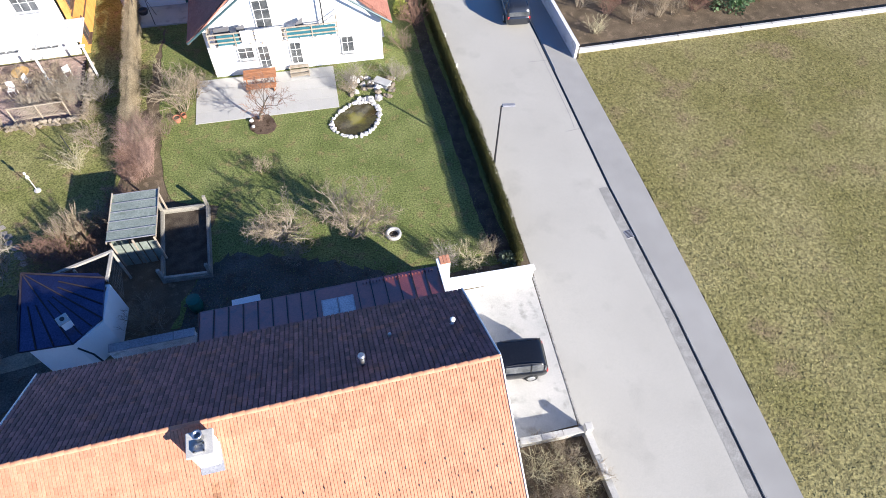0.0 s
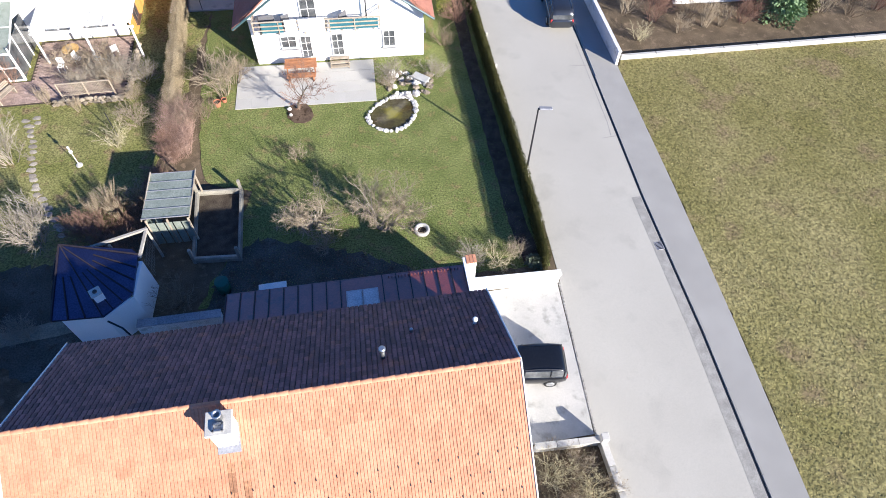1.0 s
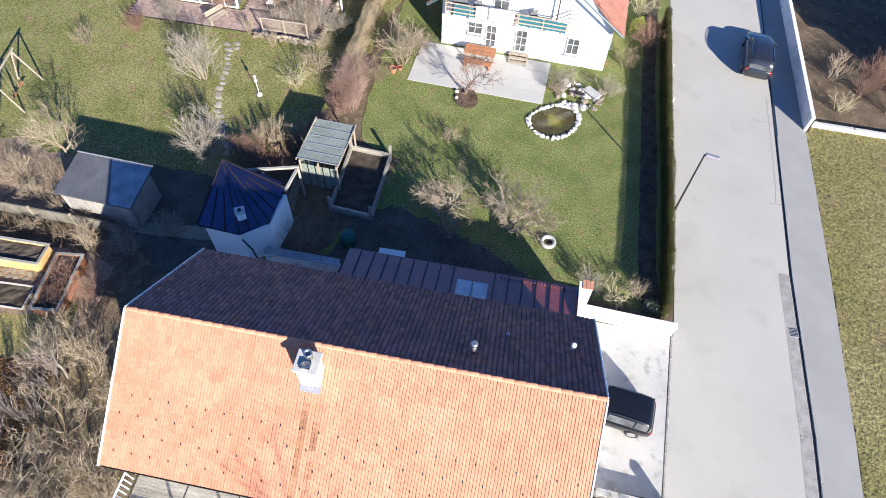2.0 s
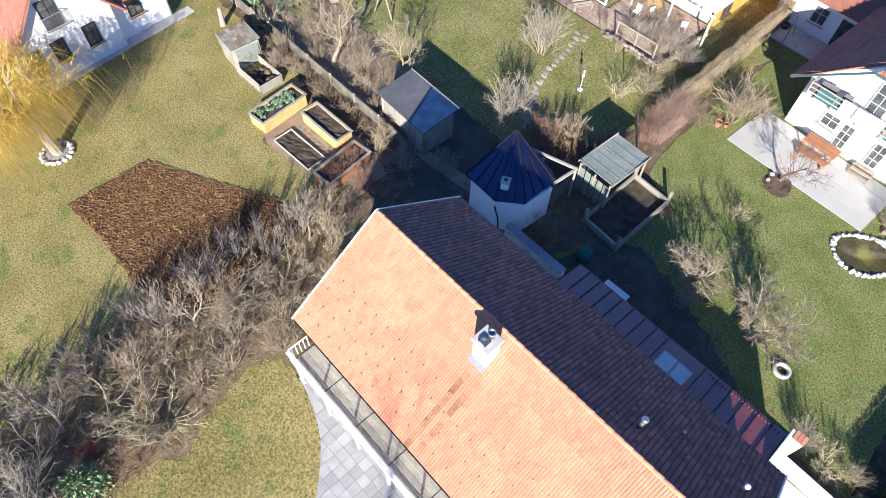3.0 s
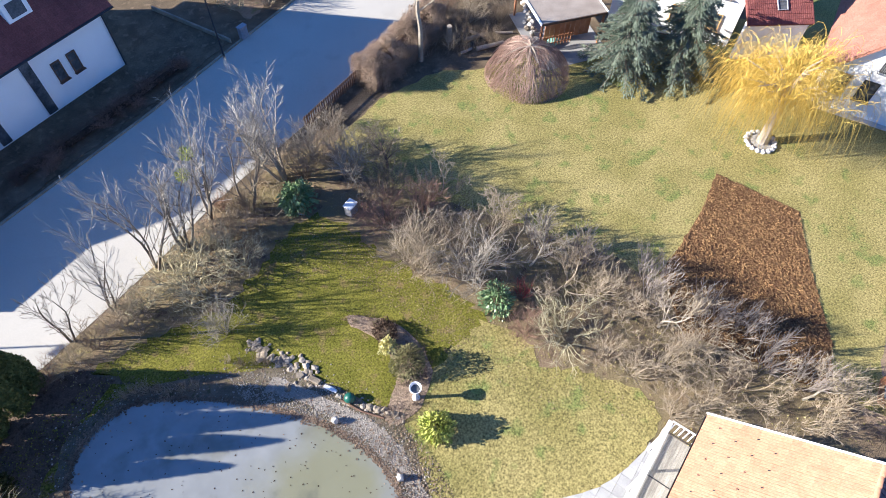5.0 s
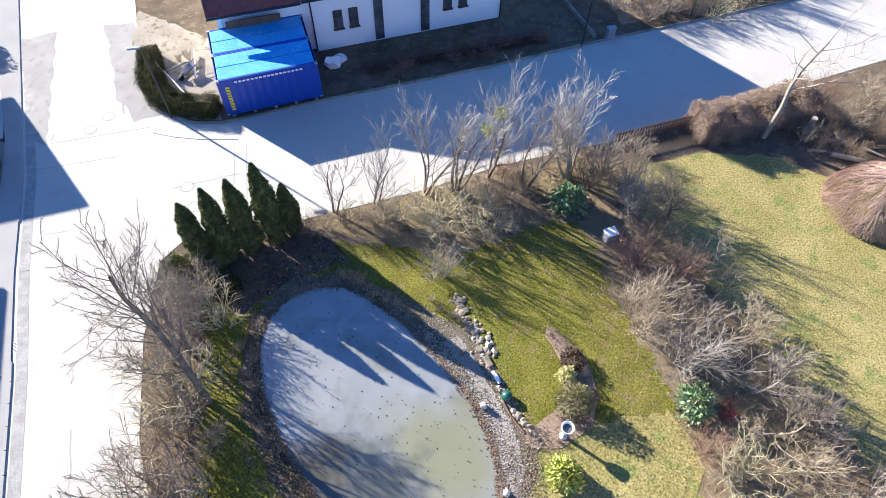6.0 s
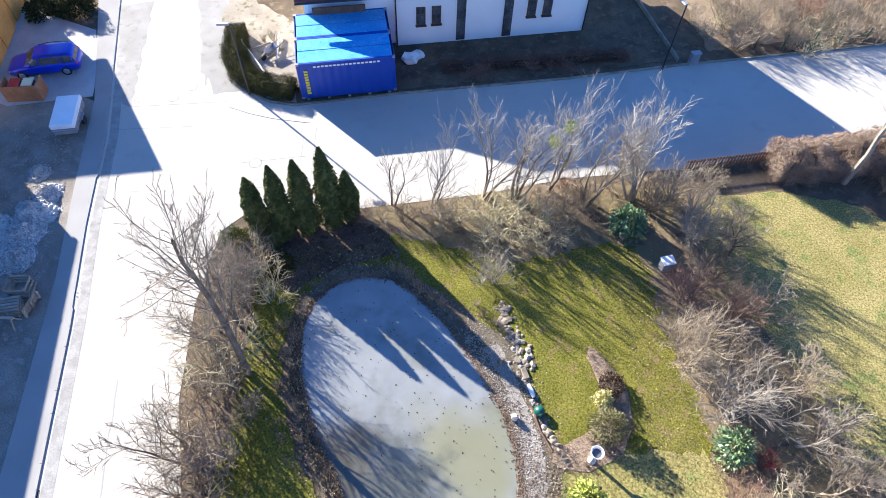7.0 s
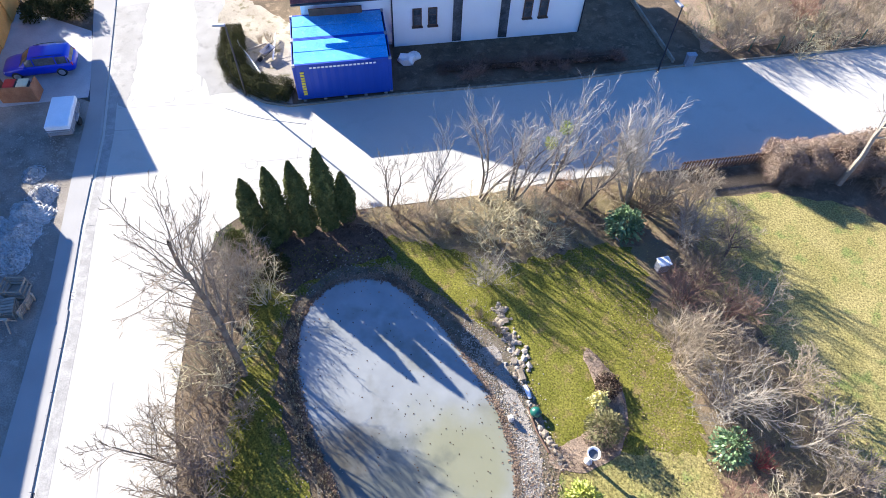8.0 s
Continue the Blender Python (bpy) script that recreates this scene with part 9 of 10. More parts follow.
bare_tree(pose(0.2, -22.9, 0), 9, 7.0, 0.09, (8, 7, 4), 0.62, TWIG_PALE, "slim bare roadside tree", 0.3, 0.2, stems=3, base=0.3, ratio=0.48, tilt=0.38, curve=0.18, fine=0.0085)
bare_tree(pose(3.1, -21.8, 0), 10, 6.6, 0.08, (8, 7, 4), 0.62, TWIG_PALE, "slim bare roadside tree", 0.35, 0.2, stems=3, base=0.3, tilt=0.38, curve=0.2, ratio=0.46, fine=0.0085)
bare_tree(pose(5.2, -21.6, 0), 11, 5.6, 0.07, (8, 6, 4), 0.62, TWIG_GREY, "young bare roadside tree", 0.35, 0.2, stems=2, base=0.2, tilt=0.38, curve=0.2, ratio=0.46, fine=0.0085)
bare_tree(pose(-1.7, -23.2, 0), 12, 7.4, 0.11, (8, 7, 4), 0.62, TWIG_PALE, "slim bare roadside tree", 0.3, 0.2, stems=4, base=0.3, ratio=0.48, tilt=0.38, curve=0.18, fine=0.0085)
bare_tree(pose(-5.8, -23.4, 0), 13, 6.6, 0.09, (8, 7, 4), 0.62, TWIG_TAN, "slim bare roadside tree", 0.3, 0.2, stems=3, base=0.3, ratio=0.48, tilt=0.38, curve=0.18, fine=0.0085)
bare_tree(pose(10.14, -10.74, 0, -1, 2, 0), 14, 20, 0.165, (34, 9, 7), 0.72, TWIG_BROWN, "tall bare tree between pond and road", 0.22, 0.2, ratio=0.27, curve=0.20, thin=0.26, fine=0.008)
bare_tree(pose(11.6, -13.2, 0), 15, 7.5, 0.10, (9, 8, 7), 0.75, TWIG_TAN, "bare tree among shrubs at the road", 0.35, 0.2, ratio=0.5, stems=2, base=0.3, curve=0.32)
bare_tree(pose(10.8, -6.4, 0), 16, 6.4, 0.10, (9, 8, 7), 0.75, TWIG_BROWN, "bare tree among shrubs at the road", 0.35, 0.2, ratio=0.5, stems=2, base=0.3, curve=0.32)
bare_tree(pose(-21.0, -27.2, 0), 17, 10.5, 0.24, (9, 5, 3), 0.9, TWIG_GREY, "tall lopped bare tree with pale limbs", 0.2, 0.4, ratio=0.45, bark=TWIG_GREY)
bare_tree(pose(-13.6, -21.0, 0), 18, 4.0, 0.11, (9, 8, 6), 0.95, TWIG_BROWN, "low bare tree with crooked dark limbs", 0.15, 0.15, ratio=0.62, bark=TWIG_DARK, curve=0.42, thin=0.5)
bare_tree(pose(-15.3, -10.6, 0), 19, 3.8, 0.08, (9, 8, 6), 0.9, TWIG_GREY, "bare tree rising from the shrub belt", 0.25, 0.2, bark=TWIG_GREY, ratio=0.62, curve=0.42, thin=0.5)
bare_tree(pose(-17.9, -3.9, 0), 20, 3.8, 0.08, (9, 8, 6), 0.95, TWIG_TAN, "bare spreading tree in the shrub belt", 0.15, 0.2, bark=TWIG_GREY, ratio=0.66, curve=0.42, thin=0.5)
bare_tree(pose(-20.2, 2.8, 0), 21, 3.4, 0.08, (9, 8, 6), 0.95, TWIG_TAN, "bare spreading tree in the shrub belt", 0.15, 0.2, bark=TWIG_GREY, ratio=0.64, curve=0.42, thin=0.5)
for k, (x, y) in enumerate(((-3.75, -23.6), (-3.2, -24.2))):
    g_ = np.random.default_rng(k)
    q = g_.normal(size=(260, 3))
    q = q / np.linalg.norm(q, axis=1)[:, None] * 0.38 * g_.random((260, 1)) ** 0.4
    leaves(q + np.array([0.2 - k * 0.6, 0.1, 4.3 + k * 1.2]), 0.06, k).out("mistletoe", LEAF_YEL, mt_, "green ball of mistletoe")

# ---- leafy and evergreen plants


def ball_points(n, rx, ry, rz, seed, shell=0.35, lumps=0.25):
    """Points in the outer shell of a lumpy ellipsoid that stands on the ground."""
    g_ = np.random.default_rng(seed)
    d = g_.normal(size=(n, 3))
    d /= np.linalg.norm(d, axis=1)[:, None]
    d[:, 2] = np.abs(d[:, 2]) * 1.0 - 0.25 * (g_.random(n) < 0.4)
    bump = np.array([noise.noise(Vector(q) * 2.3 + Vector((seed * 5.0, 0, 0))) for q in d.tolist()])
    rad = (1 - shell * g_.random(n) ** 1.6) * (1 + lumps * bump)
    p = d * rad[:, None] * np.array([rx, ry, rz])
    p[:, 2] = np.maximum(p[:, 2] + rz * 0.25, 0.03)
    return p


def leafy(name, x, y, rx, h, material, label, n, size, seed, category="bush", group="evergreen bushes", lumps=0.35):
    b = thing(name, pose(x, y, 0.0, 0, 0, seed * 40), label, category, group)
    w, t = grow(seed, 7, h * 0.8, 0.025, 1, (4,), 0.6, base=0.15)
    w.add(t.v, t.f).out("stems", BARK, b)
    leaves(ball_points(n, rx, rx * 0.9, h * 0.8, seed, 0.5, lumps), size, seed).out("foliage", material, b)
    return b


leafy("rhododendron", -8.0, -21.9, 1.1, 1.7, LEAF_DK, "dark green rhododendron bush", 1700, 0.11, 1)
leafy("laurel_bush", -12.3, -10.0, 0.95, 1.7, LEAF_DK, "bright green laurel bush among bare shrubs", 1000, 0.10, 2)
leafy("variegated_bush", -5.85, -6.95, 0.85, 1.35, LEAF_YEL, "rounded yellow-green variegated bush", 1900, 0.085, 3)
leafy("yellow_shrub", -6.6, -11.6, 0.45, 0.9, LEAF_PALEYEL, "small pale yellow evergreen shrub", 700, 0.07, 4)
leafy("box_bush", -6.75, -10.2, 0.95, 1.7, LEAF_OLIVE, "clipped dark olive box bush", 3200, 0.05, 5, lumps=0.12)
leafy("dark_bush", -7.0, -12.3, 0.7, 0.9, LEAF_DEAD, "low dark brown heather bush", 1400, 0.05, 6)
leafy("juniper", 12.9, -17.6, 1.0, 1.4, THUJA, "dark low juniper beside the thujas", 2400, 0.07, 7)
leafy("juniper", 11.4, -17.7, 0.9, 1.1, THUJA, "dark low juniper beside the thujas", 2000, 0.07, 8)
leafy("dwarf_pine", 3.5, 19.0, 0.5, 0.7, NEEDLE, "small pale blue-green dwarf pine", 900, 0.07, 9)
leafy("laurel_hedge_bush", 21.0, 43.3, 1.7, 2.6, LEAF_DK, "large glossy green laurel behind the wall", 4200, 0.12, 11)
leafy("cherry_laurel", 22.8, 44.4, 1.2, 2.0, LEAF_OLIVE, "olive green evergreen bush behind the wall", 2600, 0.11, 12)
leafy("forsythia", -3.6, 40.6, 0.6, 1.2, LEAF_YEL, "small yellow-green bush by the road", 900, 0.08, 13)
leafy("evergreen_bush", 30.4, -35.6, 1.3, 1.5, LEAF_HEDGE, "dark green bush by the parking place", 3000, 0.09, 14)
leafy("evergreen_bush", 32.6, -35.0, 1.2, 1.4, LEAF_HEDGE, "dark green bush by the parking place", 2600, 0.09, 15)
leafy("evergreen_bush", -39.4, 8.4, 0.6, 1.8, NEEDLE, "small upright green conifer bush", 1500, 0.07, 16)
leafy("evergreen_bush", -42.6, 9.2, 0.6, 1.8, NEEDLE, "small upright green conifer bush", 1500, 0.07, 17)
leafy("evergreen_bush", -40.6, 6.6, 0.5, 1.2, LEAF_DK, "small green conifer bush by the fence", 1200, 0.07, 18)
leafy("evergreen_bush", -43.0, 5.8, 0.6, 1.6, LEAF_OLIVE, "small green conifer bush by the fence", 1200, 0.07, 19)
leafy("ivy_bush", 10.3, -16.7, 0.8, 1.0, LEAF_HEDGE, "dark ivy mound by the pond", 1500, 0.07, 20)


def thuja(x, y, r, h, seed):
    t = thing("thuja", pose(x, y, 0), "slender dark green columnar thuja", "conifer", "row of thujas")
    Build().tube([(0, 0, 0), (0, 0, h * 0.8)], [0.09, 0.03], 7).out("trunk", BARK, t)
    Build().lathe([(r * 0.5, 0.1), (r * 0.82, h * 0.2), (r * 0.8, h * 0.5), (r * 0.5, h * 0.8), (0.03, h * 0.97)], 14).out("inner_foliage", THUJA, t)
    g_ = np.random.default_rng(seed)
    n = 6500
    z = g_.random(n) ** 0.9
    prof = np.interp(z, [0, 0.08, 0.25, 0.5, 0.75, 0.92, 1.0], [0.6, 0.9, 1.0, 0.92, 0.66, 0.3, 0.02])
    a = g_.random(n) * 2 * np.pi
    lump = 1 + 0.16 * np.sin(a * 3 + z * 9 + seed) + 0.10 * np.sin(a * 7 - z * 23)
    rr_ = r * prof * lump * (0.86 + 0.2 * g_.random(n))
    leaves(np.stack([rr_ * np.cos(a), rr_ * np.sin(a), z * h], 1), 0.06, seed, tall=1.6).out("foliage", THUJA, t)


for k, (x, y, r, h) in enumerate(((11.65, -18.45, 0.58, 5.0), (10.5, -18.85, 0.57, 5.6), (9.4, -19.3, 0.62, 5.7), (8.15, -19.85, 0.64, 6.2), (7.3, -20.5, 0.52, 3.9))):
    thuja(x, y, r, h, k + 1)
thuja(10.9, -18.3, 0.45, 1.6, 9)

# two blue spruces that grow into one another


def spruce(x, y, h, reach0, seed):
    t = thing("spruce", pose(x, y, 0), "drooping blue-green spruce beside another one", "conifer", "blue spruces")
    Build().tube([(0, 0, 0), (0, 0, h * 0.5), (0.1, 0, h)], [0.24, 0.15, 0.03], 9).out("trunk", BARK, t)
    g_ = np.random.default_rng(seed)
    limbs, a0, a1, wide = Build(), [], [], []
    levels = 11
    for lev in range(levels):
        z = 0.4 + lev * (h - 0.7) / levels
        reach = reach0 * (1 - z / (h * 1.04)) ** 0.7 + 0.15
        for k in range(8):
            a = k * 2 * math.pi / 8 + lev * 0.7 + g_.uniform(-0.3, 0.3)
            rl = reach * g_.uniform(0.7, 1.12)
            out = np.array([math.cos(a), math.sin(a), 0])
            side = np.array([-math.sin(a), math.cos(a), 0])
            q = [out * rl * s + np.array([0, 0, z + 0.22 * math.sin(s * 3) - 0.20 * s * s * rl]) for s in (0, 0.35, 0.7, 1.0)]
            limbs.tube([tuple(v) for v in q], [0.03, 0.025, 0.015, 0.006], 3, cap=False)
            for s in np.linspace(0.12, 1.0, 15):
                c = np.array([np.interp(s, (0, 0.35, 0.7, 1.0), [v[i] for v in q]) for i in range(3)])
                w = 0.26 * (1.1 - s) + 0.05
                for _ in range(11):
                    o = side * g_.normal(0, w) + out * g_.normal(0, 0.06)
                    p = c + o + np.array([0, 0, -abs(g_.normal(0, 0.05))])
                    a0.append(p)
                    a1.append(p + out * g_.uniform(0.04, 0.16) + o * 0.45 + np.array([0, 0, -g_.uniform(-0.02, 0.13)]))
    limbs.out("branch_whorl", BARK, t)["kind"] = "stuff"
    sticks(np.array(a0), np.array(a1), 0.030, 0.012).out("foliage", NEEDLE, t)
    return t


spruce(-30.8, -18.0, 6.2, 3.2, 77)
spruce(-33.7, -15.7, 6.6, 3.4, 78)


def weeping(name, x, y, h, r, trunk_r, material, label, n, seed, low, lean=(0, 0), shaggy=1.0):
    """A weeping crown: strands that rise from many heads, bow out and hang."""
    t = thing(name, pose(x, y, 0), label, "tree")
    rw_ = random.Random(seed)
    lx, ly = lean
    Build().tube([(0, 0, -0.05), (lx * 0.3, ly * 0.3, h * 0.3), (lx * 0.8, ly * 0.8, h * 0.6)], [trunk_r, trunk_r * 0.8, trunk_r * 0.5], 9).out("trunk", BARK_PALE, t)
    heads = []
    for k in range(15):
        a = k * 2 * math.pi / 15 + rw_.uniform(-0.3, 0.3)
        R = r * rw_.uniform(0.25, 0.85)
        zt = h * rw_.uniform(0.62, 1.0) * (1.05 - 0.25 * R / r)
        q = [Vector((lx * 0.7, ly * 0.7, h * rw_.uniform(0.35, 0.55))), Vector((lx + R * 0.5 * math.cos(a), ly + R * 0.5 * math.sin(a), zt * 0.9)), Vector((lx + R * math.cos(a), ly + R * math.sin(a), zt))]
        Build().tube(q, [trunk_r * 0.4, trunk_r * 0.22, trunk_r * 0.08], 5, cap=False).out("limb", BARK_PALE, t)
        heads += [q[1].lerp(q[2], s_) for s_ in (0.2, 0.6, 1.0)] + [q[0].lerp(q[1], 0.75)]
    st = Build()
    for k in range(n):
        p = rw_.choice(heads) + Vector((rw_.gauss(0, 0.3), rw_.gauss(0, 0.3), rw_.gauss(0, 0.2))) * shaggy
        a = math.atan2(p.y - ly, p.x - lx) + rw_.gauss(0, 0.9)
        out = rw_.uniform(0.1, 0.55) * r
        drop = max(0.3, (p.z - low) * rw_.uniform(0.45, 1.0))
        hump = rw_.uniform(0.1, 0.5) * shaggy
        q = [p + Vector((math.cos(a + 0.4 * s_), math.sin(a + 0.4 * s_), 0)) * out * s_ ** 0.8 + Vector((0, 0, hump * math.sin(s_ * 2.6) - drop * s_ ** 2.1)) for s_ in (0, 0.18, 0.36, 0.6, 0.82, 1.0)]
        st.tube(q, [0.010, 0.010, 0.009, 0.007, 0.005, 0.003], 3, cap=False)
    st.out("twig_curtain", material, t)["kind"] = "stuff"
    return t


weeping("willow", -32.7, -8.1, 6.0, 3.7, 0.34, WILLOW, "golden weeping willow with bare yellow twigs", 2000, 3, 0.6, (-0.9, -0.6), 2.4)
wd = thing("weeping_cherry", pose(-25.65, -21.65, 0) @ Matrix.Diagonal((1, 1, 0.92, 1)), "dome-shaped weeping tree with brown-red twigs", "tree")
Build().tube([(0.1, 0.1, -0.05), (0.0, 0.1, 1.2), (0.15, -0.1, 2.1), (0, 0, 2.75)], [0.13, 0.11, 0.09, 0.05], 9).out("trunk", BARK_PALE, wd)
rw_ = random.Random(4)
for k in range(9):
    a = k * 0.7 + rw_.uniform(-0.2, 0.2)
    R = rw_.uniform(1.2, 2.3)
    q = [(R * s_ * math.cos(a), R * s_ * math.sin(a), 2.6 * (1 - (R * s_ / 2.85) ** 2.4) + 0.0) for s_ in (0.05, 0.4, 0.75, 1.0)]
    Build().tube(q, [0.05, 0.04, 0.025, 0.012], 5, cap=False).out("limb", BARK_PALE, wd)
st = Build()
for k in range(2800):
    a, r0 = rw_.uniform(0, 6.283), 2.75 * rw_.random() ** 0.6 * 0.95
    r1 = min(2.85, r0 + rw_.uniform(0.3, 1.0))
    deep = rw_.uniform(0.80, 1.04)
    turn = rw_.gauss(0, 0.16)
    q = []
    for s_ in (0, 0.35, 0.7, 1.0):
        R = r0 + (r1 - r0) * s_
        lump = 1 + 0.05 * math.sin(3 * a) + 0.04 * math.sin(7 * a + 1)
        z = 2.65 * deep * max(0.0, 1 - (R / (2.85 * lump)) ** 2.6)
        q.append((R * math.cos(a + turn * s_), R * math.sin(a + turn * s_), max(0.05, z - 0.5 * s_ * s_ * (1 - deep) * 3)))
    st.tube(q, [0.010, 0.009, 0.007, 0.003], 3, cap=False)
st.out("twig_curtain", TWIG_DOME, wd)["kind"] = "stuff"


def hedge(name, path, width, height, material, label, leaf, density, seed, shaggy=0.06, lumps=0.05, heart=None):
    """A clipped hedge along path: a dark core and a skin of leaves."""
    h = thing(name, pose(0, 0, 0), label, "hedge")
    g_ = np.random.default_rng(seed)
    core = Build()
    pts = []
    top = max(0.79, 0.95 - 2 * lumps)
    for (x0, y0), (x1, y1) in zip(path, path[1:]):
        L = math.dist((x0, y0), (x1, y1))
        ex, ey = (x1 - x0) / L, (y1 - y0) / L
        core.box(((x0 + x1) / 2, (y0 + y1) / 2, height * top * 0.5), (L + width * 0.15, width * 0.5, height * (top - 0.02)), math.degrees(math.atan2(ey, ex)), width * 0.2)
        n = int(L * density)
        s = g_.random(n) * (L + 0.2) - 0.1
        side = g_.random(n)
        v = np.where(side < 0.4, -width / 2, np.where(side < 0.8, width / 2, (g_.random(n) - 0.5) * width))
        z = np.where(side < 0.8, g_.random(n) * height, height - 0.02)
        v, z = v + g_.normal(0, shaggy, n), np.maximum(0.02, z + g_.normal(0, shaggy, n))
        v = v * (1 + 0.10 * np.sin(s * 1.9 + seed) + 0.06 * np.sin(s * 5.3))
        z = z * (1 + lumps * np.sin(s * 1.3 + seed) + lumps * np.sin(s * 3.1))
        v = v * np.clip(1.25 - (z / height) ** 3 * lumps * 5, 0.3, 1)
        pts.append(np.stack([x0 + ex * s - ey * v, y0 + ey * s + ex * v, z], 1))
    for (x, y), (x1, y1) in ((path[0], path[1]), (path[-1], path[-2])):
        n = int(width * density)
        L = math.dist((x, y), (x1, y1))
        ex, ey = (x - x1) / L, (y - y1) / L
        o, v, z = width * 0.15 + g_.normal(0.08, shaggy, n), (g_.random(n) - 0.5) * width, g_.random(n) * height
        pts.append(np.stack([x + ex * o - ey * v, y + ey * o + ex * v, z], 1))
    core.out("core", heart or material, h)
    leaves(np.concatenate(pts), leaf, seed).out("foliage", material, h)
    return h


hedge("road_hedge", [(-2.1, 42.0), (-0.25, 35.0), (0.85, 31.0), (1.75, 28.0), (3.3, 22.0), (4.05, 18.8)], 0.3, 1.6, LEAF_HEDGE, "thin clipped dark olive hedge along the road", 0.035, 1500, 1, 0.035, 0.010)
hedge("beech_hedge", [(-19.3, 27.6), (-20.4, 31.5), (-22.0, 37.0), (-23.9, 43.5)], 0.5, 1.7, LEAF_STRAWHEDGE, "clipped straw-coloured beech hedge", 0.03, 4200, 2, 0.07)
hedge("beech_hedge", [(-17.2, -27.6), (-18.6, -27.9), (-21.0, -28.6), (-23.6, -29.5)], 2.1, 2.0, LEAF_BROWN, "tall rounded brown beech hedge", 0.042, 6000, 3, 0.2, 0.16, LEAF_DEAD)
hedge("corner_hedge", [(18.35, -34.6), (17.6, -32.0), (16.6, -30.6), (15.2, -29.9), (13.4, -29.7)], 1.35, 0.95, LEAF_HEDGE, "dark rounded hedge round the corner plot", 0.034, 4500, 4, 0.12, 0.1)
hedge("front_hedge", [(3.4, -33.6), (0.5, -34.3), (-3.0, -35.2), (-8.0, -36.6)], 1.1, 0.5, LEAF_DULL, "low reddish brown shrub hedge", 0.035, 900, 5, 0.25, 0.3, LEAF_DEAD)

# ---- grass, leaves and litter strewn on the ground


def strew(name, poly, n, size, material, label, category, seed, upright=0.35, z=0.03):
    g_ = np.random.default_rng(seed)
    xs, ys = [p[0] for p in poly], [p[1] for p in poly]
    v, f = [], []
    q = g_.random((int(n), 6))
    for a in q.tolist():
        x, y = min(xs) + a[0] * (max(xs) - min(xs)), min(ys) + a[1] * (max(ys) - min(ys))
        if not inside(x, y, poly):
            continue
        t, s = a[2] * 6.283, size * (0.5 + a[3])
        c, d = math.cos(t) * s, math.sin(t) * s
        k = len(v)
        v += [(x - c * 0.5, y - d * 0.5, z), (x + c * 0.5, y + d * 0.5, z), (x + d * (a[4] - 0.5) * 1.6, y - c * (a[4] - 0.5) * 1.6, z + s * upright * (0.5 + a[5]))]
        f.append((k, k + 1, k + 2))
    b = Build()
    b.v, b.f = v, f
    return tagged(b.out(name, material), label, category, kind="stuff")


strew("grass", LAWN_N, 80000, 0.06, GRASS_N2, "short green grass blades", "grass", 1, 0.16)
strew("grass", LAWN_SW, 90000, 0.06, GRASS_S2, "yellowish winter grass blades", "grass", 2, 0.16)
strew("grass", LAWN_S, 16000, 0.055, GRASS_S2, "yellowish winter grass blades", "grass", 3, 0.16)
strew("grass", MOSS_P, 22000, 0.055, MOSS2, "mossy green grass blades", "grass", 4, 0.16)
strew("grass", LAWN_W, 60000, 0.06, GRASS_W2, "olive green grass blades", "grass", 5, 0.16)
strew("grass", [(8.9, 36.5), (15.98, 7.09), (19.2, -4.1), (40, -4), (40, 44), (33, 42.5)], 150000, 0.09, FIELD2, "dry olive meadow grass", "grass", 6, 0.22, 0.05)
strew("grass", BANK, 9000, 0.08, MOSS2, "mossy green grass blades", "grass", 7)
strew("fallen_leaves", BELT_P, 34000, 0.07, LITTER2, "brown fallen leaves under the shrubs", "leaves", 8, 0.3)
strew("grass", BELT_P, 22000, 0.08, GRASS_S2, "thin dry grass under the shrubs", "grass", 18)
strew("grass", [(-12.6, -6), (-11.5, -10.6), (-4.2, -9.4), (-4.4, -7.2)], 3600, 0.05, MOSS2, "mossy grass running into the lawn", "grass", 19)
strew("fallen_leaves", MOSS_P, 5200, 0.045, LITTER2, "brown fallen leaves on the moss", "leaves", 9, 0.12, 0.036)
rim_rng = random.Random(31)
rim = Build()
for k in range(5200):
    t = rim_rng.random() * len(POND)
    (x0, y0), (x1, y1) = POND[int(t) % len(POND)], POND[(int(t) + 1) % len(POND)]
    x, y = x0 + (x1 - x0) * (t % 1), y0 + (y1 - y0) * (t % 1)
    o = Vector((x - 2.5, y + 10)).normalized() * (rim_rng.gauss(0.08, 0.10) if k % 5 else rim_rng.gauss(0.6, 0.5))
    x, y, a = x + o.x, y + o.y, rim_rng.random() * 6.28
    s = rim_rng.uniform(0.03, 0.07)
    c, d = math.cos(a) * s, math.sin(a) * s
    rim.add([(x - c, y - d, 0.06), (x + d * 0.8, y - c * 0.8, 0.075), (x + c, y + d, 0.065), (x - d * 0.8, y + c * 0.8, 0.095)], [(0, 1, 2, 3)])
tagged(rim.out("fallen_leaves", LITTER2), "brown leaves and mud along the edge of the ice", "leaves", kind="stuff")
strew("fallen_leaves", [(-3.6, -3.0), (-2.9, -6.0), (-3.6, -8.4), (-5.0, -8.2), (-5.0, -5.6), (-4.4, -3.2)], 2500, 0.07, LITTER2, "brown leaves on the gravel", "leaves", 35, 0.3, 0.07)
strew("dry_grass", MARGIN, 9000, 0.07, TWIG_OLIVE, "dry straw grass on the pond margin", "grass", 32, 3.0, 0.045)
strew("dry_grass", MARGIN, 5000, 0.07, TWIG_BROWN, "withered brown grass on the pond margin", "grass", 33, 2.2, 0.045)
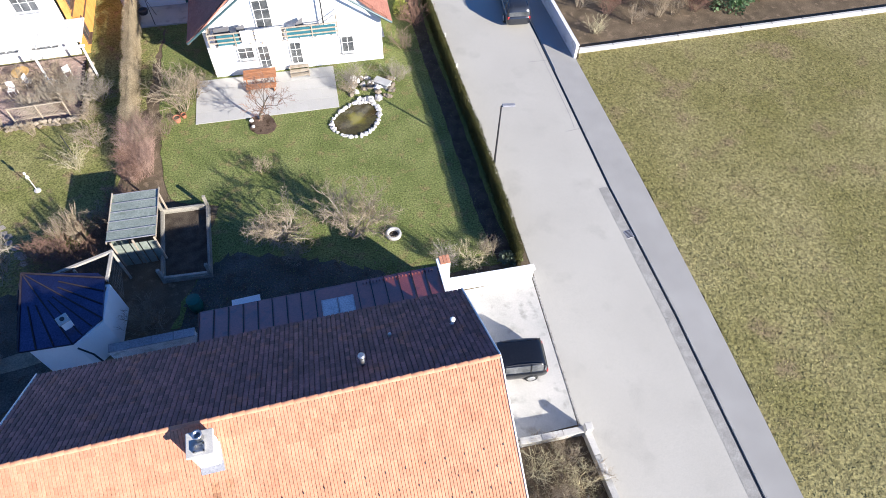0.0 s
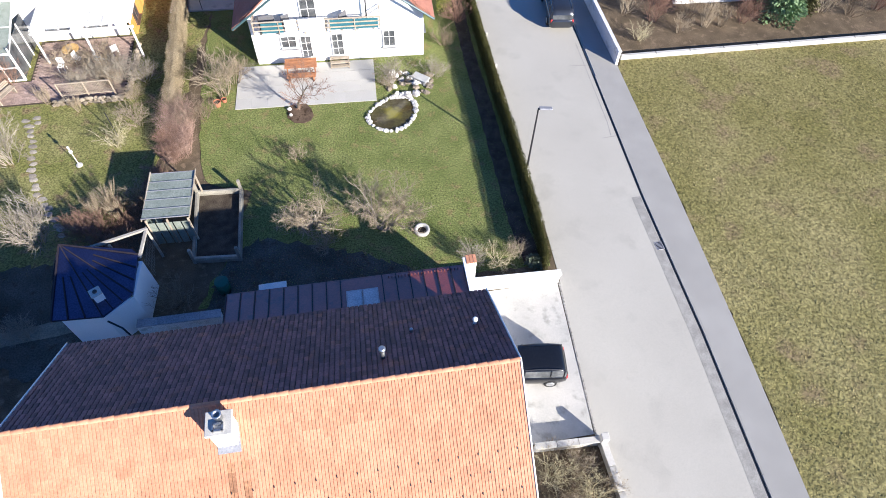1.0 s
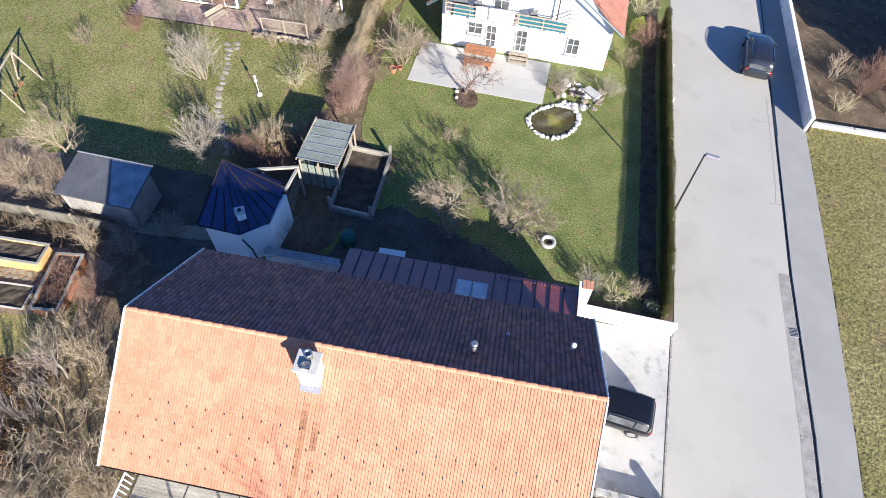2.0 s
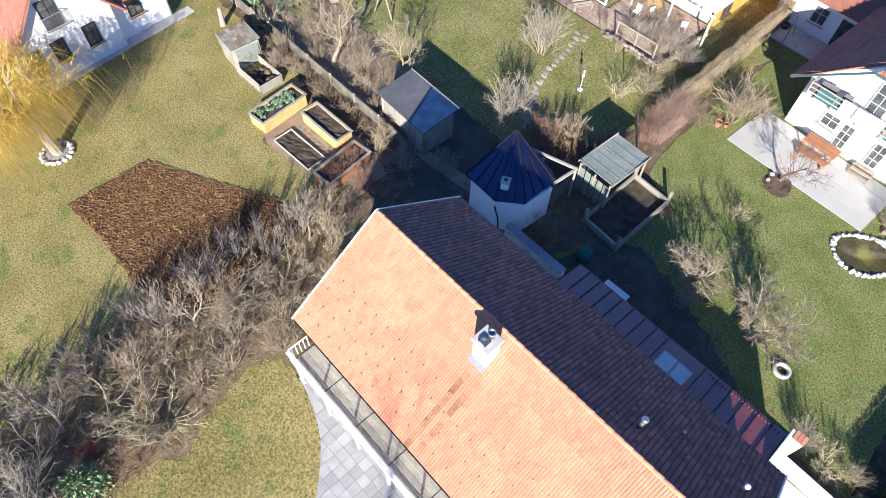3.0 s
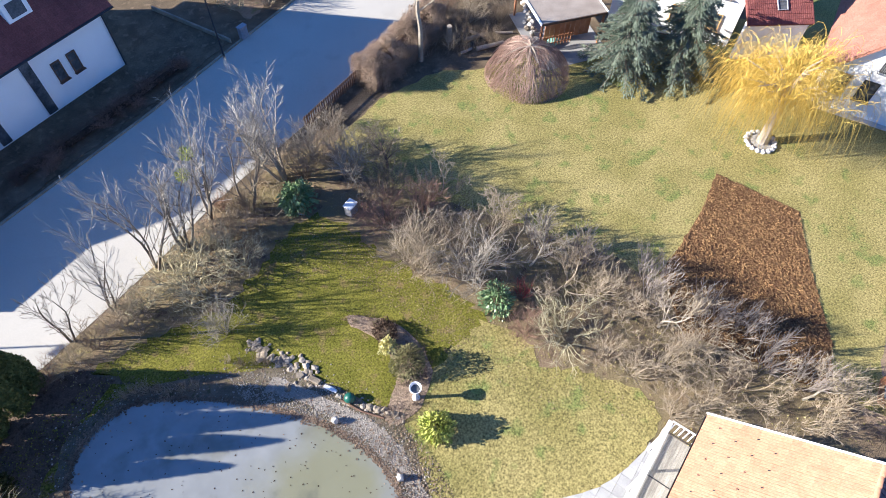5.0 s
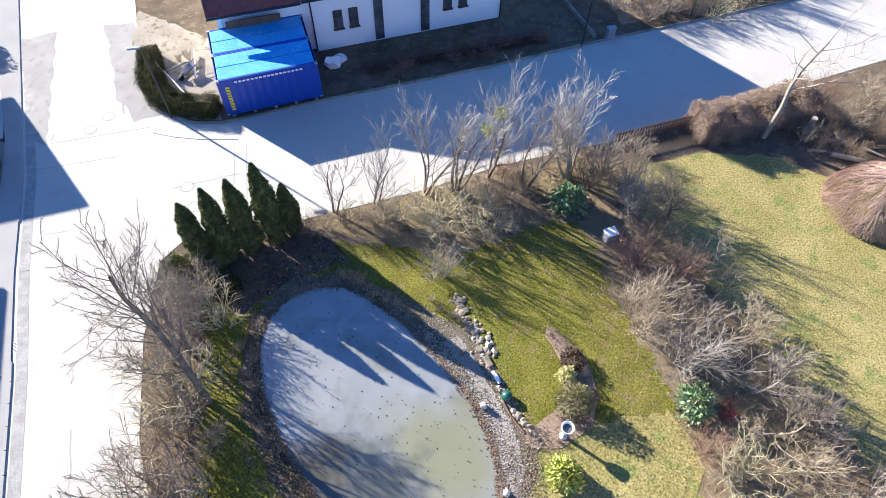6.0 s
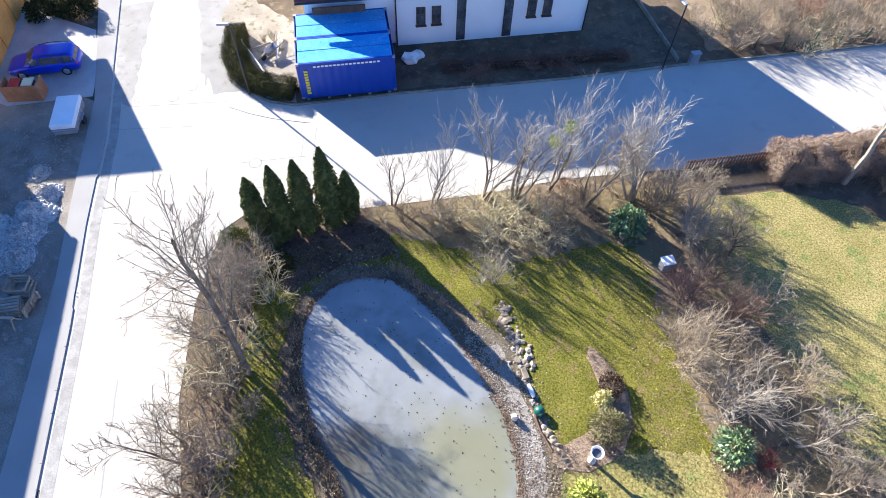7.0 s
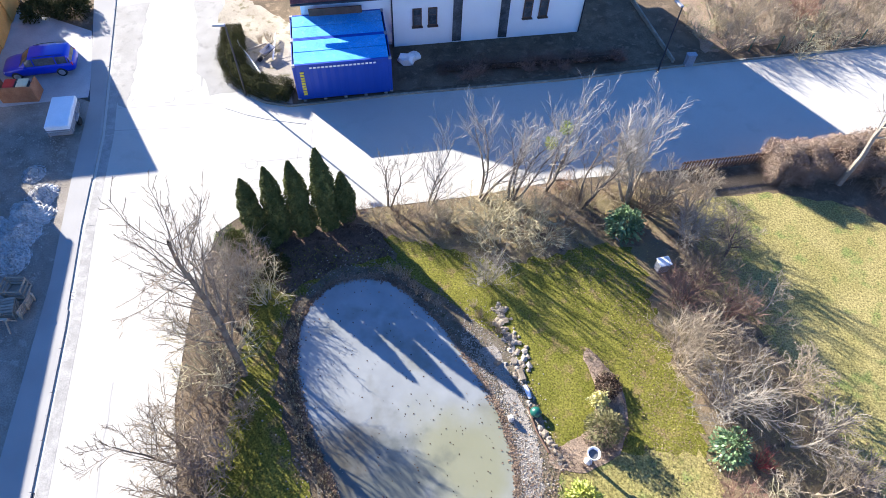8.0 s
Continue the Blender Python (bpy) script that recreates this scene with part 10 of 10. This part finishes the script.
strew("fallen_leaves", [(-9.0, -20.6), (-9.3, -18.0), (-9.4, -14.8), (-10.6, -12.8), (-10.9, -9.4), (-8.8, -9.4), (-8.2, -13.0), (-7.6, -17.0), (-7.0, -20.2)], 4200, 0.055, LITTER2, "brown fallen leaves along the shrubs", "leaves", 34, 0.12, 0.036)
strew("fallen_leaves", [(1.6, -16.6), (-2.0, -14.6), (-3.8, -11.6), (-5.4, -8.2), (-4.4, -7.6), (-3.0, -11.0), (-1.2, -13.6), (1.6, -15.8)], 5000, 0.06, LITTER2, "brown leaves between the edging stones", "leaves", 23, 0.3, 0.045)
strew("fallen_leaves", LAWN_N, 5000, 0.07, LITTER2, "brown fallen leaves on the lawn", "leaves", 10, 0.3, 0.04)
strew("fallen_leaves", [(9, -21), (14, -19), (13.6, -14), (11, -4), (8.6, -2), (9.8, -8), (10.4, -14)], 6000, 0.07, LITTER2, "brown fallen leaves under the trees", "leaves", 11, 0.3)
strew("fallen_leaves", [(-46, 6), (-24, 11), (-24, 14), (-46, 11)], 7000, 0.07, LITTER2, "brown fallen leaves by the garden fence", "leaves", 12, 0.3)
strew("fallen_leaves", [(-15.6, -40.2), (-45, -48), (-40, -58), (-14, -50)], 20000, 0.10, STRAW2, "dry straw-coloured grass", "grass", 13, 0.3)

strew("fallen_leaves", [(-13.2, 14.0), (-13.0, 17.2), (-7.0, 18.9), (-0.6, 18.8), (-1.0, 17.0)], 2600, 0.07, LITTER2, "brown fallen leaves behind the annex", "leaves", 20, 0.3, 0.04)
strew("fallen_leaves", [(-17.2, 15.8), (-22.4, 16.0), (-23, 19), (-19, 22.6), (-17, 22)], 3000, 0.07, LITTER2, "brown fallen leaves in the western bed", "leaves", 21, 0.3, 0.04)
strew("fallen_leaves", [(3.6, 8.8), (6.6, 9.4), (7.7, 6.4), (10.2, -1), (4, 0)], 2600, 0.06, LITTER2, "brown leaves in the walled bed", "leaves", 22, 0.3, 0.03)

# ---- brushwood: thin stems too many to count between the shrubs


def brush(poly, n, low, high, material, label, seed, lean=0.5, twigs=4, thick=0.007):
    return tagged(brush_build(poly, n, low, high, seed, lean, twigs, thick).out("brushwood", material), label, "brushwood", kind="stuff")


brush([(-10.4, -24), (-12.6, -24.6), (-14.2, -18.4), (-17.2, -13.2), (-19.6, -8), (-21, -3), (-22.4, 5), (-16.4, 4.4), (-14.9, -1), (-14.2, -4.2), (-12.2, -5.6), (-12.4, -7.9), (-11.4, -10.2), (-11.2, -13), (-10, -16), (-9.8, -20)],
      1100, 0.4, 1.3, TWIG_BRUSH, "grey-brown tangle of thin stems between shrubs", 1, 0.8, 4, 0.010)
brush([(-8.6, -25.6), (-4.6, -24.7), (0, -22.9), (6.4, -20.9), (6, -19.5), (1, -19.4), (-3, -20), (-7.6, -21.2)], 330, 0.5, 1.5, TWIG_TAN, "tan tangle of arching stems along the road", 2, 0.9, 5, 0.011)
brush([(9, -2), (11, -3), (13.0, -9), (13.7, -14), (13.5, -17), (11.3, -16.6), (10.3, -12), (9.9, -6)], 320, 0.5, 1.6, TWIG_BRUSH, "brown tangle of thin stems beside the road", 3, 0.7, 5, 0.010)
brush([(-21.6, 16.6), (-17.3, 15.8), (-17.4, 19.6), (-18.6, 23.4), (-19.4, 21), (-21.6, 19.6)], 900, 0.4, 1.2, TWIG_RED, "reddish brown stems of bare bedding shrubs", 4, 0.5, 5)
brush([(-18.0, 23.4), (-17.2, 24.4), (-18.2, 28), (-19.6, 28), (-19.2, 24)], 1500, 0.9, 1.7, TWIG_DOME, "pinkish tan stems at the ragged end of the hedge", 5, 0.25, 5, 0.008)
brush([(-46, 5.6), (-24.4, 11.2), (-26, 13), (-34, 12.4), (-46, 9.6)], 2400, 0.4, 1.4, TWIG_BRUSH, "brown dead stems along the garden fence", 6, 0.5, 4)
brush([(3.8, 8.6), (6.4, 9.2), (7.4, 6.4), (9.8, -0.6), (6, 0.4), (4, 4)], 900, 0.4, 1.2, TWIG_OLIVE, "olive tangle of stems in the walled bed", 7, 0.6, 5)
brush([(-15.4, -39.8), (-45, -47.4), (-42, -54), (-14, -46)], 2600, 0.6, 1.8, TWIG_TAN, "straw-coloured brush beyond the side road", 8, 0.6, 4, 0.008)
brush([(-29.5, -31), (-22, -28.4), (-21.4, -26.6), (-25, -25), (-29.5, -27)], 700, 0.6, 1.8, TWIG_BROWN, "brown stems at the lawn's edge", 9, 0.5, 4)
brush([(-13.0, 14.2), (-12.8, 17.0), (-9, 18.2), (-2.4, 18.4), (-2.0, 17.2), (-10.8, 15.2)], 500, 0.2, 0.6, TWIG_DARK, "dead dark stems in the strip behind the annex", 10, 0.5, 4)
brush([(-35, 6.8), (-24.4, 9.8), (-24.6, 9.0), (-34.8, 6.0)], 520, 0.5, 1.4, TWIG_BROWN, "pale dead stems along the garden fence", 11, 0.5, 4, 0.014)
brush([(-24.0, 5.4), (-22.9, 5.2), (-23.9, 8.1), (-25.1, 7.8)], 160, 0.8, 1.5, TWIG_RED, "dry reddish stems in the raised bed", 12, 0.3, 4, 0.008)
